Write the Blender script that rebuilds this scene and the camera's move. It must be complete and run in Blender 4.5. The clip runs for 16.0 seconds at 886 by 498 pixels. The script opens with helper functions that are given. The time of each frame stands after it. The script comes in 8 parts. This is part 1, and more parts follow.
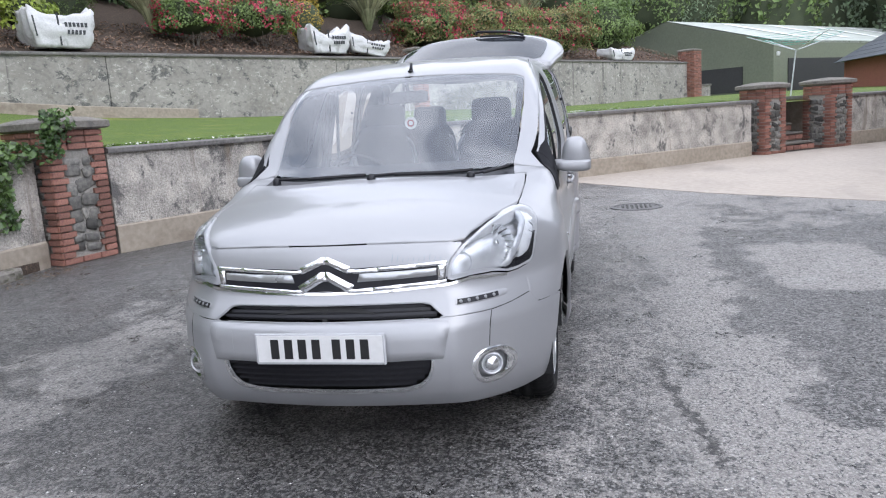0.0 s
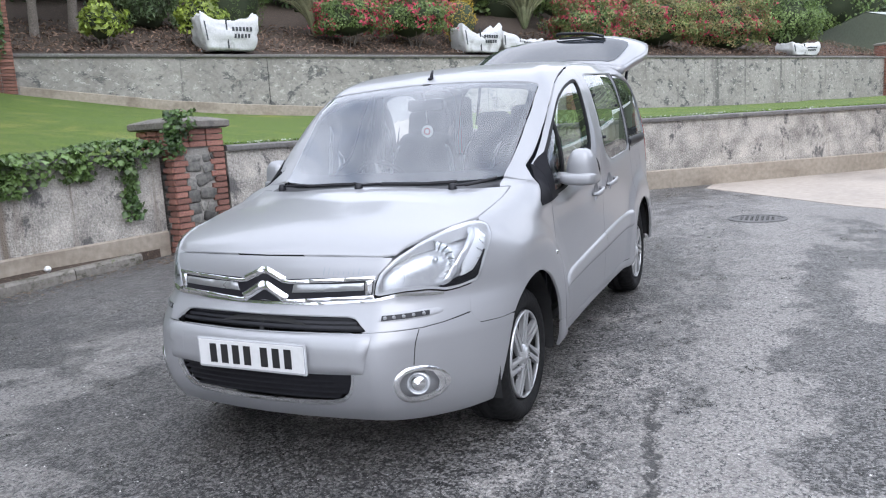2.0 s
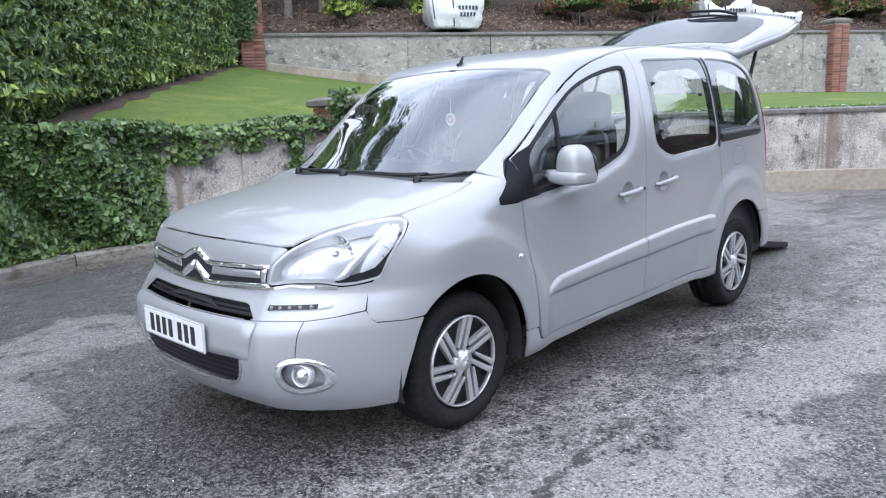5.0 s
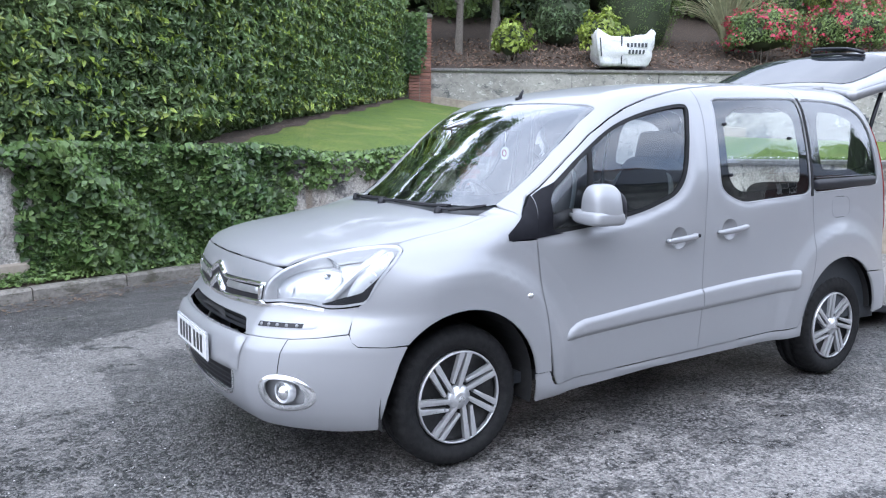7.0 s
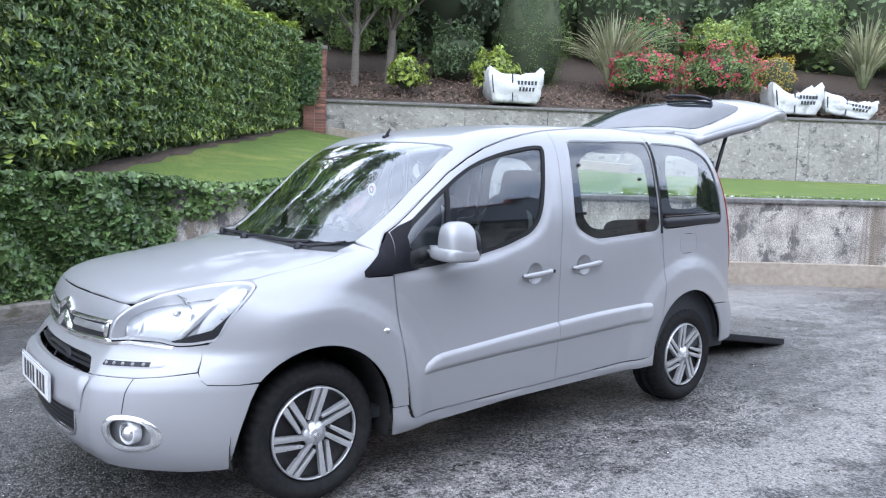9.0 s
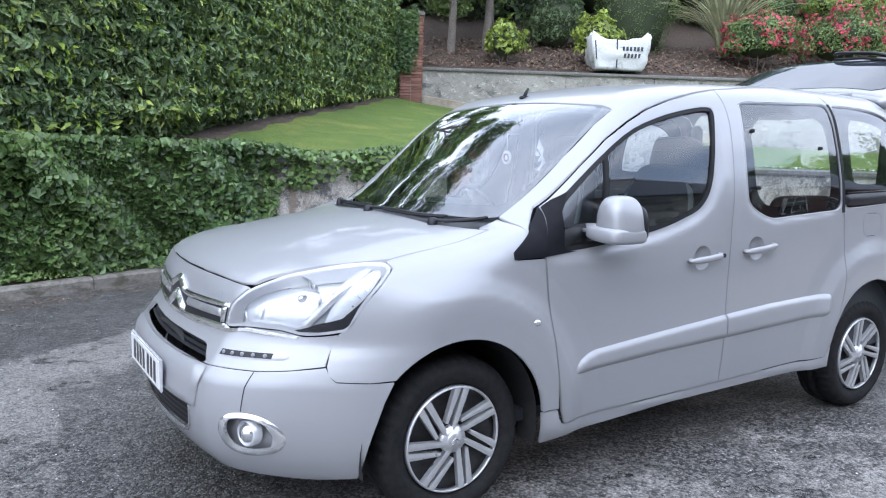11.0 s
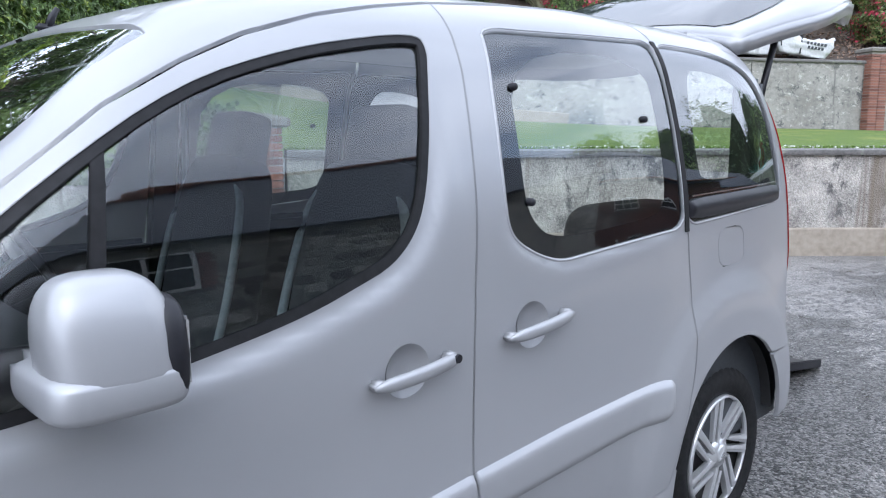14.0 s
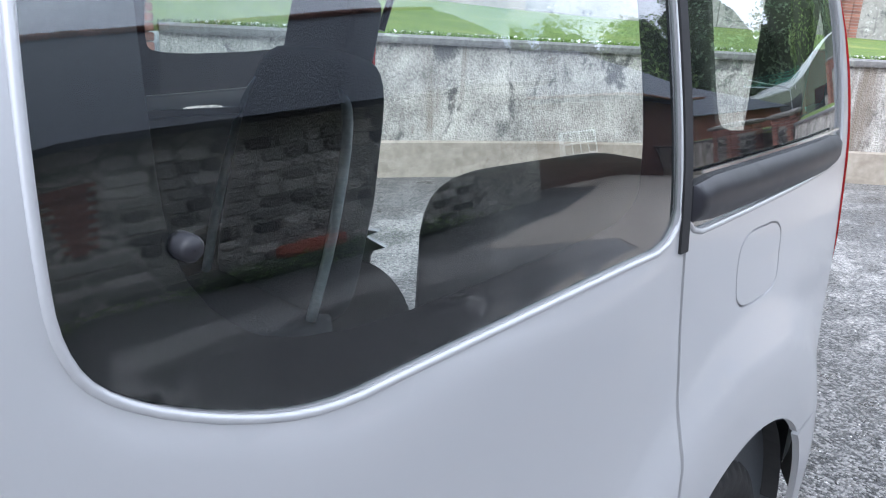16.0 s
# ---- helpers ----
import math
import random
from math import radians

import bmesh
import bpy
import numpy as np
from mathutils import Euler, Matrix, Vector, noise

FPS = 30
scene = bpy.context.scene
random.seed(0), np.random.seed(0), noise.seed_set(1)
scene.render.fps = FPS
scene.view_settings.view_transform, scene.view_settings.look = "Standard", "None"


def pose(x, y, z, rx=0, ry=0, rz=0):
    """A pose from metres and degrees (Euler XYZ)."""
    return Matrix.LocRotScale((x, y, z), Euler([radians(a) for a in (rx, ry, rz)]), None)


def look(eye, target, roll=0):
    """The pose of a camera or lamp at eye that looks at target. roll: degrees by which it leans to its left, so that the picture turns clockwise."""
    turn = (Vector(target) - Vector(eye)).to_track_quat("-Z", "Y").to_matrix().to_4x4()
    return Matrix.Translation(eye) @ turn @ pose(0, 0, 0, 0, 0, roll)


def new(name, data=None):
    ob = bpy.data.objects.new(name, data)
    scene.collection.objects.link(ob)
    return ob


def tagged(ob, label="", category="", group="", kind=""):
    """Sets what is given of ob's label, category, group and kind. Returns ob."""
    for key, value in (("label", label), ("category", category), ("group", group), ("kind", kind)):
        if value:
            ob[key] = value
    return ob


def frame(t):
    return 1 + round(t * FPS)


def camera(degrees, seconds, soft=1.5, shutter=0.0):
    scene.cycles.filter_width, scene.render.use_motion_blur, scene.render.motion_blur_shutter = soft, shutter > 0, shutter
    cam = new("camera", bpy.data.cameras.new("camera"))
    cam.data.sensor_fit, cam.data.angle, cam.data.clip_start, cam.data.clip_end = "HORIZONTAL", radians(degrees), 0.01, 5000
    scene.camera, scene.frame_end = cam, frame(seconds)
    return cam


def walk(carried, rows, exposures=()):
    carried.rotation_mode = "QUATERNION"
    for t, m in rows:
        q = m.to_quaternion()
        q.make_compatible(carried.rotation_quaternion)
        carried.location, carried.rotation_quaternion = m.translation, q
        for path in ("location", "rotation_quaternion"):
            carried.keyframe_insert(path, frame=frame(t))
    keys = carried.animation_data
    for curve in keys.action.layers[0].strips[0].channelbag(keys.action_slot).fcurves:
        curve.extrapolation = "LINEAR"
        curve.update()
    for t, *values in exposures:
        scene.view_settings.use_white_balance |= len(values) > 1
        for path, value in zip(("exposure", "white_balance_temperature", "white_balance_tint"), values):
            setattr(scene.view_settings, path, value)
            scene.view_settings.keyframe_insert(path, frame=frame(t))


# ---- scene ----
cam = camera(60.5, 16.0, 1.15)
PATH = [
    (0, (1.087, -3.624, 1.381), (0.676, -1.698, 1.036), -3.8),
    (0.5, (1.347, -3.543, 1.378), (0.818, -1.645, 1.035), -3.5),
    (1, (1.602, -3.506, 1.388), (0.964, -1.641, 1.051), -3.5),
    (1.5, (1.766, -3.384, 1.375), (1.024, -1.556, 1.046), -3.4),
    (2, (1.96, -3.264, 1.391), (1.123, -1.477, 1.065), -3.3),
    (2.5, (2.227, -3.197, 1.4), (1.306, -1.452, 1.072), -3.5),
    (3, (2.397, -3.072, 1.37), (1.392, -1.376, 1.034), -3.6),
    (3.2, (2.462, -2.992, 1.382), (1.423, -1.317, 1.042), -3.6),
    (5.3, (3.146, -2.25, 1.393), (1.697, -0.913, 1.057), -1.4),
    (5.5, (3.218, -2.18, 1.38), (1.728, -0.885, 1.061), -1.1),
    (6, (3.274, -2.032, 1.37), (1.695, -0.842, 1.068), -0.6),
    (6.5, (3.313, -1.91, 1.367), (1.663, -0.816, 1.085), -0.1),
    (7, (3.479, -1.752, 1.368), (1.792, -0.71, 1.108), 0.5),
    (7.5, (3.6, -1.66, 1.388), (1.941, -0.566, 1.16), 0.7),
    (8, (3.669, -1.609, 1.413), (2.081, -0.409, 1.219), 0.9),
    (8.5, (3.691, -1.596, 1.421), (2.159, -0.321, 1.251), 1.0),
    (9, (3.645, -1.624, 1.407), (2.098, -0.369, 1.229), 1.4),
    (9.5, (3.532, -1.64, 1.381), (1.942, -0.443, 1.175), 1.8),
    (10, (3.379, -1.643, 1.374), (1.735, -0.528, 1.143), 2.0),
    (10.2, (3.33, -1.644, 1.377), (1.663, -0.565, 1.136), 2.1),
    (12.3, (2.755, -0.934, 1.372), (1.098, 0.151, 1.095), 1.20),
    (12.5, (2.733, -0.789, 1.386), (1.100, 0.334, 1.113), 0.77),
    (13, (2.507, -0.432, 1.407), (0.953, 0.796, 1.128), 0.39),
    (13.5, (2.239, -0.097, 1.418), (0.752, 1.211, 1.138), 0.10),
    (14, (1.983, 0.286, 1.395), (0.554, 1.656, 1.106), 0.00),
    (14.5, (1.750, 0.631, 1.414), (0.348, 2.014, 1.069), -0.01),
    (15, (1.569, 0.993, 1.443), (0.188, 2.378, 1.025), 0.50),
    (15.5, (1.305, 1.290, 1.402), (-0.044, 2.675, 0.892), 2.41),
    (16, (1.286, 1.423, 1.396), (-0.002, 2.843, 0.825), 3.32),
]
walk(cam, [(t, look(eye, target, roll)) for t, eye, target, roll in PATH],
     [(0.0, 1.10, 6200, 13), (3.0, 1.28, 6050, 12), (5.5, 1.46, 5850, 12), (7.0, 1.55, 5750, 12), (10.0, 1.50, 5750, 12), (12.5, 1.40, 5800, 11), (13.5, 1.36, 5850, 11), (14.0, 1.40, 5850, 11), (14.5, 1.46, 5850, 10), (15.0, 1.50, 5850, 10), (15.5, 1.56, 5850, 10), (16.0, 1.92, 5900, 10)])


# ---- world, sun ----
world = bpy.data.worlds.new("sky")
scene.world = world
world.use_nodes = True
wn, wl = world.node_tree.nodes, world.node_tree.links
wn.clear()
SUN_EL, SUN_AZ = 43.0, 138.0
sky = wn.new("ShaderNodeTexSky")
sky.sky_type = "NISHITA"
sky.sun_disc = False
sky.sun_elevation, sky.sun_rotation = radians(SUN_EL), radians(SUN_AZ)
sky.air_density, sky.dust_density = 1.0, 2.0
wtc = wn.new("ShaderNodeTexCoord")
wmap = wn.new("ShaderNodeMapping")
wmap.inputs["Scale"].default_value = (1.0, 1.0, 2.2)
cloud = wn.new("ShaderNodeTexNoise")
cloud.inputs["Scale"].default_value = 2.3
cloud.inputs["Detail"].default_value = 7
cloud.inputs["Roughness"].default_value = 0.55
cloud.inputs["Distortion"].default_value = 0.4
wramp = wn.new("ShaderNodeValToRGB")
wramp.color_ramp.elements[0].position, wramp.color_ramp.elements[1].position = 0.22, 0.44
wmix = wn.new("ShaderNodeMix")
wmix.data_type = "RGBA"
wtone = wn.new("ShaderNodeTexNoise")
wtone.inputs["Scale"].default_value = 1.6
wtone.inputs["Detail"].default_value = 6
wtone.inputs["Roughness"].default_value = 0.6
wgrey = wn.new("ShaderNodeValToRGB")
wgrey.color_ramp.elements[0].position, wgrey.color_ramp.elements[1].position = 0.36, 0.66
wgrey.color_ramp.elements[0].color, wgrey.color_ramp.elements[1].color = (0.46, 0.48, 0.52, 1), (1.0, 1.0, 1.02, 1)
wscale = wn.new("ShaderNodeMix")
wscale.data_type, wscale.blend_type = "RGBA", "MULTIPLY"
wscale.inputs["Factor"].default_value = 1.0
wscale.inputs["B"].default_value = (10.2, 10.5, 11.0, 1)
wbg = wn.new("ShaderNodeBackground")
wbg.inputs["Strength"].default_value = 0.15
wout = wn.new("ShaderNodeOutputWorld")
wl.new(wtc.outputs["Generated"], wmap.inputs["Vector"])
wl.new(wmap.outputs["Vector"], cloud.inputs["Vector"])
wl.new(cloud.outputs["Fac"], wramp.inputs["Fac"])
wl.new(wramp.outputs["Color"], wmix.inputs["Factor"])
wl.new(wmap.outputs["Vector"], wtone.inputs["Vector"])
wl.new(wtone.outputs["Fac"], wgrey.inputs["Fac"])
wl.new(wgrey.outputs["Color"], wscale.inputs["A"])
wdot = wn.new("ShaderNodeVectorMath")
wdot.operation = "DOT_PRODUCT"
wdot.inputs[1].default_value = (math.sin(radians(SUN_AZ)) * math.cos(radians(SUN_EL)), math.cos(radians(SUN_AZ)) * math.cos(radians(SUN_EL)), math.sin(radians(SUN_EL)))
wnear = wn.new("ShaderNodeMapRange")
wnear.inputs["From Min"].default_value, wnear.inputs["From Max"].default_value = -0.55, 0.85
wnear.inputs["To Min"].default_value, wnear.inputs["To Max"].default_value = 0.60, 1.0
wveil = wn.new("ShaderNodeMix")
wveil.data_type, wveil.blend_type = "RGBA", "MULTIPLY"
wveil.inputs["Factor"].default_value = 1.0
wl.new(wtc.outputs["Generated"], wdot.inputs[0])
wl.new(wdot.outputs["Value"], wnear.inputs["Value"])
wl.new(wnear.outputs["Result"], wveil.inputs["B"])
wl.new(wscale.outputs["Result"], wveil.inputs["A"])
wl.new(wveil.outputs["Result"], wmix.inputs["B"])
wl.new(sky.outputs["Color"], wmix.inputs["A"])
wl.new(wmix.outputs["Result"], wbg.inputs["Color"])
wl.new(wbg.outputs["Background"], wout.inputs["Surface"])
sun_data = bpy.data.lights.new("sun", "SUN")
sun_data.energy, sun_data.angle, sun_data.color = 0.4, radians(40), (1.0, 0.97, 0.92)
sun = new("sun", sun_data)
az, el = radians(SUN_AZ), radians(SUN_EL)
sun_dir = Vector((math.sin(az) * math.cos(el), math.cos(az) * math.cos(el), math.sin(el)))
sun.matrix_world = look(sun_dir * 60, (0, 0, 0))


# ---- materials ----
def mat(name, c1, c2=None, scale=3.0, rough=0.6, metal=0.0, bump=0.0, bscale=60.0, coat=0.0, big=0.35, vary=0.0, spec=0.5, sheen=0.0, trans=0.0, kind="noise"):
    """Colour noise at two scales, bump, and a little change from object to object."""
    m = bpy.data.materials.new(name)
    m.use_nodes = True
    n, l = m.node_tree.nodes, m.node_tree.links
    b = n["Principled BSDF"]
    b.inputs["Metallic"].default_value = metal
    b.inputs["Coat Weight"].default_value = coat
    b.inputs["Coat Roughness"].default_value = 0.04
    b.inputs["Specular IOR Level"].default_value = spec
    b.inputs["Transmission Weight"].default_value = trans
    c2 = c2 or c1
    tc = n.new("ShaderNodeTexCoord")
    fine = n.new("ShaderNodeTexNoise")
    fine.inputs["Scale"].default_value, fine.inputs["Detail"].default_value = scale * 8, 6
    broad = n.new("ShaderNodeTexNoise")
    broad.inputs["Scale"].default_value, broad.inputs["Detail"].default_value = scale * 0.6, 5
    add = n.new("ShaderNodeMath")
    add.operation = "MULTIPLY_ADD"
    add.inputs[1].default_value = big
    for t in (fine, broad):
        l.new(tc.outputs["Object"], t.inputs["Vector"])
    l.new(broad.outputs["Fac"], add.inputs[0])
    low = n.new("ShaderNodeMath")
    low.operation = "MULTIPLY"
    low.inputs[1].default_value = 1 - big
    l.new(fine.outputs["Fac"], low.inputs[0])
    l.new(low.outputs[0], add.inputs[2])
    ramp = n.new("ShaderNodeValToRGB")
    ramp.color_ramp.elements[0].position, ramp.color_ramp.elements[1].position = 0.35, 0.65
    ramp.color_ramp.elements[0].color, ramp.color_ramp.elements[1].color = (*c1, 1), (*c2, 1)
    l.new(add.outputs[0], ramp.inputs["Fac"])
    col = ramp.outputs["Color"]
    if vary:
        info = n.new("ShaderNodeObjectInfo")
        geo = n.new("ShaderNodeNewGeometry")
        s = n.new("ShaderNodeMath")
        s.operation = "ADD"
        l.new(info.outputs["Random"], s.inputs[0])
        l.new(geo.outputs["Random Per Island"], s.inputs[1])
        fr = n.new("ShaderNodeMath")
        fr.operation = "FRACT"
        l.new(s.outputs[0], fr.inputs[0])
        mr = n.new("ShaderNodeMapRange")
        mr.inputs["To Min"].default_value, mr.inputs["To Max"].default_value = 1 - vary, 1 + vary
        l.new(fr.outputs[0], mr.inputs["Value"])
        hs = n.new("ShaderNodeHueSaturation")
        l.new(mr.outputs["Result"], hs.inputs["Value"])
        l.new(col, hs.inputs["Color"])
        col = hs.outputs["Color"]
    l.new(col, b.inputs["Base Color"])
    rr = n.new("ShaderNodeMapRange")
    rr.inputs["To Min"].default_value, rr.inputs["To Max"].default_value = max(0.02, rough - 0.12 * min(1, rough * 2)), min(1, rough + 0.1 * min(1, rough * 2))
    l.new(broad.outputs["Fac"], rr.inputs["Value"])
    l.new(rr.outputs["Result"], b.inputs["Roughness"])
    if bump:
        if kind == "noise":
            bt = n.new("ShaderNodeTexNoise")
            bt.inputs["Scale"].default_value, bt.inputs["Detail"].default_value = bscale, 4
            src = bt.outputs["Fac"]
        else:
            bt = n.new("ShaderNodeTexVoronoi")
            bt.inputs["Scale"].default_value = bscale
            src = bt.outputs["Distance"]
        l.new(tc.outputs["Object"], bt.inputs["Vector"])
        bp = n.new("ShaderNodeBump")
        bp.inputs["Strength"].default_value, bp.inputs["Distance"].default_value = bump, 0.01
        l.new(src, bp.inputs["Height"])
        l.new(bp.outputs["Normal"], b.inputs["Normal"])
    return m


def nodes_of(m):
    return m.node_tree.nodes, m.node_tree.links, m.node_tree.nodes["Principled BSDF"]


def stained(m, stops, scale, stretch=(1, 1, 1), detail=8, rough=0.6, dist=0.3):
    """Lays a stain of another colour over a material's colour, by a stretched noise: stops are (low, high, colour)."""
    n, l, b = nodes_of(m)
    src = b.inputs["Base Color"].links[0].from_socket
    for i, (low, high, colour) in enumerate(stops):
        tc = n.new("ShaderNodeTexCoord")
        mp = n.new("ShaderNodeMapping")
        mp.inputs["Scale"].default_value = stretch
        mp.inputs["Location"].default_value = (3.1 * i, 1.7 * i, 5.3 * i)
        t = n.new("ShaderNodeTexNoise")
        t.inputs["Scale"].default_value, t.inputs["Detail"].default_value = scale * (1 + 0.6 * i), detail
        t.inputs["Roughness"].default_value, t.inputs["Distortion"].default_value = rough, dist
        r = n.new("ShaderNodeMapRange")
        r.inputs["From Min"].default_value, r.inputs["From Max"].default_value = low, high
        r.interpolation_type = "SMOOTHSTEP"
        x = n.new("ShaderNodeMix")
        x.data_type = "RGBA"
        x.inputs["B"].default_value = (*colour, 1)
        l.new(tc.outputs["Object"], mp.inputs["Vector"])
        l.new(mp.outputs["Vector"], t.inputs["Vector"])
        l.new(t.outputs["Fac"], r.inputs["Value"])
        l.new(r.outputs["Result"], x.inputs["Factor"])
        l.new(src, x.inputs["A"])
        src = x.outputs["Result"]
    l.new(src, b.inputs["Base Color"])
    return m


def asphalt_material():
    """Wet chip-seal: pale chips in dark binder, worn pale areas, damp dark gloss between."""
    m = bpy.data.materials.new("asphalt")
    m.use_nodes = True
    n, l, b = nodes_of(m)
    tc = n.new("ShaderNodeTexCoord")

    def tex(kind, scale, detail=5, rough=0.6, loc=(0, 0, 0), stretch=(1, 1, 1)):
        mp = n.new("ShaderNodeMapping")
        mp.inputs["Location"].default_value = loc
        mp.inputs["Scale"].default_value = stretch
        t = n.new(kind)
        t.inputs["Scale"].default_value = scale
        if kind == "ShaderNodeTexNoise":
            t.inputs["Detail"].default_value, t.inputs["Roughness"].default_value = detail, rough
        l.new(tc.outputs["Object"], mp.inputs["Vector"])
        l.new(mp.outputs["Vector"], t.inputs["Vector"])
        return t

    def rng(src, a, c, lo=0.0, hi=1.0):
        r = n.new("ShaderNodeMapRange")
        r.interpolation_type = "SMOOTHSTEP"
        r.inputs["From Min"].default_value, r.inputs["From Max"].default_value = a, c
        r.inputs["To Min"].default_value, r.inputs["To Max"].default_value = lo, hi
        l.new(src, r.inputs["Value"])
        return r.outputs["Result"]

    def mul(a, c, op="MULTIPLY"):
        x = n.new("ShaderNodeMath")
        x.operation = op
        for i, s in enumerate((a, c)):
            if isinstance(s, float):
                x.inputs[i].default_value = s
            else:
                l.new(s, x.inputs[i])
        return x.outputs[0]

    def mix(f, a, c):
        x = n.new("ShaderNodeMix")
        x.data_type = "RGBA"
        for key, s in (("Factor", f), ("A", a), ("B", c)):
            if isinstance(s, tuple):
                x.inputs[key].default_value = (*s, 1)
            else:
                l.new(s, x.inputs[key])
        return x.outputs["Result"]

    def between(axis, lo, hi, soft, wob, amount):
        """Soft band along an axis with a ragged edge."""
        v = mul(axis, mul(mul(wob, 0.5, "SUBTRACT"), amount), "ADD")
        return mul(rng(v, lo, lo + soft), rng(v, hi - soft, hi, 1.0, 0.0))

    xyz = n.new("ShaderNodeSeparateXYZ")
    l.new(tc.outputs["Object"], xyz.inputs[0])
    X, Y = xyz.outputs[0], xyz.outputs[1]
    chips = tex("ShaderNodeTexVoronoi", 78)
    grit = tex("ShaderNodeTexNoise", 160, 3)
    wear = tex("ShaderNodeTexNoise", 0.55, 9, 0.62, (4.2, 1.3, 0), (1.0, 0.55, 1))
    blot = tex("ShaderNodeTexNoise", 3.4, 9, 0.72, (0.4, 7.0, 0), (1.0, 0.6, 1))
    fleck = tex("ShaderNodeTexNoise", 34, 7, 0.8, (0, 0, 0), (1.0, 0.7, 1))
    ragged = tex("ShaderNodeTexNoise", 1.5, 9, 0.68, (9, 3, 0)).outputs["Fac"]
    tatter = tex("ShaderNodeTexNoise", 13, 8, 0.75, (2.2, 5.1, 0), (1.0, 0.6, 1))
    worn = rng(mul(mul(mul(wear.outputs["Fac"], 0.38), mul(blot.outputs["Fac"], 0.37), "ADD"), mul(tatter.outputs["Fac"], 0.25), "ADD"), 0.458, 0.484)
    newer = mul(between(X, 1.95, 4.6, 0.12, ragged, 1.5), between(Y, -0.45, 5.0, 0.12, ragged, 2.2))
    paler = mul(between(X, 2.30, 3.45, 0.10, ragged, 0.9), between(Y, 1.95, 3.85, 0.10, ragged, 0.9))
    kerbside = between(X, -5.2, -2.3, 0.2, ragged, 3.0)
    wetpart = mul(between(X, -1.7, 1.0, 0.15, ragged, 2.4), between(Y, -1.35, 5.5, 0.15, ragged, 2.4))
    houseward = between(X, 5.2, 40.0, 0.3, ragged, 1.0)
    newer = mul(mul(newer, houseward, "MAXIMUM"), mul(kerbside, mul(mul(wetpart, blot.outputs["Fac"]), 1.7), "MAXIMUM"), "MAXIMUM")
    wetflakes = mul(between(X, -1.2, 1.75, 0.5, ragged, 1.6), rng(tatter.outputs["Fac"], 0.49, 0.53))
    worn = mul(worn, mul(1.0, mul(wetflakes, 0.9), "SUBTRACT"))
    worn = mul(mul(worn, mul(1.0, mul(newer, 0.9), "SUBTRACT")), paler, "MAXIMUM")
    lean = mul(mul(Y, 0.155), X, "ADD")
    crack = mul(between(lean, 1.375, 1.435, 0.02, tex("ShaderNodeTexNoise", 9, 6, 0.7).outputs["Fac"], 0.30), between(Y, -0.85, 0.55, 0.15, ragged, 0.2))
    cell = n.new("ShaderNodeSeparateColor")
    l.new(chips.outputs["Color"], cell.inputs["Color"])
    fines = tex("ShaderNodeTexVoronoi", 260)
    fcell = n.new("ShaderNodeSeparateColor")
    l.new(fines.outputs["Color"], fcell.inputs["Color"])
    chipmask = rng(chips.outputs["Distance"], 0.30, 0.62, 1.0, 0.0)
    stony = mul(mul(cell.outputs[0], 0.52), mul(fcell.outputs[0], 0.48), "ADD")
    pale = rng(mul(mul(cell.outputs[0], 0.7), mul(fcell.outputs[0], 0.3), "ADD"), 0.50, 0.58)
    crumb = rng(stony, 0.38, 0.66)
    rare = rng(fcell.outputs[1], 0.955, 0.975)
    dark = mix(pale, (0.010, 0.0100, 0.0104), (0.208, 0.200, 0.192))
    light = mix(crumb, (0.262, 0.246, 0.230), (0.385, 0.365, 0.343))
    light = mix(mul(rng(fleck.outputs["Fac"], 0.56, 0.572), 0.92), light, (0.030, 0.031, 0.034))
    light = mix(mul(rng(cell.outputs[1], 0.93, 0.95), 0.8), light, (0.045, 0.045, 0.048))
    dark = mix(mul(rng(fleck.outputs["Fac"], 0.56, 0.60), 0.85), dark, (0.20, 0.195, 0.19))
    base = mix(worn, dark, light)
    base = mix(rng(chips.outputs["Distance"], 0.45, 0.70, 0.0, 0.4), base, (0.012, 0.012, 0.014))
    base = mix(mul(rare, chipmask), base, (0.46, 0.46, 0.455))
    base = mix(mul(mul(crack, rng(tatter.outputs["Fac"], 0.40, 0.47)), 0.8), base, (0.016, 0.016, 0.017))
    soaked = mul(mul(between(X, -4.6, 0.75, 0.25, ragged, 1.8), between(Y, -2.2, 1.1, 0.25, ragged, 1.6)), rng(blot.outputs["Fac"], 0.36, 0.5))
    base = mix(mul(soaked, 0.3), base, (0.016, 0.016, 0.018))
    l.new(base, b.inputs["Base Color"])
    damp = rng(blot.outputs["Fac"], 0.35, 0.6, 0.26, 0.5)
    l.new(mul(damp, mul(worn, 0.16), "ADD"), b.inputs["Roughness"])
    bp = n.new("ShaderNodeBump")
    bp.inputs["Strength"].default_value, bp.inputs["Distance"].default_value = 0.8, 0.010
    l.new(mul(mul(chipmask, mul(grit.outputs["Fac"], 0.35), "ADD"), mul(crack, -1.0), "ADD"), bp.inputs["Height"])
    l.new(bp.outputs["Normal"], b.inputs["Normal"])
    return m


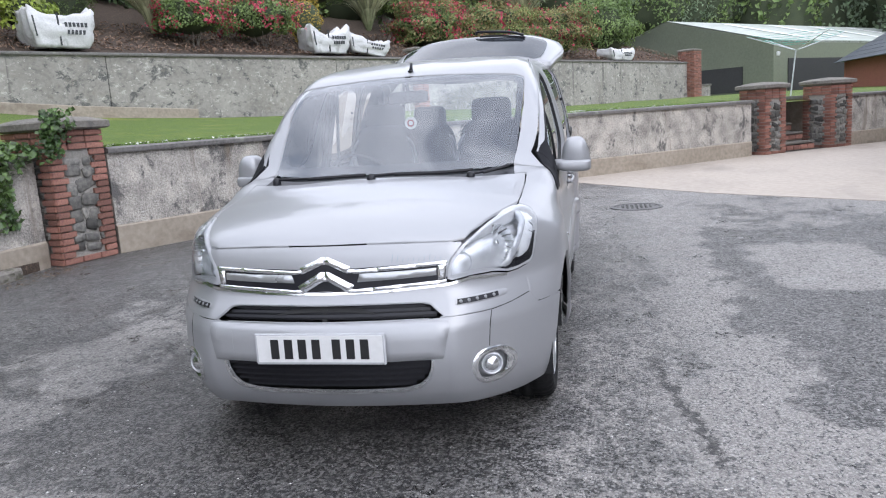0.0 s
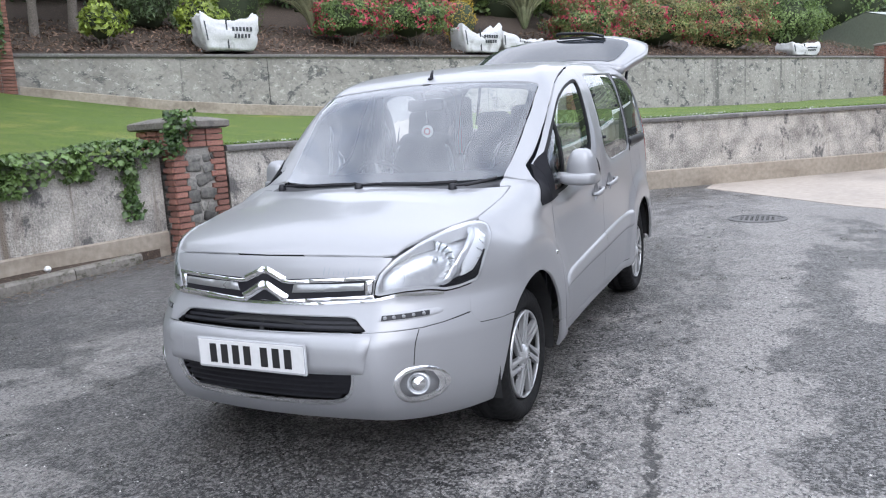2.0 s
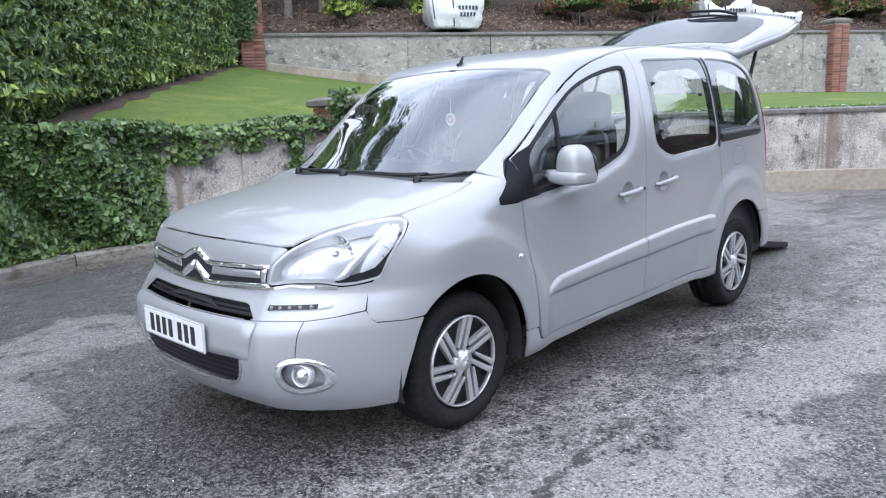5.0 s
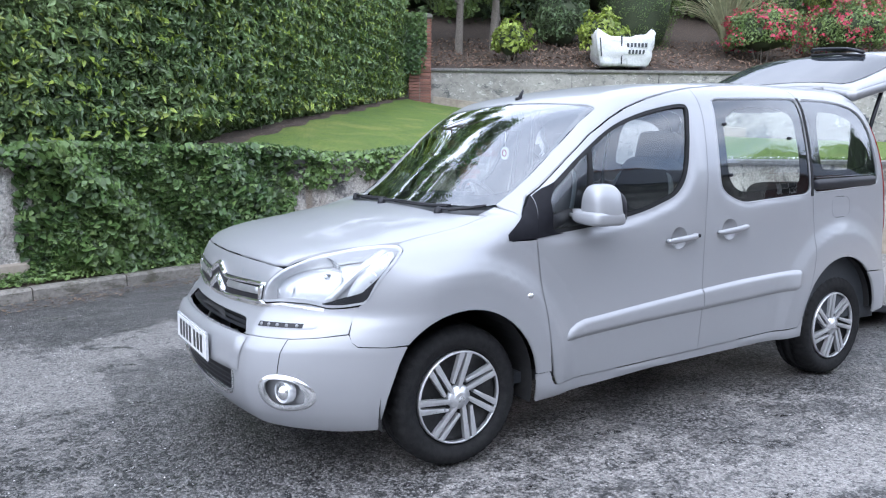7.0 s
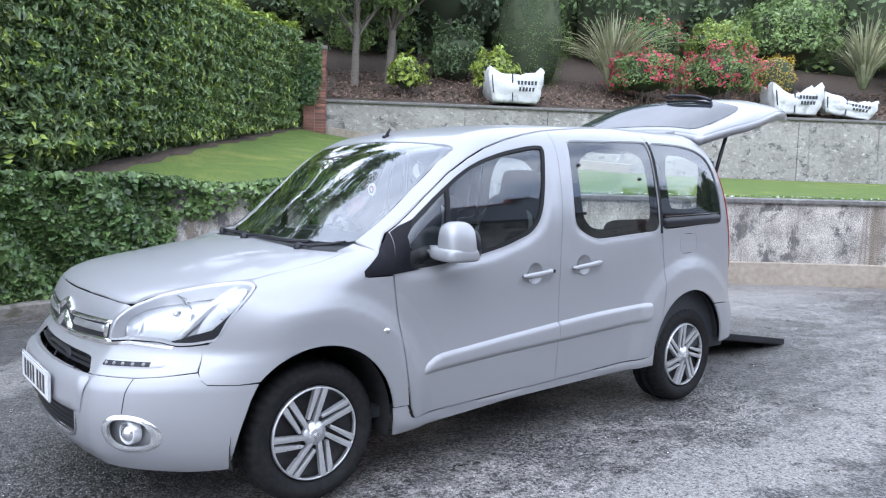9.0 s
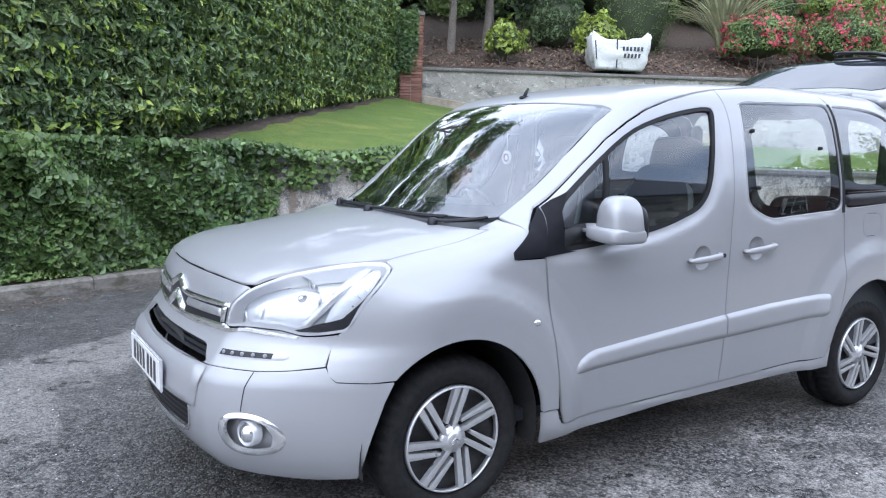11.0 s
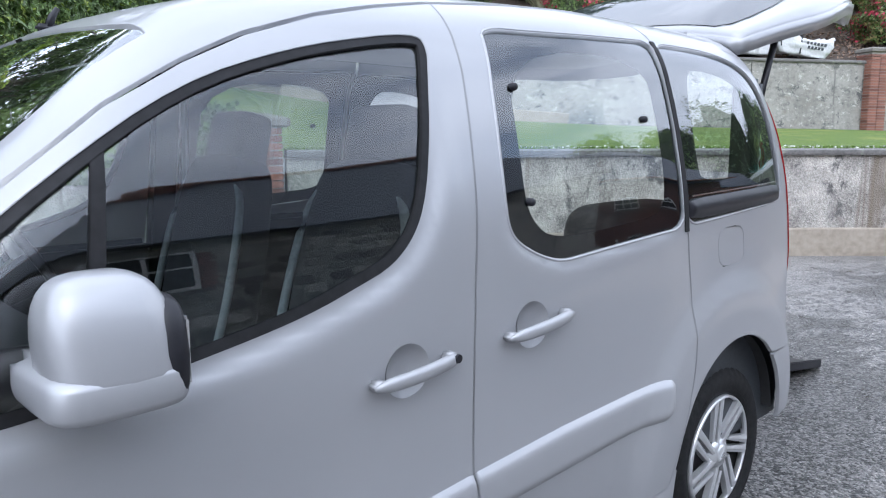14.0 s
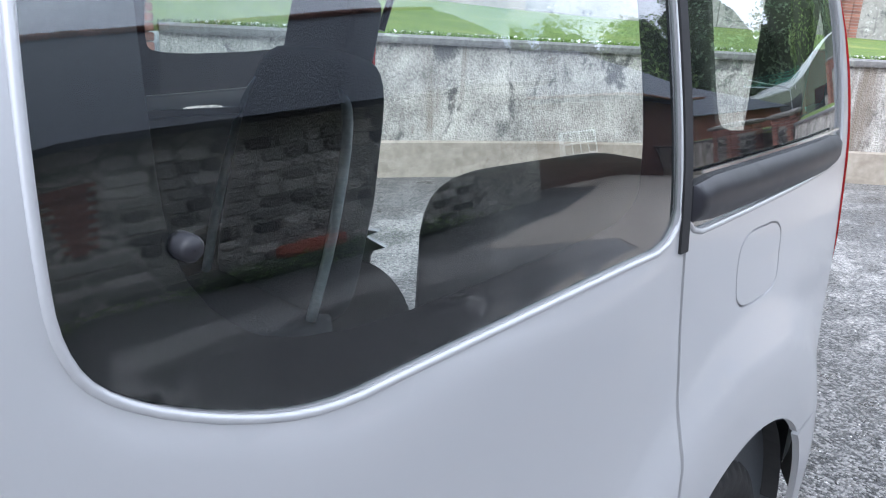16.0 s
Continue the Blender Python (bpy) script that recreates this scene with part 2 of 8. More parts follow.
ASPHALT = asphalt_material()
CONCRETE = stained(mat("pale_concrete", (0.33, 0.285, 0.24), (0.42, 0.365, 0.31), 1.2, 0.75, bump=0.15, bscale=90), [(0.52, 0.75, (0.24, 0.21, 0.18))], 0.5, (1, 0.5, 1))
DASH = stained(mat("roughcast", (0.185, 0.172, 0.155), (0.60, 0.56, 0.50), 5.0, 0.9, bump=1.0, bscale=60, big=0.55, kind="voronoi"),
               [(0.53, 0.62, (0.12, 0.115, 0.11)), (0.58, 0.72, (0.20, 0.165, 0.14))], 2.4, (1, 1, 0.7), 10, 0.75)
DASH = stained(DASH, [(0.58, 0.70, (0.20, 0.165, 0.13))], 2.4, (1, 1, 0.07), 6, 0.6)
RENDER = stained(mat("old_render", (0.21, 0.198, 0.178), (0.35, 0.332, 0.30), 1.6, 0.88, bump=0.25, bscale=70, big=0.6),
                 [(0.55, 0.61, (0.10, 0.10, 0.097)), (0.54, 0.70, (0.22, 0.20, 0.17))], 2.2, (0.8, 0.8, 1.15), 10, 0.72)
RENDER = stained(RENDER, [(0.60, 0.72, (0.13, 0.125, 0.115))], 2.6, (1, 1, 0.06), 6, 0.6)
RENDER = stained(RENDER, [(0.50, 0.66, (0.15, 0.147, 0.138)), (0.55, 0.61, (0.47, 0.45, 0.41))], 5.5, (0.6, 0.6, 1.0), 10, 0.8)
PLINTH = stained(mat("smooth_plinth", (0.26, 0.222, 0.175), (0.37, 0.32, 0.26), 1.8, 0.85, bump=0.1, bscale=60), [(0.5, 0.75, (0.19, 0.155, 0.12))], 1.2, (1, 1, 2))
COPING = stained(mat("weathered_coping", (0.10, 0.095, 0.09), (0.19, 0.18, 0.17), 3, 0.9, bump=0.4, bscale=50), [(0.58, 0.7, (0.26, 0.27, 0.22))], 5)
KERB = stained(mat("kerb_concrete", (0.15, 0.138, 0.12), (0.26, 0.24, 0.21), 3, 0.85, bump=0.5, bscale=70, vary=0.15), [(0.48, 0.62, (0.075, 0.07, 0.05)), (0.58, 0.66, (0.10, 0.115, 0.05))], 4.5, (1, 1, 2), 9, 0.75)
BRICK = mat("red_brick", (0.16, 0.075, 0.058), (0.31, 0.15, 0.112), 6, 0.85, bump=0.4, bscale=90, vary=0.35)
STONE = mat("field_stone", (0.06, 0.06, 0.057), (0.19, 0.18, 0.16), 3, 0.8, bump=0.7, bscale=30, vary=0.65)
MORTAR = mat("mortar", (0.21, 0.198, 0.175), (0.33, 0.312, 0.285), 5, 0.95, bump=0.4, bscale=80)
CAPSTONE = stained(mat("pillar_cap", (0.12, 0.108, 0.095), (0.21, 0.195, 0.17), 4, 0.9, bump=0.4, bscale=50), [(0.55, 0.7, (0.10, 0.095, 0.085))], 4)
LAWN = stained(stained(mat("lawn_grass", (0.050, 0.095, 0.010), (0.138, 0.190, 0.026), 4.5, 0.95, bump=1.0, bscale=70, big=0.35), [(0.52, 0.72, (0.18, 0.20, 0.04))], 0.9), [(0.50, 0.60, (0.030, 0.064, 0.012)), (0.60, 0.68, (0.20, 0.24, 0.05))], 34, (1, 1, 1), 8, 0.85)
SOIL = stained(mat("bark_mulch", (0.026, 0.018, 0.013), (0.085, 0.060, 0.043), 9, 0.95, bump=1.0, bscale=35, big=0.3), [(0.54, 0.62, (0.15, 0.11, 0.08))], 16, (1, 1, 1), 8, 0.8)


def leafy(name, c1, c2, rough=0.45, spec=0.5, vary=0.45):
    m = mat(name, c1, c2, 1.1, rough, vary=vary, spec=spec, big=0.7)
    n, l, b = nodes_of(m)
    b.inputs["Subsurface Weight"].default_value = 0.0
    tr = n.new("ShaderNodeBsdfTranslucent")
    src = b.inputs["Base Color"].links[0].from_socket
    l.new(src, tr.inputs["Color"])
    mx = n.new("ShaderNodeMixShader")
    mx.inputs[0].default_value = 0.22
    l.new(b.outputs[0], mx.inputs[1])
    l.new(tr.outputs[0], mx.inputs[2])
    l.new(mx.outputs[0], n["Material Output"].inputs["Surface"])
    return m


LAUREL = leafy("laurel_leaf", (0.090, 0.148, 0.060), (0.245, 0.33, 0.135), 0.36, 0.5, 0.6)
IVY = leafy("ivy_leaf", (0.036, 0.078, 0.026), (0.14, 0.215, 0.06), 0.38, 0.5, 0.6)
YOUNG = leafy("yellow_green_leaf", (0.17, 0.25, 0.035), (0.32, 0.38, 0.07), 0.45)
DARKLEAF = leafy("dark_leaf", (0.062, 0.106, 0.044), (0.14, 0.195, 0.078), 0.5)
MIDLEAF = leafy("mid_green_leaf", (0.10, 0.165, 0.05), (0.22, 0.30, 0.095), 0.5)
FLAX = leafy("flax_blade", (0.13, 0.15, 0.075), (0.44, 0.43, 0.27), 0.5)
# Far leaves made paler and bluer: distance haze mixed into their colour.
HAZYLEAF = leafy("hazy_far_leaf", (0.10, 0.15, 0.085), (0.22, 0.29, 0.17), 0.6)
FLOWER = leafy("red_flower", (0.30, 0.02, 0.045), (0.50, 0.07, 0.11), 0.5)
RUSTLEAF = leafy("russet_leaf", (0.27, 0.18, 0.085), (0.33, 0.32, 0.13), 0.5)
GOLD = leafy("golden_conifer_leaf", (0.38, 0.26, 0.03), (0.58, 0.42, 0.06), 0.6)
CONIFER = leafy("conifer_leaf", (0.06, 0.11, 0.03), (0.14, 0.20, 0.06), 0.6)
BARK = mat("bark", (0.09, 0.075, 0.06), (0.20, 0.175, 0.15), 4, 0.9, bump=0.8, bscale=25)
# Dark green stands for the shade deep inside foliage, and stops see-through.
SHADE = mat("foliage_shade", (0.032, 0.045, 0.023), (0.060, 0.074, 0.036), 4, 0.95)
SACK = stained(mat("woven_sack", (0.47, 0.47, 0.475), (0.62, 0.62, 0.62), 4, 0.75, bump=1.0, bscale=9), [(0.55, 0.70, (0.34, 0.34, 0.33))], 3.0)
INK = mat("dark_print", (0.03, 0.035, 0.04), (0.05, 0.055, 0.06), 6, 0.7)
IRON = mat("cast_iron", (0.07, 0.068, 0.067), (0.13, 0.127, 0.124), 8, 0.6, bump=0.4, bscale=60)
SHEDGREEN = mat("green_sheet", (0.13, 0.147, 0.105), (0.165, 0.184, 0.132), 1, 0.6)
SHEDROOF = stained(mat("roof_sheet", (0.36, 0.39, 0.35), (0.45, 0.48, 0.44), 1, 0.6), [(0.55, 0.7, (0.30, 0.33, 0.28))], 0.5)
ROOFLIGHT = mat("pale_rooflight", (0.72, 0.74, 0.72), (0.8, 0.82, 0.8), 1, 0.5)
DARKGAP = mat("dark_opening", (0.02, 0.02, 0.022), (0.035, 0.035, 0.036), 2, 0.7)
SLATE = mat("roof_slate", (0.050, 0.060, 0.080), (0.088, 0.102, 0.13), 2, 0.45, vary=0.25)
WHITEPAINT = mat("white_paint", (0.72, 0.72, 0.70), (0.8, 0.8, 0.78), 2, 0.5)
LINE_METAL = mat("galvanised_pole", (0.5, 0.52, 0.54), (0.62, 0.64, 0.66), 4, 0.4, metal=0.6)
TEAL = mat("green_cord", (0.05, 0.35, 0.28), (0.08, 0.42, 0.34), 4, 0.6)


# ---- helpers for building ----
def raw(name, verts, faces, material, parent=None, smooth=False, label=""):
    me = bpy.data.meshes.new(name)
    me.from_pydata([tuple(v) for v in verts], [], [tuple(f) for f in faces])
    me.materials.append(material)
    if smooth:
        me.polygons.foreach_set("use_smooth", [True] * len(me.polygons))
    me.update()
    ob = new(name, me)
    if parent is not None:
        ob.parent = parent
        up = Matrix.Identity(4)
        p = parent
        chain = []
        while p is not None:
            chain.append(p)
            p = p.parent
        for p in reversed(chain):
            up = up @ p.matrix_parent_inverse @ p.matrix_basis
        ob.matrix_parent_inverse = up.inverted()
    if label:
        ob["label"] = label
    return ob


def part(name, bm, material, parent=None, label="", smooth=False):
    me = bpy.data.meshes.new(name)
    bm.to_mesh(me)
    bm.free()
    me.materials.append(material)
    if smooth:
        me.polygons.foreach_set("use_smooth", [True] * len(me.polygons))
    ob = raw(name, [], [], material, parent, False, label)
    old = ob.data
    ob.data = me
    bpy.data.meshes.remove(old)
    return ob


def thing(name, at, label, category, group="", kind=""):
    ob = new(name)
    ob.empty_display_size = 0.1
    ob.location = at
    ob.matrix_basis = Matrix.Translation(at)
    return tagged(ob, label, category, group, kind)


def box_bm(c, size, rot=None, bevel=0.0, bm=None):
    bm = bm or bmesh.new()
    m = Matrix.Translation(c) @ (rot.to_4x4() if rot is not None else Matrix.Identity(4)) @ Matrix.Diagonal((*size, 1))
    r = bmesh.ops.create_cube(bm, size=1.0, matrix=m)
    if bevel:
        edges = list({e for v in r["verts"] for e in v.link_edges})
        bmesh.ops.bevel(bm, geom=edges, offset=bevel, segments=2, affect="EDGES")
    return bm


def lathe(profile, axis="x", centre=(0, 0, 0), steps=48, bm=None, closed=False):
    """Turns (radius, along) pairs round an axis."""
    bm = bm or bmesh.new()
    c = Vector(centre)
    rings = []
    for r, a in profile:
        ring = []
        for i in range(steps):
            w = 2 * math.pi * i / steps
            u, v = r * math.cos(w), r * math.sin(w)
            p = (a, u, v) if axis == "x" else ((u, a, v) if axis == "y" else (u, v, a))
            ring.append(bm.verts.new(c + Vector(p)))
        rings.append(ring)
    pairs = list(zip(rings, rings[1:]))
    if closed:
        pairs.append((rings[-1], rings[0]))
    for a, b in pairs:
        for i in range(steps):
            j = (i + 1) % steps
            bm.faces.new((a[i], a[j], b[j], b[i]))
    bmesh.ops.recalc_face_normals(bm, faces=bm.faces[:])
    return bm


def tube(points, radius, sides=8, bm=None, taper=1.0, cap=True):
    """A round rod along points."""
    bm = bm or bmesh.new()
    pts = [Vector(p) for p in points]
    rings = []
    for i, p in enumerate(pts):
        d = (pts[min(i + 1, len(pts) - 1)] - pts[max(i - 1, 0)]).normalized()
        a = d.cross(Vector((0.13, 0.21, 1.0)) if abs(d.z) < 0.95 else Vector((1, 0.2, 0))).normalized()
        b = d.cross(a)
        r = radius * (1 + (taper - 1) * i / max(1, len(pts) - 1))
        rings.append([bm.verts.new(p + r * (math.cos(2 * math.pi * k / sides) * a + math.sin(2 * math.pi * k / sides) * b)) for k in range(sides)])
    for a, b in zip(rings, rings[1:]):
        for k in range(sides):
            bm.faces.new((a[k], a[(k + 1) % sides], b[(k + 1) % sides], b[k]))
    if cap:
        bm.faces.new(rings[0][::-1])
        bm.faces.new(rings[-1])
    return bm


def curve_points(pts, n):
    """A smooth polyline through points (Catmull-Rom)."""
    p = np.array([2 * np.array(pts[0], float) - np.array(pts[1], float), *[np.array(q, float) for q in pts], 2 * np.array(pts[-1], float) - np.array(pts[-2], float)])
    out = []
    m = len(pts) - 1
    for k in range(n + 1):
        t = m * k / n
        i = min(int(t), m - 1)
        t -= i
        a, b, c, d = p[i], p[i + 1], p[i + 2], p[i + 3]
        out.append(0.5 * (2 * b + (c - a) * t + (2 * a - 5 * b + 4 * c - d) * t * t + (3 * b - a - 3 * c + d) * t ** 3))
    return np.array(out)


def strip_sections(line, section):
    """Sweeps a section of (out, up) along a plan line; out is to the right of the way. Ends closed."""
    line = np.asarray(line, float)
    tan = np.gradient(line[:, :2], axis=0)
    tan /= np.linalg.norm(tan, axis=1)[:, None]
    out = np.stack([tan[:, 1], -tan[:, 0]], 1)
    z = line[:, 2] if line.shape[1] > 2 else np.zeros(len(line))
    k = len(section)
    verts, faces = [], []
    for i in range(len(line)):
        for o, h in section:
            verts.append((line[i, 0] + out[i, 0] * o, line[i, 1] + out[i, 1] * o, z[i] + h))
    for i in range(len(line) - 1):
        for j in range(k):
            a, b = i * k + j, i * k + (j + 1) % k
            faces.append((a, b, b + k, a + k))
    faces.append(tuple(range(k)))
    faces.append(tuple(range((len(line) - 1) * k, len(line) * k))[::-1])
    return verts, faces


rng = np.random.default_rng(7)


def leaf_mesh(name, pts, out, size, material, parent, width=0.5, droop=0.3, spread=0.9, up=0.25, label="", kind=""):
    """Many bent leaves at pts that face roughly along out."""
    pts, out = np.asarray(pts, float), np.asarray(out, float)
    n = len(pts)
    nrm = out + rng.normal(0, spread, (n, 3)) * 0.6 + np.array([0, 0, up])
    nrm /= np.linalg.norm(nrm, axis=1)[:, None] + 1e-9
    way = rng.normal(0, 1, (n, 3)) + np.array([0, 0, -droop])
    way -= (way * nrm).sum(1)[:, None] * nrm
    way /= np.linalg.norm(way, axis=1)[:, None] + 1e-9
    side = np.cross(nrm, way)
    s = (size * rng.uniform(0.65, 1.3, n))[:, None]
    base, tip = pts - way * s * 0.5, pts + way * s * 0.5 - nrm * s * 0.12
    mid = pts + nrm * s * 0.02
    lft, rgt = mid + side * s * width * 0.5 + nrm * s * 0.10, mid - side * s * width * 0.5 + nrm * s * 0.10
    v = np.stack([base, lft, tip, rgt], 1).reshape(-1, 3)
    f = (np.arange(n)[:, None] * 4 + np.array([0, 1, 2, 0, 2, 3])).reshape(-1)
    me = bpy.data.meshes.new(name)
    me.vertices.add(4 * n)
    me.vertices.foreach_set("co", v.reshape(-1))
    me.loops.add(6 * n)
    me.loops.foreach_set("vertex_index", f)
    me.polygons.add(2 * n)
    me.polygons.foreach_set("loop_start", np.arange(0, 6 * n, 3))
    me.polygons.foreach_set("loop_total", np.full(2 * n, 3))
    me.update(calc_edges=True)
    me.materials.append(material)
    ob = raw(name, [], [], material, parent, False, label)
    ob.data = me
    if kind:
        ob["kind"] = kind
    return ob


def blob(c, r, material, name, parent, seed=0, rough=0.25):
    """A lumpy core."""
    bm = bmesh.new()
    bmesh.ops.create_icosphere(bm, subdivisions=3, radius=1.0)
    for v in bm.verts:
        k = 1 + rough * noise.noise(v.co * 1.7 + Vector((seed, seed * 0.7, 0)))
        v.co = Vector((c[0] + v.co.x * r[0] * k, c[1] + v.co.y * r[1] * k, c[2] + v.co.z * r[2] * k))
    return part(name, bm, material, parent, smooth=True)


def shell_points(c, r, n, depth=0.25, low=-0.5):
    d = rng.normal(0, 1, (n * 2, 3))
    d /= np.linalg.norm(d, axis=1)[:, None]
    d = d[d[:, 2] > low][:n]
    k = 1 - depth * rng.random(len(d)) ** 1.5
    lump = 1 + 0.14 * np.sin(d[:, 0] * 7 + c[0]) * np.sin(d[:, 1] * 6 + c[1] * 3) + 0.12 * np.sin(d[:, 2] * 9 + c[1])
    return np.asarray(c) + d * np.asarray(r) * (k * lump)[:, None], d


def bank_z(x, y):
    """Height of the planted bank behind the upper wall."""
    d = -(x + 13.6) * 0.8604 + (y - 8.7) * 0.5096
    return 3.38 + 0.28 * max(0.0, d) + (0.5 if d > 9 else 0.055 * max(0, d))


# ---- ground and walls ----
def ground_sheet():
    xs = [-400, -120, -40, -20, -12, -8, -5.5, -4, -2, 0, 2, 4, 6, 9, 14, 30, 100, 400]
    bm = bmesh.new()
    grid = [[bm.verts.new((x, y, 0)) for x in xs] for y in xs]
    for r0, r1 in zip(grid, grid[1:]):
        for i in range(len(xs) - 1):
            bm.faces.new((r0[i], r0[i + 1], r1[i + 1], r1[i]))
    ob = part("ground", bm, ASPHALT)
    return tagged(ob, "damp grey chip-seal asphalt drive with worn pale patches", "ground", kind="structure")


ground_sheet()

LOW = curve_points([(-4.62, 4.45), (-3.9, 5.9), (-3.1, 7.4), (-2.3, 8.65), (-1.5, 9.65), (-0.6, 10.55), (0.6, 11.55), (2.2, 12.95), (4.5, 15.05)], 64)
drive = [(0.55, 10.75), (2.61, 8.13), (4.49, 6.48), (5.0, 6.6), (6.0, 9.5), (8.6, 14.5), (12, 16.5), (30, 20), (60, 28), (60, 40), (12, 20.5), (8.2, 17.75), (6.2, 16.25), (4.55, 15.1), (2.2, 12.95), (0.6, 11.55)]
v = [(x, y, 0.006) for x, y in drive] + [(x, y, -0.05) for x, y in drive]
k = len(drive)
tagged(raw("road", v, [tuple(range(k))] + [(i, (i + 1) % k, (i + 1) % k + k, i + k) for i in range(k)], CONCRETE),
       "pale pinkish concrete drive meeting the asphalt", "driveway", kind="structure")


def low_wall(name, line, height, plinth=0.34):
    """Roughcast retaining wall: core, proud smooth plinth, overhanging coping."""
    wall = thing(name, (line[0][0], line[0][1], 0), "grey pebble-dashed retaining wall with smooth beige plinth", "wall", kind="structure")
    for n, sec, m, lab in (("roughcast_face", [(0, 0), (0, height), (-0.22, height), (-0.22, 0)], DASH, ""),
                           ("plinth", [(0.02, 0), (0.02, plinth - 0.02), (0.004, plinth), (-0.05, plinth), (-0.05, 0)], PLINTH, "smooth beige cement plinth"),
                           ("coping", [(0.045, height), (0.05, height + 0.02), (0.05, height + 0.055), (0.0, height + 0.075), (-0.22, height + 0.075), (-0.26, height + 0.055), (-0.26, height)], COPING, "dark weathered concrete coping")):
        vs, fs = strip_sections(line, sec)
        raw(n, vs, fs, m, wall, label=lab)
    return wall


low_wall("wall_low", LOW, 1.20)
KERB_LINE = curve_points([(-4.82, 3.65), (-4.81, 2.6), (-4.80, 0.9), (-4.70, 0.1), (-4.32, -0.8), (-3.98, -1.6), (-3.3, -3.0), (-2.3, -4.8), (0.0, -8.5)], 64)[::-1]
IVY_LINE = []
for i, p in enumerate(KERB_LINE):
    q = KERB_LINE[min(i + 1, len(KERB_LINE) - 1)] - KERB_LINE[max(i - 1, 0)]
    q = q / np.linalg.norm(q)
    IVY_LINE.append(p + np.array([-q[1], q[0]]) * (0.36 - 0.22 * min(1.0, max(0.0, (p[1] - 1.9) / 1.6))))
IVY_LINE = np.array(IVY_LINE)
low_wall("wall_ivy", IVY_LINE, 1.18, 0.3)


def kerb_stones():
    root = thing("kerb", (-4.8, 1, 0), "row of weathered concrete kerb stones below the ivy", "kerb", kind="structure")
    seg = np.linalg.norm(np.diff(KERB_LINE, axis=0), axis=1)
    s = np.r_[0, np.cumsum(seg)]
    n = int(s[-1] / 0.915)
    for i in range(n):
        a, b = i * 0.915 + 0.006, (i + 1) * 0.915 - 0.006
        line = np.array([[np.interp(t, s, KERB_LINE[:, 0]), np.interp(t, s, KERB_LINE[:, 1])] for t in np.linspace(a, b, 4)])
        vs, fs = strip_sections(line, [(0.0, -0.05), (0.0, 0.09), (-0.02, 0.115), (-0.125, 0.115), (-0.125, -0.05)])
        raw("kerb_stone", vs, fs, KERB, root)
    vs, fs = strip_sections(KERB_LINE, [(-0.125, 0.0), (-0.125, 0.10), (-0.36, 0.13), (-0.36, 0.0)])
    raw("verge", vs, fs, SOIL, root, label="strip of dark soil behind the kerb")


kerb_stones()

# upper retaining wall, straight, with a pier at its middle and at both ends
UW0, UWD = np.array([-13.6, 8.7]), np.array([0.50957, 0.86043])
UWN = np.array([-0.86043, 0.50957])


def upper(s, d=0.0):
    return UW0 + UWD * s + UWN * d


def upper_wall():
    root = thing("wall_upper", (*upper(10), 1.6), "tall grey rendered retaining wall with dark algae stains", "wall", kind="structure")
    cuts = [-4.0, 5.65, 13.0, 16.4, 24.0, 31.0, 38.5]
    for a, b in zip(cuts, cuts[1:]):
        line = np.array([upper(a + 0.012), upper((a + b) / 2), upper(b - 0.012)])
        vs, fs = strip_sections(line, [(0, 1.0), (0, 3.36), (-0.22, 3.36), (-0.22, 1.0)])
        raw("render_bay", vs, fs, RENDER, root)
    line = np.array([upper(-4.0), upper(38.5)])
    vs, fs = strip_sections(line, [(-0.03, 1.0), (-0.03, 3.36), (-0.2, 3.36), (-0.2, 1.0)])
    raw("joint_filler", vs, fs, DARKGAP, root, label="dark expansion joint")
    vs, fs = strip_sections(np.array([upper(-4.0), upper(10), upper(20), upper(38.5)]),
                            [(0.05, 3.36), (0.06, 3.38), (0.06, 3.42), (0.0, 3.445), (-0.24, 3.445), (-0.28, 3.42), (-0.28, 3.36)])
    raw("coping", vs, fs, COPING, root, label="dark concrete coping")
    foot = np.array([(*upper(s), z) for s, z in ((-0.2, 2.42), (1.2, 2.24), (3, 2.02), (5, 1.86), (8, 1.68))])
    vs, fs = strip_sections(foot, [(0.012, -0.5), (0.012, 0.30), (0.0, 0.315), (-0.05, 0.315), (-0.05, -0.5)])
    raw("plinth", vs, fs, PLINTH, root, label="pinkish cement foot of the wall")
    vs, fs = strip_sections(np.array([upper(38.9), upper(41.6)]), [(0, 1.0), (0, 2.1), (-0.2, 2.1), (-0.2, 1.0)])
    raw("wing_wall", vs, fs, RENDER, root)
    vs, fs = strip_sections(np.array([upper(38.85), upper(41.65)]), [(0.05, 2.1), (0.05, 2.2), (-0.25, 2.2), (-0.25, 2.1)])
    raw("wing_coping", vs, fs, COPING, root)
    return root


upper_wall()


def patch(name, low, high, n, m, material, lump=0.0):
    """A ruled sheet between two lines."""
    a, b = curve_points(low, n), curve_points(high, n)
    verts, faces = [], []
    for i in range(n + 1):
        for j in range(m + 1):
            p = a[i] + (b[i] - a[i]) * (j / m)
            if 0 < j < m:
                p = p + np.array([0, 0, lump * noise.noise(Vector(p) * 0.6)])
            verts.append(p)
    for i in range(n):
        for j in range(m):
            q = i * (m + 1) + j
            faces.append((q, q + m + 1, q + m + 2, q + 1))
    return raw(name, verts, faces, material, smooth=True)


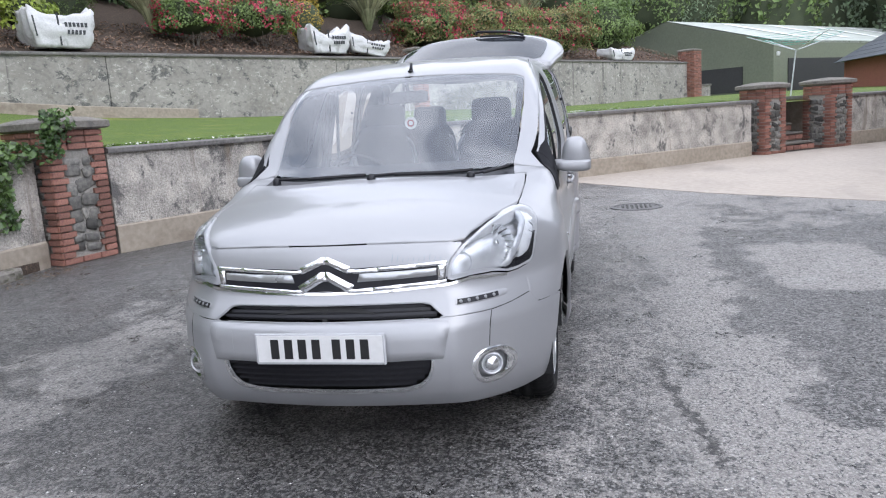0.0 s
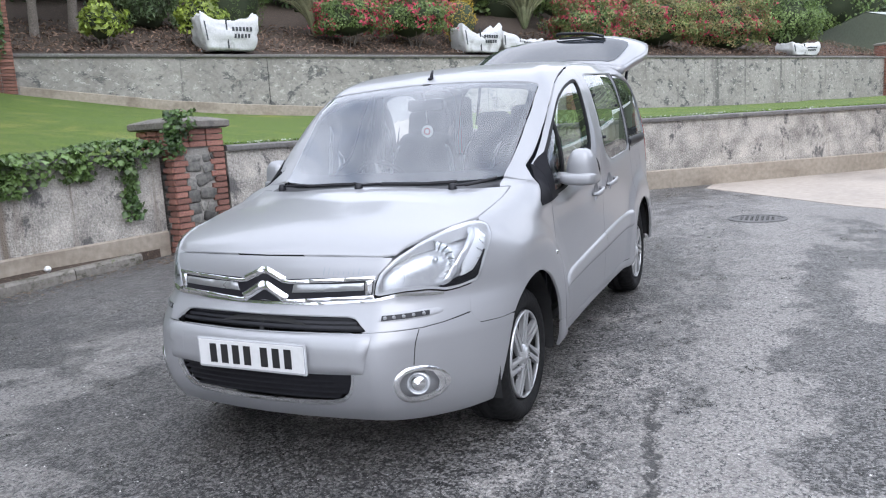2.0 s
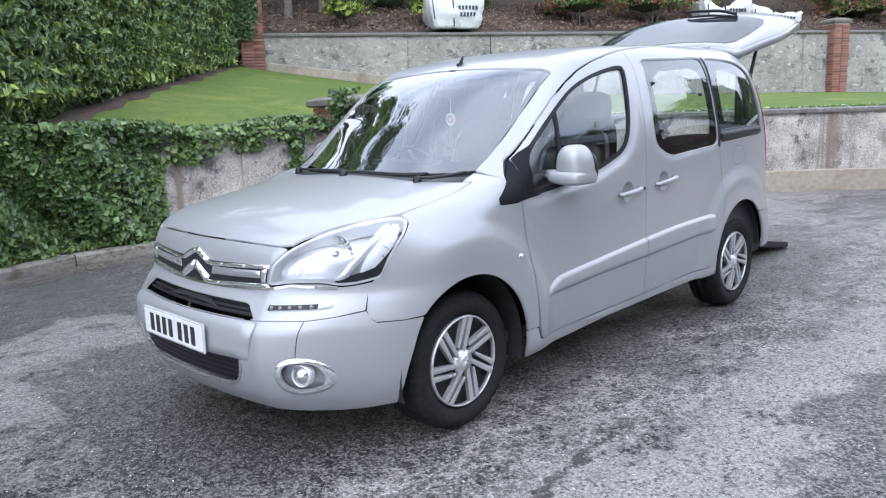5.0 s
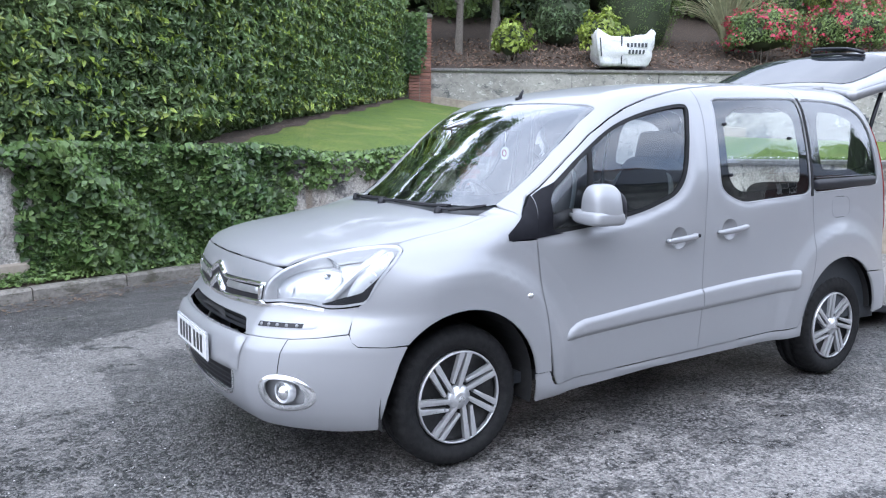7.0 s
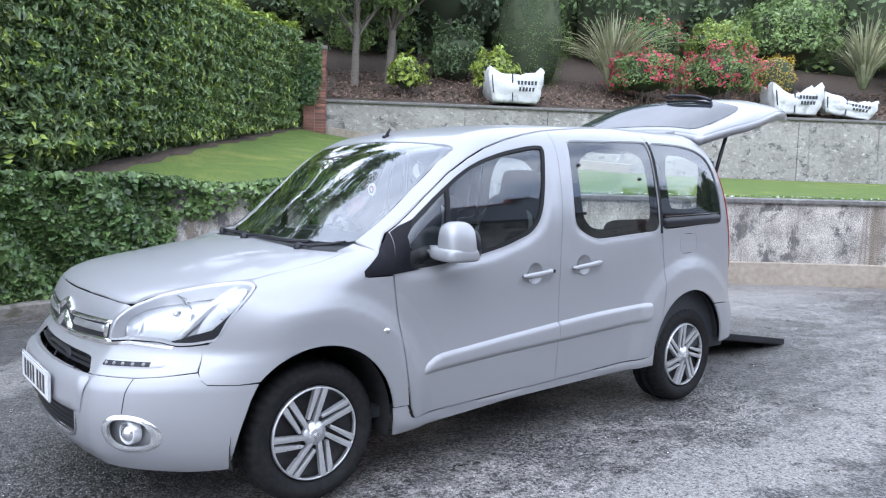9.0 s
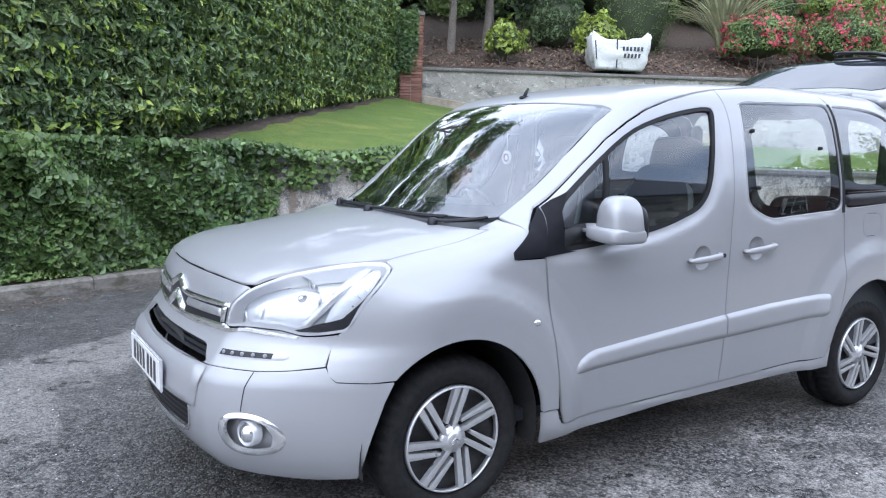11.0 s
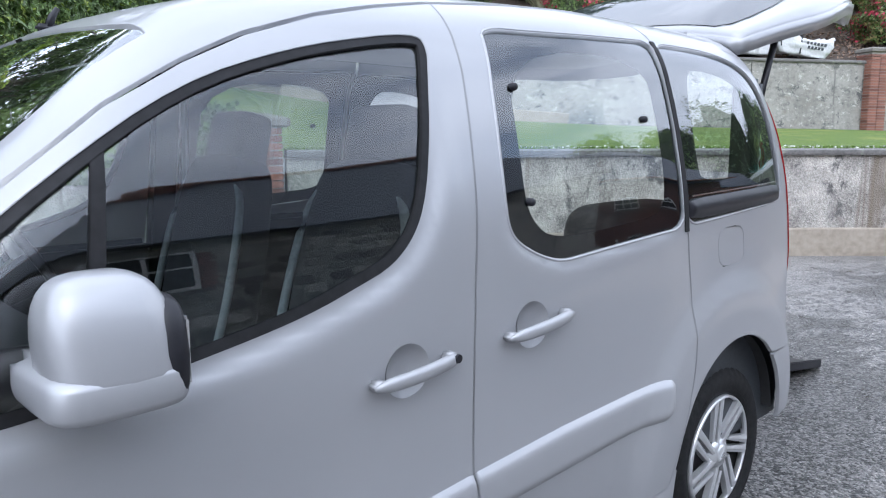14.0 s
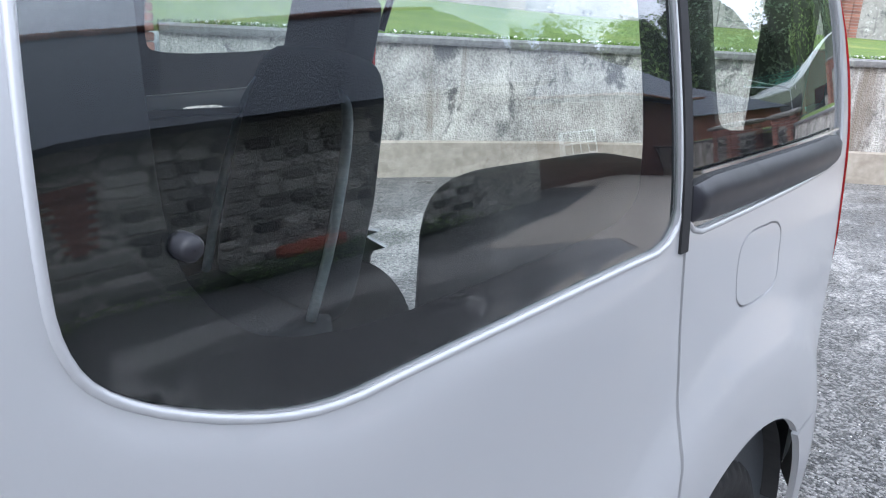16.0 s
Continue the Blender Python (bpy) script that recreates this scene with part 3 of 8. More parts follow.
lawn = patch("lawn", [(-2.4, -6.5, 1.2), (-4.75, -2, 1.2), (-5.45, 1.2, 1.22), (-5.4, 3.2, 1.22), (-4.85, 4.5, 1.2), (-4.15, 6.0, 1.2), (-2.45, 8.8, 1.2), (-0.7, 10.7, 1.2), (2.1, 13.1, 1.18), (4.4, 15.2, 1.15), (9, 20, 1.2)],
             [(-13, -12, 3.0), (-14.5, -4, 2.95), (-15.0, 2.5, 2.95), (-14.6, 7.2, 2.8), (-13.55, 8.75, 2.5), (-11.55, 12.2, 1.98), (-9.0, 16.4, 1.72), (-5.4, 22.5, 1.62), (-0.3, 31.1, 1.45), (6.0, 41.8, 1.5), (30, 60, 1.5)], 60, 14, LAWN, 0.05)
tagged(lawn, "green mown lawn sloping up to the tall wall", "lawn", kind="structure")
terrace = raw("terrace", [(4.6, 15.4, 1.16), (9, 19.2, 1.18), (14, 21.5, 1.2), (60, 40, 1.4), (60, 90, 1.6), (-4, 90, 1.6), (5.9, 42, 1.49)], [(0, 1, 2, 3, 4, 5, 6)], LAWN)
tagged(terrace, "grassed upper terrace in front of the green shed", "lawn", kind="structure")


def bank():
    verts, faces = [], []
    ss, ds = np.linspace(-22, 38.5, 62), [0.2, 0.6, 1.2, 2, 3, 4, 5.5, 7, 9, 12, 20]
    for s in ss:
        for d in ds:
            x, y = upper(s, d)
            z = bank_z(x, y) + (0.08 * noise.noise(Vector((x, y, 0)) * 0.9) if d > 0.3 else 0)
            verts.append((x, y, z))
    k = len(ds)
    for i in range(len(ss) - 1):
        for j in range(k - 1):
            q = i * k + j
            faces.append((q, q + k, q + k + 1, q + 1))
    ob = raw("bank", verts, faces, SOIL, smooth=True)
    tagged(ob, "steep brown bark-mulched bank behind the tall wall", "bank", kind="structure")


bank()

# right-hand lower wall beyond the steps
low_wall("wall_right", curve_points([(7.15, 17.0), (8.2, 17.85), (12.2, 20.6), (20, 26)], 20), 1.2)


def pillar(at, turn, width, height, label, cap=True, stone=True, base_z=0.0, cap_w=0.10):
    """Pillar of rough stone with toothed brick corners and a weathered slab cap."""
    rot = Matrix.Rotation(radians(turn), 4, "Z")
    root = thing("gate_pillar", (at[0], at[1], base_z), label, "pillar", "garden pillars")
    w = width / 2
    core = box_bm((0, 0, base_z + height / 2), (width - 0.05, width - 0.05, height))
    bmesh.ops.transform(core, matrix=Matrix.Translation((at[0], at[1], 0)) @ rot, verts=core.verts)
    part("mortar_core", core, MORTAR, root)
    course = 0.075
    n = int(height / course)
    place = Matrix.Translation((at[0], at[1], base_z)) @ rot
    shared = {}

    def brick(c, size, m, name):
        key = (round(size[0], 3), round(size[1], 3), round(size[2], 3), m.name)
        if key not in shared:
            bm = box_bm((0, 0, 0), size, bevel=0.006)
            me = bpy.data.meshes.new(name)
            bm.to_mesh(me)
            bm.free()
            me.materials.append(m)
            shared[key] = me
        ob = new(name, shared[key])
        ob.parent = root
        ob.matrix_parent_inverse = Matrix.Translation((at[0], at[1], base_z)).inverted()
        ob.matrix_basis = place @ Matrix.Translation(c) @ Matrix.Rotation(random.uniform(-0.012, 0.012), 4, "Z")

    for i in range(n):
        z = (i + 0.5) * course
        for f in range(4):
            q = Matrix.Rotation(math.pi / 2 * f, 3, "Z")
            long = (i + f) % 2 == 0
            full = not stone or i >= n - 3 or i < 1
            if full:
                m = max(2, round(width / 0.23))
                step = width / m
                for b in range(m):
                    c = q @ Vector((-w + step * (b + 0.5) , -w + 0.028, 0))
                    sz = (step - 0.012, 0.075, course - 0.012)
                    brick((c.x, c.y, z), sz if f % 2 == 0 else (sz[1], sz[0], sz[2]), BRICK, "brick")
            else:
                lb = 0.215 if long else 0.165
                for sgn in (-1, 1):
                    c = q @ Vector((sgn * (w - lb / 2), -w + 0.028, 0))
                    sz = (lb - 0.01, 0.075, course - 0.012)
                    brick((c.x, c.y, z), sz if f % 2 == 0 else (sz[1], sz[0], sz[2]), BRICK, "brick")
    if stone:
        for f in range(4):
            z = 0.10
            while z < height - 0.33:
                h = random.uniform(0.09, 0.17)
                x = -w + 0.17
                while x < w - 0.20:
                    l = min(random.uniform(0.08, 0.30), w - 0.15 - x)
                    if l < 0.05:
                        break
                    bm = bmesh.new()
                    bmesh.ops.create_icosphere(bm, subdivisions=2, radius=0.5)
                    for v in bm.verts:
                        u = v.co
                        u = Vector([math.copysign(abs(a * 2) ** 0.3 / 2, a) for a in u])
                        u *= 1 + 0.22 * noise.noise(u * 3 + Vector((x * 9, z * 9, f)))
                        v.co = Vector((x + l / 2 + u.x * (l - 0.015), -w + 0.030 + u.y * 0.062, z + h / 2 + u.z * (h - 0.015)))
                    mid = Vector((x + l / 2, -w + 0.03, z + h / 2))
                    bmesh.ops.translate(bm, vec=(0, random.uniform(-0.008, 0.012), random.uniform(-0.035, 0.035)), verts=bm.verts)
                    bmesh.ops.transform(bm, matrix=Matrix.Translation(mid) @ Matrix.Rotation(random.uniform(-0.35, 0.35), 4, "Y") @ Matrix.Scale(random.uniform(0.88, 1.12), 4) @ Matrix.Translation(-mid), verts=bm.verts)
                    bmesh.ops.transform(bm, matrix=place @ Matrix.Rotation(math.pi / 2 * f, 4, "Z"), verts=bm.verts)
                    part("stone", bm, STONE, root, smooth=True)
                    x += l
                z += h
    if cap:
        cw = w + cap_w * 0.7
        bm = bmesh.new()
        rows = [(cw - 0.03, height), (cw, height + 0.02), (cw, height + 0.085), (cw - 0.02, height + 0.10), (cw * 0.6, height + 0.14), (0.02, height + 0.165)]
        last = None
        for r, z in rows:
            ring = [bm.verts.new((a * r, b * r, z)) for a, b in ((-1, -1), (1, -1), (1, 1), (-1, 1))]
            if last:
                for j in range(4):
                    bm.faces.new((last[j], last[(j + 1) % 4], ring[(j + 1) % 4], ring[j]))
            else:
                bm.faces.new(ring[::-1])
            last = ring
        bm.faces.new(last)
        bmesh.ops.subdivide_edges(bm, edges=bm.edges[:], cuts=3, use_grid_fill=True)
        for v in bm.verts:
            v.co += Vector((1, 1, 0.6)) * 0.008 * noise.noise(v.co * 9)
        bmesh.ops.transform(bm, matrix=place, verts=bm.verts)
        part("cap", bm, CAPSTONE, root, "rough weathered stone slab cap")
    return root


P_MAIN = (-5.05, 4.12)
pillar(P_MAIN, -14 + 90, 0.74, 1.50, "brick and field stone pillar with ivy over its slab cap")
pillar((4.85, 15.62), 40, 0.72, 1.50, "brick and field stone pillar beside the garden steps")
pillar((6.62, 16.98), 38, 0.78, 1.52, "brick and field stone pillar with dark flinty stones beside the steps")
pillar((*upper(16.70, 0.05),), 59.4, 0.55, 2.15, "tall red brick pier let into the rendered wall", True, False, 1.5, 0.05)
pillar((*upper(38.9, 0.05),), 59.4, 0.95, 2.55, "red brick pier at the end of the tall wall", True, False, 1.45, 0.05)
pillar((*upper(-0.55, 0.05),), 59.4, 0.55, 2.1, "red brick pier overgrown with ivy beside the hedge", True, False, 2.55, 0.05)


def steps():
    root = thing("garden_steps", (5.75, 16.3, 0), "four brick-edged garden steps between the stone pillars", "steps")
    way = Vector((-0.62, 0.78, 0))
    side = Vector((0.78, 0.62, 0))
    rot = Matrix(((side.x, way.x, 0), (side.y, way.y, 0), (0, 0, 1)))
    for i in range(5):
        c = Vector((5.62, 16.18, 0)) + way * (0.05 + 0.33 * i)
        part("step", box_bm((c.x + way.x * 0.2, c.y + way.y * 0.2, 0.11 + 0.22 * i - 0.06), (1.25, 0.75, 0.16), rot, 0.01), MORTAR, root)
        part("tread", box_bm((c.x + way.x * 0.15, c.y + way.y * 0.15, 0.185 + 0.22 * i), (1.28, 0.72, 0.045), rot, 0.012), CAPSTONE, root, "grey stone tread")
        for j in range(5):
            p = c + side * (-0.5 + 0.25 * j) - way * 0.185
            part("brick", box_bm((p.x, p.y, 0.08 + 0.22 * i), (0.235, 0.06, 0.11), rot, 0.006), BRICK, root)

    line = np.array([(6.32, 16.98), (5.75, 17.7), (5.05, 18.58)])
    vs, fs = strip_sections(line, [(0.0, 0.0), (0.0, 1.22), (0.2, 1.22), (0.2, 0.0)])
    raw("stair_wall", vs, fs, PLINTH, root, label="smooth beige side wall of the steps")
    vs, fs = strip_sections(line, [(-0.04, 1.22), (-0.04, 1.29), (0.24, 1.29), (0.24, 1.22)])
    raw("stair_coping", vs, fs, COPING, root)


steps()


def manhole():
    root = thing("manhole_cover", (1.55, 6.85, 0), "round cast iron manhole cover set in the asphalt", "manhole cover")
    part("frame_ring", lathe([(0.30, 0.0), (0.30, 0.012), (0.345, 0.012), (0.35, 0.0)], "z", (1.55, 6.85, 0), 40), IRON, root)
    bm = lathe([(0.0005, 0.008), (0.285, 0.008), (0.292, 0.0)], "z", (1.55, 6.85, 0), 40)
    part("lid", bm, IRON, root)
    for i in range(-4, 5):
        for j in range(-4, 5):
            if i * i + j * j < 17:
                part("stud", box_bm((1.55 + 0.06 * i, 6.85 + 0.06 * j, 0.011), (0.035, 0.018, 0.006)), IRON, root)
    return root


manhole()


# ---- car: one smooth skin, cut into panels ----
def spl(x, xs, ys):
    """Monotone cubic through points."""
    xs, ys = np.asarray(xs, float), np.asarray(ys, float)
    x = np.clip(np.asarray(x, float), xs[0], xs[-1])
    h = np.diff(xs)
    d = np.diff(ys) / h
    m = np.zeros(len(xs))
    m[0], m[-1] = d[0], d[-1]
    for i in range(1, len(xs) - 1):
        if d[i - 1] * d[i] > 0:
            w1, w2 = 2 * h[i] + h[i - 1], h[i] + 2 * h[i - 1]
            m[i] = (w1 + w2) / (w1 / d[i - 1] + w2 / d[i])
    i = np.clip(np.searchsorted(xs, x) - 1, 0, len(h) - 1)
    t = (x - xs[i]) / h[i]
    return (1 + 2 * t) * (1 - t) ** 2 * ys[i] + t * (1 - t) ** 2 * h[i] * m[i] + t * t * (3 - 2 * t) * ys[i + 1] + t * t * (t - 1) * h[i] * m[i + 1]


def smax(a, b, k):
    h = np.maximum(k - np.abs(a - b), 0) / k
    return np.maximum(a, b) + h * h * k / 4


RELIEF = {}


def relief(y, z):
    """Pressed shape of the doors: shoulders under the windows and the swell that carries the rub strips."""
    if not RELIEF:
        return 0.0
    g = RELIEF["grid"]
    u = np.clip((y + 1.0) / 0.008, 0, g.shape[0] - 1.001)
    v = np.clip((z - 0.1) / 0.008, 0, g.shape[1] - 1.001)
    i, j = u.astype(int), v.astype(int)
    u, v = u - i, v - j
    return g[i, j] * (1 - u) * (1 - v) + g[i + 1, j] * u * (1 - v) + g[i, j + 1] * (1 - u) * v + g[i + 1, j + 1] * u * v


def press_doors(front, slide):
    ys, zs = np.arange(-1.0, 3.6, 0.008), np.arange(0.1, 1.95, 0.008)
    Y, Z = np.meshgrid(ys, zs, indexing="ij")
    q = np.stack([Y.ravel(), Z.ravel()], 1)

    def away(loop):
        d = np.full(len(q), 9.0)
        p = dense(loop, 0.02)
        for a, b in zip(p, np.roll(p, -1, 0)):
            ab = b - a
            t = np.clip(((q - a) @ ab) / (ab @ ab + 1e-12), 0, 1)
            d = np.minimum(d, np.linalg.norm(q - (a + t[:, None] * ab), axis=1))
        d[inside(q, p)] = 0
        return d.reshape(Y.shape)

    d = away(front)
    g = spl(d, [0, 0.012, 0.036, 0.055, 0.10, 0.30, 0.31], [-0.006, -0.005, 0.004, 0.0075, 0.0075, 0, 0]) * spl(Z, [1.30, 1.55], [1, 0]) * spl(Y, [0.30, 0.55, 1.36, 1.46], [0, 1, 1, 0.0])
    d = away(slide)
    g += spl(d, [0, 0.008, 0.026, 0.05, 0.20, 0.21], [-0.004, -0.003, 0.003, 0.004, 0, 0]) * spl(Z, [1.15, 1.35], [1, 0]) * spl(Y, [1.50, 1.62, 2.2, 2.34], [0, 1, 1, 0.0])
    top = 0.535 + 0.09 * np.clip((Y - 0.5) / 1.0, 0, 1) + 0.05 * np.clip((Y - 1.4) / 0.8, 0, 1)
    swell = np.where(Z > top, np.exp(-np.clip(Z - top, 0, 1) / 0.075), np.exp(-np.clip(top - 0.06 - Z, 0, 1) / 0.10))
    g += 0.008 * swell * spl(Y, [0.36, 0.62, 2.15, 2.36], [0, 1, 1, 0])
    for _ in range(2):
        g[1:-1, 1:-1] = (g[1:-1, 1:-1] * 2 + g[:-2, 1:-1] + g[2:, 1:-1] + g[1:-1, :-2] + g[1:-1, 2:]) / 6
    RELIEF["grid"] = g


def side_x(y,z):
    w=spl(y,[-.95,-.5,-.3,0.0,.28,.55,1.2,2.2,2.75,3.1,3.4],[.80,.86,.88,.895,.893,.89,.893,.893,.89,.87,.82])
    tum=spl(z,[.2,.35,.55,.75,.95,1.05,1.2,1.4,1.6,1.75],[.03,.005,-.005,-.002,.002,.008,.018,.051,.103,.148])
    ex=spl(y,[0,.6,.8,1.4,2.0],[.05,.06,.055,.035,0])*spl(z,[1.0,1.2,1.4,1.6],[0,.15,.5,1])
    flare=0.0
    for yc,zc,a in ((-.04,.33,.034),(2.665,.36,.034)):
        r=np.hypot(y-yc,z-zc); flare=flare+a*spl(r,[0,.47,.53,.565,.62,.70],[1,1,.86,.56,.14,0])*spl(z,[.2,.3],[.6,1])
    return w-tum-ex+flare-.014+relief(y,z)
def top_z(x,y):
    x=np.abs(x)
    sh=spl(y,[-.2,.1,.26,.81,1.2],[0,.16,.16,.06,.03])*(x/.7)**2
    zc=spl(y-sh,[-1.0,-.80,-.70,-.55,-.3,-.1,.06,.10,.14,.45,.80,.90,1.05,1.3,1.7,2.2,2.8,3.2,3.6],
               [.80,.915,.955,1.0,1.045,1.075,1.093,1.10,1.122,1.35,1.606,1.655,1.695,1.735,1.765,1.785,1.785,1.765,1.72])
    cr=spl(y,[-.7,-.3,.05,.26,.9,1.5,3.2],[.12,.13,.06,.0,.03,.06,.08])
    return zc-cr*x*x
def front_y(x,z):
    x=np.abs(x)
    b=spl(z,[.2,.25,.30,.38,.46,.56,.60,.66,.72,.80,.88,.92,.97,1.1],[-.80,-.845,-.885,-.915,-.925,-.918,-.90,-.86,-.82,-.81,-.79,-.775,-.70,-.3])
    return b+.20*x*x+1.7*np.maximum(0,x-.5)**1.6
def rear_y(x,z):
    b=spl(z,[.25,.4,.5,.62,.70,1.0,1.3,1.55,1.70,1.80],[3.28,3.36,3.38,3.34,3.30,3.30,3.26,3.16,3.06,2.95])
    return b-.10*x*x
def skin(p):
    x,y,z=p[...,0],p[...,1],p[...,2]; ax=np.abs(x)
    a=ax-side_x(y,z)
    b=(z-top_z(x,y))*.85
    c=(front_y(x,z)-y)*.9
    d=y-rear_y(x,z)
    k=spl(y,[-.8,-.3,.2,.8,1.5],[.10,.16,.10,.12,.16])
    f=smax(a,b,k)
    f=smax(f,c,.07)
    f=smax(f,d,.08)
    f=smax(f,.2+.0*z-z,.05)
    return f
def shoot(o, d, t0=0.0, t1=4.0, n=90, level=0.0):
    """the first crossing along rays o+t*d coming from outside"""
    o=np.atleast_2d(np.asarray(o,float)); d=np.broadcast_to(np.asarray(d,float),o.shape)
    ts=np.linspace(t0,t1,n); lo=np.full(len(o),np.nan)
    prev=skin(o+t0*d)-level; done=np.zeros(len(o),bool); a=np.full(len(o),float(t0)); b=np.full(len(o),float(t1))
    for i in range(1,n):
        cur=skin(o+ts[i]*d)-level; g=(~done)&(prev>0)&(cur<=0)
        a[g]=ts[i-1]; b[g]=ts[i]; done|=g; prev=cur
    for _ in range(30):
        m=(a+b)/2; f=skin(o+m[:,None]*d)-level; pos=f>0
        a=np.where(pos,m,a); b=np.where(pos,b,m)
    r=o+((a+b)/2)[:,None]*d; r[~done]=np.nan
    return r


def pts3(kind, pts, level=0.0):
    """Points of a flat view laid on the skin: side (y, z), top (x, y), front (x, z), polar (angle, z), radial (y, angle)."""
    q = np.atleast_2d(np.asarray(pts, float))
    o = np.zeros((len(q), 3))
    d = np.zeros((len(q), 3))
    if kind == "side":
        o[:, 0], o[:, 1], o[:, 2] = 2.0, q[:, 0], q[:, 1]
        d[:, 0] = -1
    elif kind == "top":
        o[:, 0], o[:, 1], o[:, 2] = q[:, 0], q[:, 1], 2.6
        d[:, 2] = -1
    elif kind == "front":
        o[:, 0], o[:, 1], o[:, 2] = q[:, 0], -2.0, q[:, 1]
        d[:, 1] = 1
    elif kind == "polar":
        a = q[:, 0] / 0.9
        d[:, 0], d[:, 1] = -np.sin(a), np.cos(a)
        o = -d * 2.4 + np.stack([np.zeros(len(q)), np.full(len(q), 0.3), q[:, 1]], 1)
    else:
        z0 = float(kind[6:])
        a = q[:, 1] / 0.8
        d[:, 0], d[:, 2] = -np.cos(a), -np.sin(a)
        o = -d * 2.2 + np.stack([np.zeros(len(q)), q[:, 0], np.full(len(q), z0)], 1)
    return shoot(o, d, 0.0, 3.2, 110, level)


def flat(kind, p):
    """The same views backwards: places on the skin to their flat points."""
    p = np.atleast_2d(p)
    if kind == "side":
        return p[:, 1:]
    if kind == "top":
        return p[:, :2]
    if kind == "front":
        return p[:, [0, 2]]
    if kind == "polar":
        return np.stack([0.9 * np.arctan2(p[:, 0], 0.3 - p[:, 1]), p[:, 2]], 1)
    z0 = float(kind[6:])
    return np.stack([p[:, 1], 0.8 * np.arctan2(p[:, 2] - z0, p[:, 0])], 1)


def dense(loop, h):
    """A closed loop with points at most h apart."""
    loop = np.asarray(loop, float)
    out = []
    for a, b in zip(loop, np.roll(loop, -1, 0)):
        n = max(1, int(np.ceil(np.linalg.norm(b - a) / h)))
        out += [a + (b - a) * i / n for i in range(n)]
    return np.array(out)


def rounded(loop, n=5, tight=0.5):
    """Chaikin-rounded closed loop."""
    p = np.asarray(loop, float)
    for _ in range(n):
        q = np.roll(p, -1, 0)
        a, b = p + (q - p) * 0.25 * tight * 2, p + (q - p) * (1 - 0.25 * tight * 2)
        p = np.stack([a, b], 1).reshape(-1, p.shape[1])
    return p


def inside(q, loop):
    x, y = q[:, 0], q[:, 1]
    r = np.zeros(len(q), bool)
    for a, b in zip(loop, np.roll(loop, -1, 0)):
        c = (a[1] > y) != (b[1] > y)
        with np.errstate(divide="ignore", invalid="ignore"):
            xx = (b[0] - a[0]) * (y - a[1]) / (b[1] - a[1]) + a[0]
        r ^= c & (x < xx)
    return r


def near(q, loop, d):
    r = np.zeros(len(q), bool)
    for a, b in zip(loop, np.roll(loop, -1, 0)):
        ab = b - a
        t = np.clip(((q - a) @ ab) / (ab @ ab + 1e-12), 0, 1)
        r |= np.linalg.norm(q - (a + t[:, None] * ab), axis=1) < d
    return r


def fill(outer, holes, h):
    """Triangles that fill a loop with holes, on an even grid."""
    loops = [dense(outer, h)] + [dense(x, h) for x in holes]
    lo, hi = loops[0].min(0), loops[0].max(0)
    gx, gy = np.meshgrid(np.arange(lo[0], hi[0], h), np.arange(lo[1], hi[1], h))
    g = np.stack([gx.ravel(), gy.ravel()], 1)
    ok = inside(g, loops[0])
    for x in loops[1:]:
        ok &= ~inside(g, x)
    g = g[ok]
    for x in loops:
        g = g[~near(g, x, 0.45 * h)]
    pts, edges, n = [], [], 0
    for x in loops:
        edges += [(n + i, n + (i + 1) % len(x)) for i in range(len(x))]
        pts.append(x)
        n += len(x)
    pts = np.concatenate(pts + [g])
    from mathutils import geometry
    vo, eo, fo, _, _, _ = geometry.delaunay_2d_cdt([Vector(p) for p in pts], edges, [], 0, 1e-6)
    q = np.array([tuple(v) for v in vo])
    f = np.array([t for t in fo if len(t) == 3])
    c = q[f].mean(1)
    ok = inside(c, loops[0])
    for x in loops[1:]:
        ok &= ~inside(c, x)
    return q, f[ok]


def slope(p):
    e = 5e-4
    g = np.stack([skin(p + e * np.eye(3)[i]) - skin(p - e * np.eye(3)[i]) for i in range(3)], 1)
    return g / (np.linalg.norm(g, axis=1)[:, None] + 1e-9)


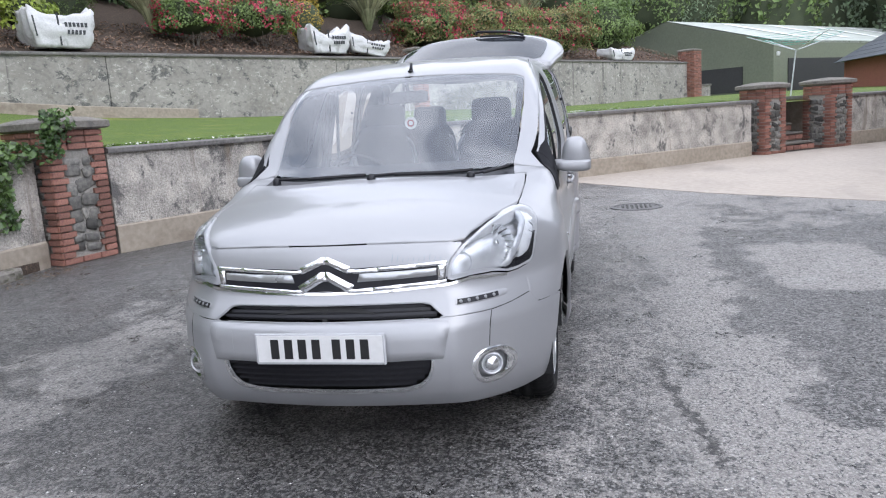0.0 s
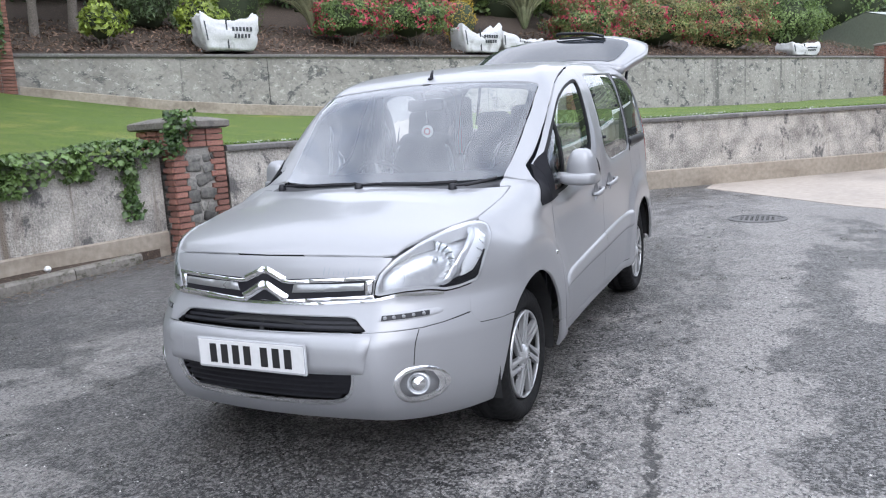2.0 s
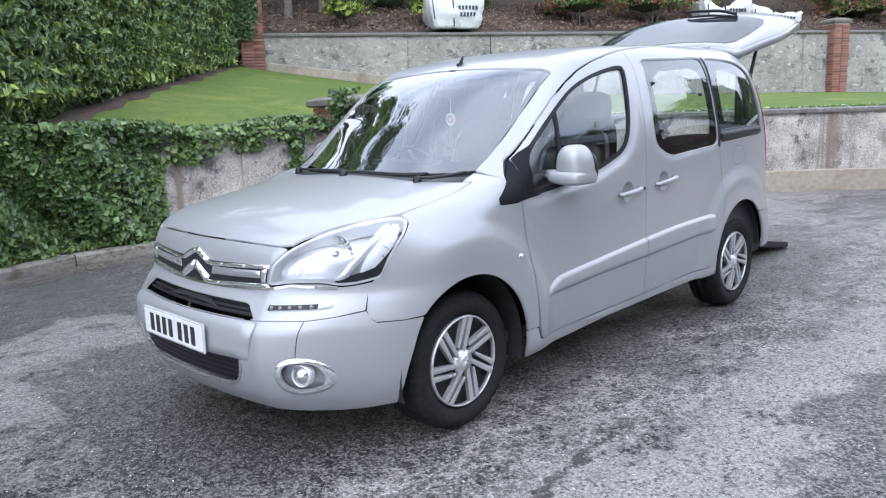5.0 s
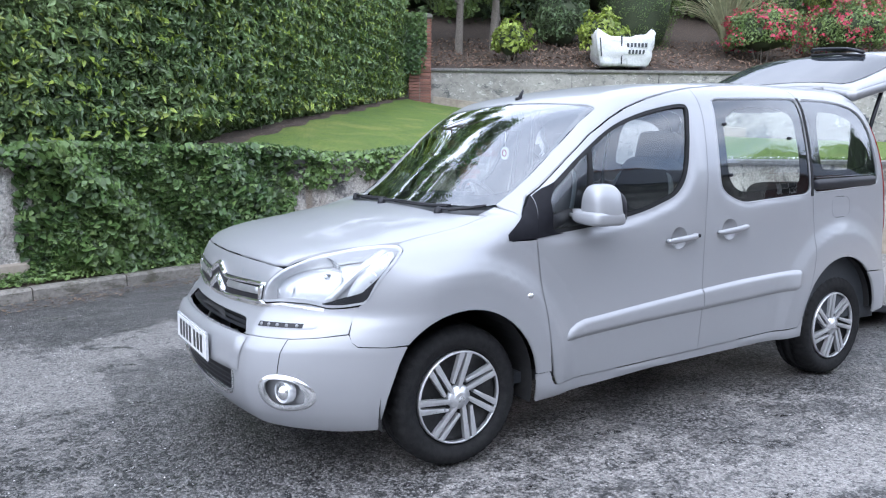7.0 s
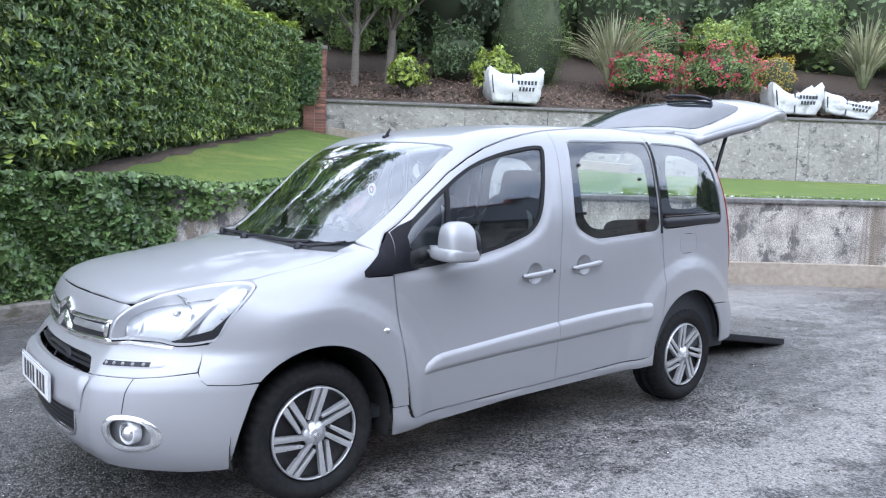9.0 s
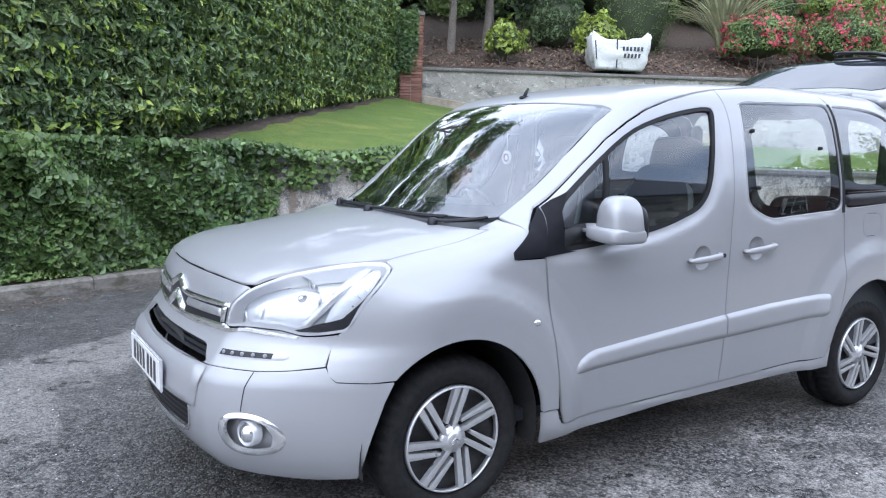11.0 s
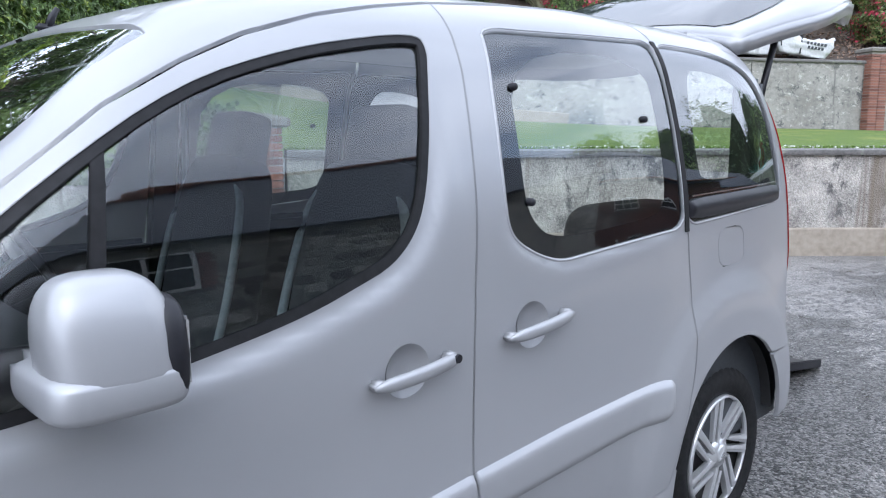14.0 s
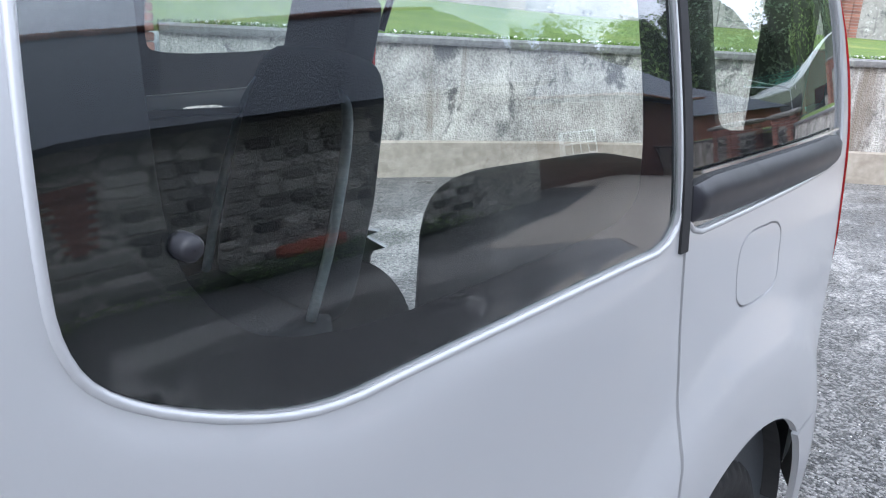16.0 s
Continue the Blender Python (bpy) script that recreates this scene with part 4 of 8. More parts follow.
def skin_mesh(name, pos, tri, nrm, material, parent, thick, mirror, label, join=False, puff=None):
    """A sheet on the skin with its edges turned in by thick; mirrored to the other flank on demand."""
    edge = {}
    for t in tri:
        for a, b in ((t[0], t[1]), (t[1], t[2]), (t[2], t[0])):
            edge[(a, b)] = edge.get((a, b), 0) + 1
    rim = [(a, b) for (a, b) in edge if (b, a) not in edge]
    fn = np.cross(pos[tri[:, 1]] - pos[tri[:, 0]], pos[tri[:, 2]] - pos[tri[:, 0]])
    flip = (fn * nrm[tri[:, 0]]).sum() < 0
    pos, nrm = pos.copy(), nrm.copy()
    if puff is not None:
        pos = pos + nrm * puff[:, None]
    verts, norms = [pos], [nrm]
    faces = [tuple(t[::-1]) if flip else tuple(t) for t in tri]
    if thick:
        rv = sorted({v for e in rim for v in e if not (join and abs(pos[v, 0]) < 1e-3)})
        idx = {v: len(pos) + i for i, v in enumerate(rv)}
        rp = np.array([pos[v] - nrm[v] * thick for v in rv])
        verts.append(rp)
        norms.append(nrm[rv])
        for a, b in rim:
            if a in idx and b in idx:
                q = (b, a, idx[a], idx[b])
                faces.append(q[::-1] if flip else q)
    V, N = np.concatenate(verts), np.concatenate(norms)
    if join:
        k = len(V)
        V = np.concatenate([V, V * [-1, 1, 1]])
        N = np.concatenate([N, N * [-1, 1, 1]])
        faces = faces + [tuple(k + i for i in f[::-1]) for f in faces]
    obs = []
    for s in ((1, -1) if mirror else (1,)):
        vv, nn = V * [s, 1, 1], N * [s, 1, 1]
        ff = faces if s == 1 else [f[::-1] for f in faces]
        ob = raw(name, vv, ff, material, parent, True, label)
        ob.data.normals_split_custom_set_from_vertices([tuple(n) for n in nn])
        obs.append(ob)
    return obs


def largest(tri, n):
    """Marks the triangles of the largest connected piece."""
    root = np.arange(n)
    while True:
        low = root[tri].min(1)
        old = root.copy()
        for i in range(3):
            np.minimum.at(root, tri[:, i], low)
        if (old == root).all():
            break
    r = root[tri[:, 0]]
    vals, count = np.unique(r, return_counts=True)
    return r == vals[count.argmax()]


def panel(name, kind, outer, material, parent, holes=(), h=0.03, level=0.0, thick=0.014, mirror=False, label="", join=False, dome=0.0, roll=0.0, plain=None):
    """A piece of the skin: the flat loop outer without holes, lifted by level. dome swells it towards its middle."""
    q, tri = fill(np.asarray(outer, float), [np.asarray(x, float) for x in holes], h)
    pos = pts3(kind, q, level)
    bad = np.isnan(pos).any(1)
    if kind == "side":
        bad |= ~(pos[:, 0] > 0.70) & (pos[:, 1] > 2.9) & ~bad
    tri = tri[~bad[tri].any(1)]
    if len(tri) and bad.any():
        tri = tri[largest(tri, len(q))]
    used = np.unique(tri)
    again = np.zeros(len(q), int)
    again[used] = np.arange(len(used))
    q, pos, tri = q[used], pos[used], again[tri]
    if join:
        pos[np.abs(pos[:, 0]) < 2e-3, 0] = 0
    nrm = slope(pos)
    puff = None
    if dome:
        o = dense(np.asarray(outer, float), h)
        d = np.full(len(q), 9.0)
        for a, b in zip(o, np.roll(o, -1, 0)):
            if plain is not None and max(abs(a[0] - plain), abs(b[0] - plain)) < 0.012:
                continue
            ab = b - a
            t = np.clip(((q - a) @ ab) / (ab @ ab + 1e-12), 0, 1)
            d = np.minimum(d, np.linalg.norm(q - (a + t[:, None] * ab), axis=1))
        k = np.clip(d / (roll or abs(dome) * 1.6), 0, 1)
        puff = dome * (np.sin(k * math.pi / 2) if roll else np.sqrt(np.clip(1 - (1 - k) ** 2, 0, 1)))
        grad = pos + nrm * puff[:, None]
        fn = np.zeros_like(pos)
        f = np.cross(grad[tri[:, 1]] - grad[tri[:, 0]], grad[tri[:, 2]] - grad[tri[:, 0]])
        f *= np.sign((f * nrm[tri[:, 0]]).sum(1))[:, None]
        for i in range(3):
            np.add.at(fn, tri[:, i], f)
        pos = grad
        nrm = fn / (np.linalg.norm(fn, axis=1)[:, None] + 1e-12)
    obs = skin_mesh(name, pos, tri, nrm, material, parent, thick, mirror, label, join)
    return obs if mirror else obs[0]


def arc(c, r, a0, a1, n=24):
    return [(c[0] + r * math.cos(radians(a0 + (a1 - a0) * i / n)), c[1] + r * math.sin(radians(a0 + (a1 - a0) * i / n))) for i in range(n + 1)]


# car materials
def paint_material():
    m = mat("silver_paint", (0.296, 0.299, 0.309), (0.322, 0.325, 0.335), 900, 0.42, metal=0.33, coat=0.6, big=0.2)
    n, l, b = nodes_of(m)
    b.inputs["Coat Roughness"].default_value = 0.05
    return stained(m, [(0.60, 0.80, (0.308, 0.308, 0.314))], 1.3)


def glass_material(name, colour, alpha):
    m = bpy.data.materials.new(name)
    m.use_nodes = True
    n, l, b = nodes_of(m)
    n.remove(b)
    tr = n.new("ShaderNodeBsdfTransparent")
    tr.inputs["Color"].default_value = (*colour, 1)
    gl = n.new("ShaderNodeBsdfGlossy")
    gl.inputs["Roughness"].default_value = 0.01
    gl.inputs["Color"].default_value = (0.95, 0.97, 1.0, 1)
    fr = n.new("ShaderNodeFresnel")
    fr.inputs["IOR"].default_value = 1.55
    k = n.new("ShaderNodeMath")
    k.operation = "MULTIPLY"
    k.inputs[1].default_value = alpha
    mx = n.new("ShaderNodeMixShader")
    l.new(fr.outputs[0], k.inputs[0])
    l.new(k.outputs[0], mx.inputs[0])
    l.new(tr.outputs[0], mx.inputs[1])
    l.new(gl.outputs[0], mx.inputs[2])
    l.new(mx.outputs[0], n["Material Output"].inputs["Surface"])
    return m


PAINT = paint_material()
GLASS = glass_material("window_glass", (0.74, 0.80, 0.78), 1.7)
SCREEN = glass_material("windscreen_glass", (0.78, 0.82, 0.81), 2.5)
CLEAR = glass_material("lamp_cover", (0.95, 0.96, 0.97), 0.8)
RUBBER = mat("black_rubber", (0.010, 0.010, 0.011), (0.018, 0.018, 0.020), 5, 0.7, bump=0.05, spec=0.25)
TRIMBLACK = mat("black_plastic", (0.010, 0.010, 0.013), (0.016, 0.016, 0.020), 6, 0.42, spec=0.3)
MIRRORTRIM = mat("mirror_trim", (0.006, 0.006, 0.008), (0.009, 0.009, 0.012), 6, 0.55, spec=0.12)
FRIT = mat("black_glass_border", (0.008, 0.008, 0.010), (0.012, 0.012, 0.014), 6, 0.12)
CHROME = mat("chrome", (0.78, 0.79, 0.80), (0.84, 0.85, 0.86), 5, 0.13, metal=0.95)
GREYBAR = mat("grille_insert", (0.40, 0.405, 0.41), (0.46, 0.465, 0.47), 5, 0.3, metal=0.7)
REFLECTOR = mat("lamp_reflector", (0.66, 0.67, 0.68), (0.74, 0.75, 0.76), 5, 0.10, metal=0.92)
LAMPGREY = mat("lamp_housing", (0.60, 0.61, 0.63), (0.70, 0.71, 0.73), 5, 0.22, metal=0.45)
DIODE = mat("unlit_diode", (0.16, 0.165, 0.17), (0.24, 0.245, 0.25), 6, 0.3)
LAMPRIM = mat("lamp_edge", (0.48, 0.485, 0.50), (0.55, 0.555, 0.57), 5, 0.25)
PALELAMP = mat("ribbed_clear_lens", (0.62, 0.63, 0.65), (0.74, 0.75, 0.77), 30, 0.18)
PLATEWHITE = mat("number_plate_white", (0.58, 0.58, 0.575), (0.64, 0.64, 0.635), 5, 0.35)
PLATEINK = mat("number_plate_black", (0.012, 0.012, 0.014), (0.02, 0.02, 0.02), 5, 0.35)
HUB = mat("silver_wheel_cover", (0.52, 0.525, 0.535), (0.58, 0.585, 0.595), 8, 0.3, metal=0.65)
HUBDARK = mat("dark_steel_wheel", (0.012, 0.012, 0.013), (0.03, 0.03, 0.03), 8, 0.5)
TYRE = mat("tyre_rubber", (0.008, 0.008, 0.009), (0.018, 0.018, 0.018), 6, 0.8, bump=0.15, bscale=120, spec=0.2)
REARGLASS = mat("dark_rear_glass", (0.02, 0.024, 0.03), (0.03, 0.034, 0.04), 5, 0.03)
RED = mat("red_lens", (0.30, 0.012, 0.015), (0.36, 0.02, 0.02), 5, 0.15)
SEATCLOTH = mat("dark_seat_cloth", (0.016, 0.020, 0.027), (0.032, 0.037, 0.046), 12, 0.9, bump=0.3, bscale=150)
SEATPALE = mat("grey_seat_piping", (0.20, 0.235, 0.26), (0.28, 0.315, 0.34), 12, 0.8)
DASHGREY = mat("dash_plastic", (0.018, 0.021, 0.025), (0.032, 0.036, 0.042), 10, 0.6, bump=0.1, bscale=200)
LINING = mat("pale_lining", (0.36, 0.37, 0.36), (0.44, 0.45, 0.44), 8, 0.9)
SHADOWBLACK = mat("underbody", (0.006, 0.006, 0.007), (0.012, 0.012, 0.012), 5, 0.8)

car = thing("car", (0, 0, 0), "silver compact MPV with its tailgate raised and ramp down", "car")

# outlines on the flank: (y, z)
FSEAM = [(0.385, 1.165), (0.345, 0.985), (0.37, 0.76), (0.41, 0.50), (0.44, 0.36), (0.462, 0.312)]
BSEAM = [(1.43, 0.342), (1.425, 0.61), (1.432, 0.80), (1.438, 0.95), (1.450, 1.08), (1.468, 1.22), (1.488, 1.39), (1.507, 1.545), (1.513, 1.62), (1.516, 1.70)]
GUTTER = [(1.33, 1.667), (1.165, 1.63), (1.0, 1.578), (0.87, 1.52), (0.73, 1.442), (0.58, 1.325), (0.43, 1.198)]
RSEAM = [(2.235, 0.372), (2.262, 0.43), (2.290, 0.50), (2.325, 0.59), (2.352, 0.68), (2.371, 0.80), (2.376, 0.93), (2.364, 1.12), (2.35, 1.66)]
FDWIN = rounded([(0.36, 0.995), (0.395, 1.15), (0.635, 1.345), (0.85, 1.485), (1.075, 1.560), (1.28, 1.602), (1.40, 1.617), (1.432, 1.60), (1.405, 1.52), (1.373, 1.385), (1.342, 1.28), (1.298, 1.20), (1.233, 1.146), (1.15, 1.118), (1.03, 1.08), (0.865, 1.048), (0.587, 1.006)], 2)
SWIN = rounded([(1.62, 1.650), (1.612, 1.60), (1.592, 1.50), (1.578, 1.36), (1.573, 1.26), (1.575, 1.20), (1.60, 1.162), (1.68, 1.122), (1.765, 1.100), (1.86, 1.107), (2.20, 1.128), (2.348, 1.136), (2.344, 1.25), (2.338, 1.60), (2.334, 1.676), (2.2, 1.672), (1.80, 1.655)], 2)
QWIN = rounded([(2.356, 1.672), (2.352, 1.60), (2.36, 1.25), (2.366, 1.142), (2.5, 1.146), (2.95, 1.172), (3.072, 1.178), (3.074, 1.26), (3.054, 1.40), (3.01, 1.535), (2.92, 1.628), (2.74, 1.67), (2.5, 1.675)], 2)

ARCH_F = dict(c=(-0.04, 0.33), r=0.38)
ARCH_R = dict(c=(2.665, 0.36), r=0.392)
press_doors(FDWIN, SWIN)

CUPS = [[(cy + 0.0575 * math.cos(a), cz + 0.0555 * math.sin(a)) for a in np.linspace(0, 2 * math.pi, 32)[:-1]] for cy, cz in ((1.244, 0.937), (1.635, 0.9635))]
panel("front_door", "side", FSEAM[::-1] + GUTTER[::-1] + [(1.5, 1.697)] + BSEAM[::-1], PAINT, car, [FDWIN, CUPS[0]], mirror=True, h=0.018)
panel("sliding_door", "side", [(y + 0.007, z) for y, z in BSEAM] + [(1.60, 1.708), (1.80, 1.729), (2.03, 1.744), (2.22, 1.752), (2.29, 1.742), (2.33, 1.71), (2.349, 1.672)] + RSEAM[::-1] , PAINT, car, [SWIN, CUPS[1]], mirror=True, h=0.018)
rq = [(y + 0.008, z) for y, z in RSEAM]
FUEL = rounded([(2.560, 1.112), (2.742, 1.114), (2.740, 0.990), (2.557, 0.984)], 3, 0.35)
panel("rear_wing", "side", rq + [(2.352, 1.70), (2.8, 1.70), (3.0, 1.665), (3.10, 1.56), (3.14, 1.40)] + [(3.20, 1.0), (3.24, 0.80), (3.24, 0.665), (3.10, 0.64), (2.955, 0.646)]
                + arc(ARCH_R["c"], ARCH_R["r"], 47, 165, 30) + [(2.274, 0.42)], PAINT, car, [QWIN, FUEL], mirror=True, h=0.022)
panel("rear_bumper", "side", [(2.955, 0.636), (3.10, 0.634), (3.30, 0.655), (3.345, 0.55), (3.33, 0.40), (3.05, 0.372)] + arc(ARCH_R["c"], ARCH_R["r"], 4, 44, 10), PAINT, car, mirror=True)
panel("tail_lamp", "side", [(3.125, 1.40), (3.090, 1.55), (3.15, 1.52), (3.215, 1.30), (3.275, 0.95), (3.285, 0.68), (3.237, 0.672), (3.230, 0.80), (3.184, 1.0)], RED, car, mirror=True, label="tall red tail lamp", level=0.004)
panel("sill", "side", [(0.347, 0.244), (0.337, 0.30), (0.333, 0.375), (0.410, 0.375), (0.424, 0.338), (0.440, 0.314), (0.465, 0.305), (1.0, 0.322), (1.43, 0.335), (2.236, 0.365), (2.262, 0.405)] + arc(ARCH_R["c"], ARCH_R["r"], 172, 187, 5) + [(1.64, 0.302), (1.1, 0.288), (0.7, 0.262)], PAINT, car, mirror=True, level=0.002, dome=0.008, roll=0.03)
panel("fuel_flap", "side", rounded([(2.564, 1.108), (2.738, 1.110), (2.736, 0.994), (2.561, 0.988)], 3, 0.35), PAINT, car, h=0.02, label="square fuel filler flap")

# top-side joint lines in space
hood_line = np.concatenate([pts3("top", [(0.730, 0.175), (0.733, 0.05), (0.732, -0.12), (0.728, -0.25)])])
HL = np.array([(0.487, -0.77, 0.742), (0.492, -0.76, 0.79), (0.508, -0.75, 0.83), (0.55, -0.70, 0.882), (0.612, -0.585, 0.935), (0.665, -0.43, 0.966), (0.70, -0.33, 0.975), (0.738, -0.282, 0.975), (0.776, -0.275, 0.96), (0.795, -0.31, 0.925),
               (0.808, -0.40, 0.84), (0.80, -0.445, 0.757), (0.75, -0.52, 0.74), (0.71, -0.575, 0.735), (0.66, -0.64, 0.752), (0.575, -0.72, 0.755)])
fend = np.concatenate([
    pts3("side", [(0.385 - 0.0, 1.158), (0.337, 0.978), (0.362, 0.76), (0.402, 0.50), (0.417, 0.381), (0.338, 0.381)]),
    pts3("side", arc(ARCH_F["c"], ARCH_F["r"], 9, 136, 34)),
    pts3("side", [(-0.40, 0.588), (-0.50, 0.592), (-0.519, 0.61), (-0.52, 0.64), (-0.50, 0.695), (-0.474, 0.745)])])
fl = flat("radial0.6", fend)
fl2 = flat("radial0.6", np.array([(0.808, -0.452, 0.762), (0.815, -0.40, 0.843), (0.802, -0.308, 0.93), (0.783, -0.268, 0.963), (0.742, -0.272, 0.982)]))
fl3 = flat("radial0.6", hood_line[::-1])
fl4 = flat("radial0.6", np.concatenate([pts3("top", [(0.722, 0.180), (0.674, 0.167), (0.664, 0.20), (0.660, 0.262)]), pts3("side", [(0.284, 1.068), (0.25, 1.032), (0.214, 0.996), (0.203, 0.986), (0.206, 0.977), (0.33, 0.975)])]))
panel("front_wing", "radial0.6", np.concatenate([fl[1:], fl2, fl3, fl4]), PAINT, car, mirror=True, h=0.02)

# bonnet
BON = [tuple(p[:2]) for p in pts3("front", [(0, 0.899), (0.2, 0.899), (0.396, 0.8965), (0.495, 0.894)])] + [(0.553, -0.69), (0.606, -0.585), (0.66, -0.43), (0.70, -0.31), (0.722, -0.25), (0.726, -0.12), (0.727, 0.05), (0.72, 0.165), (0.67, 0.15), (0.44, 0.075), (0.2, 0.062), (0, 0.06)]
panel("bonnet", "top", BON, PAINT, car, join=True, h=0.035)

# roof with both windscreen pillars and side rails
ws_edge = pts3("front", [(0.656, 1.119), (0.664, 1.18), (0.678, 1.36), (0.682, 1.50), (0.676, 1.572), (0.656, 1.582), (0.43, 1.606), (0.2, 1.618), (0.0, 1.621)])
rail = pts3("side", [(0.288, 1.074), (0.32, 1.108), (0.377, 1.168), (0.43, 1.208), (0.58, 1.334), (0.73, 1.45), (0.87, 1.529), (1.0, 1.587), (1.165, 1.638), (1.33, 1.675), (1.5, 1.705), (1.60, 1.716), (1.80, 1.737), (2.03, 1.752), (2.22, 1.760), (2.295, 1.75), (2.335, 1.72), (2.352, 1.70), (2.8, 1.70), (3.0, 1.665), (3.06, 1.61)])
back = pts3("top", [(0.62, 3.02), (0.45, 3.06), (0.2, 3.09), (0.0, 3.10)])
roof_loop = np.concatenate([flat("radial1.0", rail), flat("radial1.0", back), flat("radial1.0", ws_edge[::-1])])
panel("roof", "radial1.0", roof_loop, PAINT, car, join=True, h=0.035)

# windscreen
WS = [(0, 1.108), (0.3, 1.104), (0.5, 1.106), (0.60, 1.110), (0.652, 1.119), (0.660, 1.18), (0.674, 1.36), (0.678, 1.50), (0.672, 1.567), (0.655, 1.578), (0.43, 1.602), (0.2, 1.614), (0, 1.617)]
ws_loop = [(x, z) for x, z in WS] + [(-x, z) for x, z in WS[::-1][1:-1]]
screen = panel("windscreen", "front", ws_loop, SCREEN, car, h=0.025, level=-0.004, thick=0)
screen.visible_shadow = False
WS_IN = [(0, 1.150), (0.4, 1.150), (0.57, 1.158), (0.622, 1.18), (0.642, 1.38), (0.640, 1.53), (0.615, 1.55), (0.40, 1.572), (0.0, 1.585)]
ws_in = [(x, z) for x, z in WS_IN] + [(-x, z) for x, z in WS_IN[::-1][1:-1]]
panel("windscreen_border", "front", ws_loop, FRIT, car, [ws_in], h=0.04, level=-0.010, thick=0, label="black windscreen border band")
COWL = [(0, 0.068), (0.2, 0.07), (0.44, 0.083), (0.62, 0.142), (0.664, 0.164), (0.656, 0.258), (0.62, 0.232), (0.5, 0.17), (0.3, 0.12), (0, 0.105)]
panel("scuttle", "top", COWL, TRIMBLACK, car, join=True, h=0.03, level=-0.006, label="black plastic scuttle below the windscreen")

# side glass
for o in panel("side_window", "side", FDWIN, GLASS, car, h=0.02, level=-0.012, thick=0, mirror=True):
    o.visible_shadow = False
for o in panel("sliding_window", "side", SWIN, GLASS, car, h=0.02, level=-0.006, thick=0, mirror=True):
    o.visible_shadow = False
for o in panel("quarter_window", "side", QWIN, GLASS, car, h=0.02, level=-0.006, thick=0, mirror=True):
    o.visible_shadow = False


def shrunk(loop, d):
    """A loop drawn in by d."""
    p = dense(loop, 0.03)
    t = np.roll(p, -1, 0) - np.roll(p, 1, 0)
    t /= np.linalg.norm(t, axis=1)[:, None] + 1e-9
    area = (p[:, 0] * np.roll(p[:, 1], -1) - np.roll(p[:, 0], -1) * p[:, 1]).sum()
    nn = np.stack([-t[:, 1], t[:, 0]], 1) * np.sign(area)
    return p + nn * d


panel("window_seal", "side", FDWIN, RUBBER, car, [shrunk(FDWIN, 0.018)], h=0.03, level=-0.003, mirror=True, label="black rubber window seal")
panel("window_seal", "side", SWIN, FRIT, car, [rounded([(1.665, 1.605), (1.645, 1.30), (1.66, 1.205), (1.75, 1.148), (2.05, 1.165), (2.24, 1.18), (2.262, 1.25), (2.258, 1.45), (2.245, 1.62)], 2)], h=0.03, level=-0.009, thick=0, mirror=True, label="broad black glass border")
panel("window_seal", "side", QWIN, FRIT, car, [rounded([(2.47, 1.60), (2.46, 1.30), (2.50, 1.262), (2.85, 1.275), (2.98, 1.30), (2.965, 1.42), (2.90, 1.52), (2.78, 1.585), (2.62, 1.607)], 2)], h=0.03, level=-0.009, thick=0, mirror=True, label="black glass border")
for loop in (SWIN, QWIN):
    for s in (1, -1):
        edge = pts3("side", shrunk(loop, -0.004), -0.0015) * [s, 1, 1]
        part("window_lip", tube([Vector(p) for p in edge] + [Vector(edge[0])], 0.0045, 6), PAINT, car, smooth=True)
panel("pillar_strip", "side", [(2.336, 1.68), (2.356, 1.68), (2.37, 1.12), (2.348, 1.12)], RUBBER, car, h=0.03, level=0.004, mirror=True)
panel("mirror_triangle", "side", rounded([(0.190, 0.980), (0.189, 1.008), (0.30, 1.088), (0.35, 1.134), (0.384, 1.170), (0.3415, 0.984)], 1, 0.06), MIRRORTRIM, car, h=0.015, level=0.0035, thick=0.012, mirror=True)
panel("mirror_triangle", "side", [(0.3435, 0.985), (0.386, 1.166), (0.402, 1.178), (0.430, 1.197), (0.490, 1.228), (0.443, 1.147), (0.438, 1.02), (0.46, 1.003), (0.50, 0.998)], MIRRORTRIM, car, h=0.015, level=0.0035, thick=0.012, mirror=True)

# nose, bumper in two tiers
NOSE = [(0, 0.8945), (0.2, 0.8945), (0.396, 0.892), (0.495, 0.889), (0.540, 0.886), (0.542, 0.880), (0.503, 0.83), (0.484, 0.79), (0.479, 0.735), (0.25, 0.722), (0, 0.718)]
nose3 = pts3("front", NOSE)
panel("nose_panel", "polar", flat("polar", nose3), PAINT, car, join=True, h=0.03)
UB = pts3("front", [(0, 0.712), (0.25, 0.716), (0.479, 0.729), (0.575, 0.748), (0.66, 0.745), (0.71, 0.729)])
UB2 = pts3("side", [(-0.53, 0.732), (-0.478, 0.74), (-0.504, 0.69), (-0.524, 0.645), (-0.526, 0.64)])
UB3 = pts3("front", [(0.72, 0.624), (0.658, 0.617), (0.534, 0.619), (0.3, 0.612), (0, 0.610)])
UGR = [(0, 0.672), (0.30, 0.673), (0.39, 0.672), (0.422, 0.666), (0.478, 0.622), (0.462, 0.616), (0.2, 0.614), (0, 0.613)]
ub_loop = np.concatenate([flat("polar", UB), flat("polar", UB2), flat("polar", UB3)])
ugr3 = flat("polar", pts3("front", UGR))


def both(half):
    """A half loop that starts and ends on the middle line, made whole."""
    half = np.asarray(half)
    return np.concatenate([half, half[::-1][1:-1] * [-1, 1]])


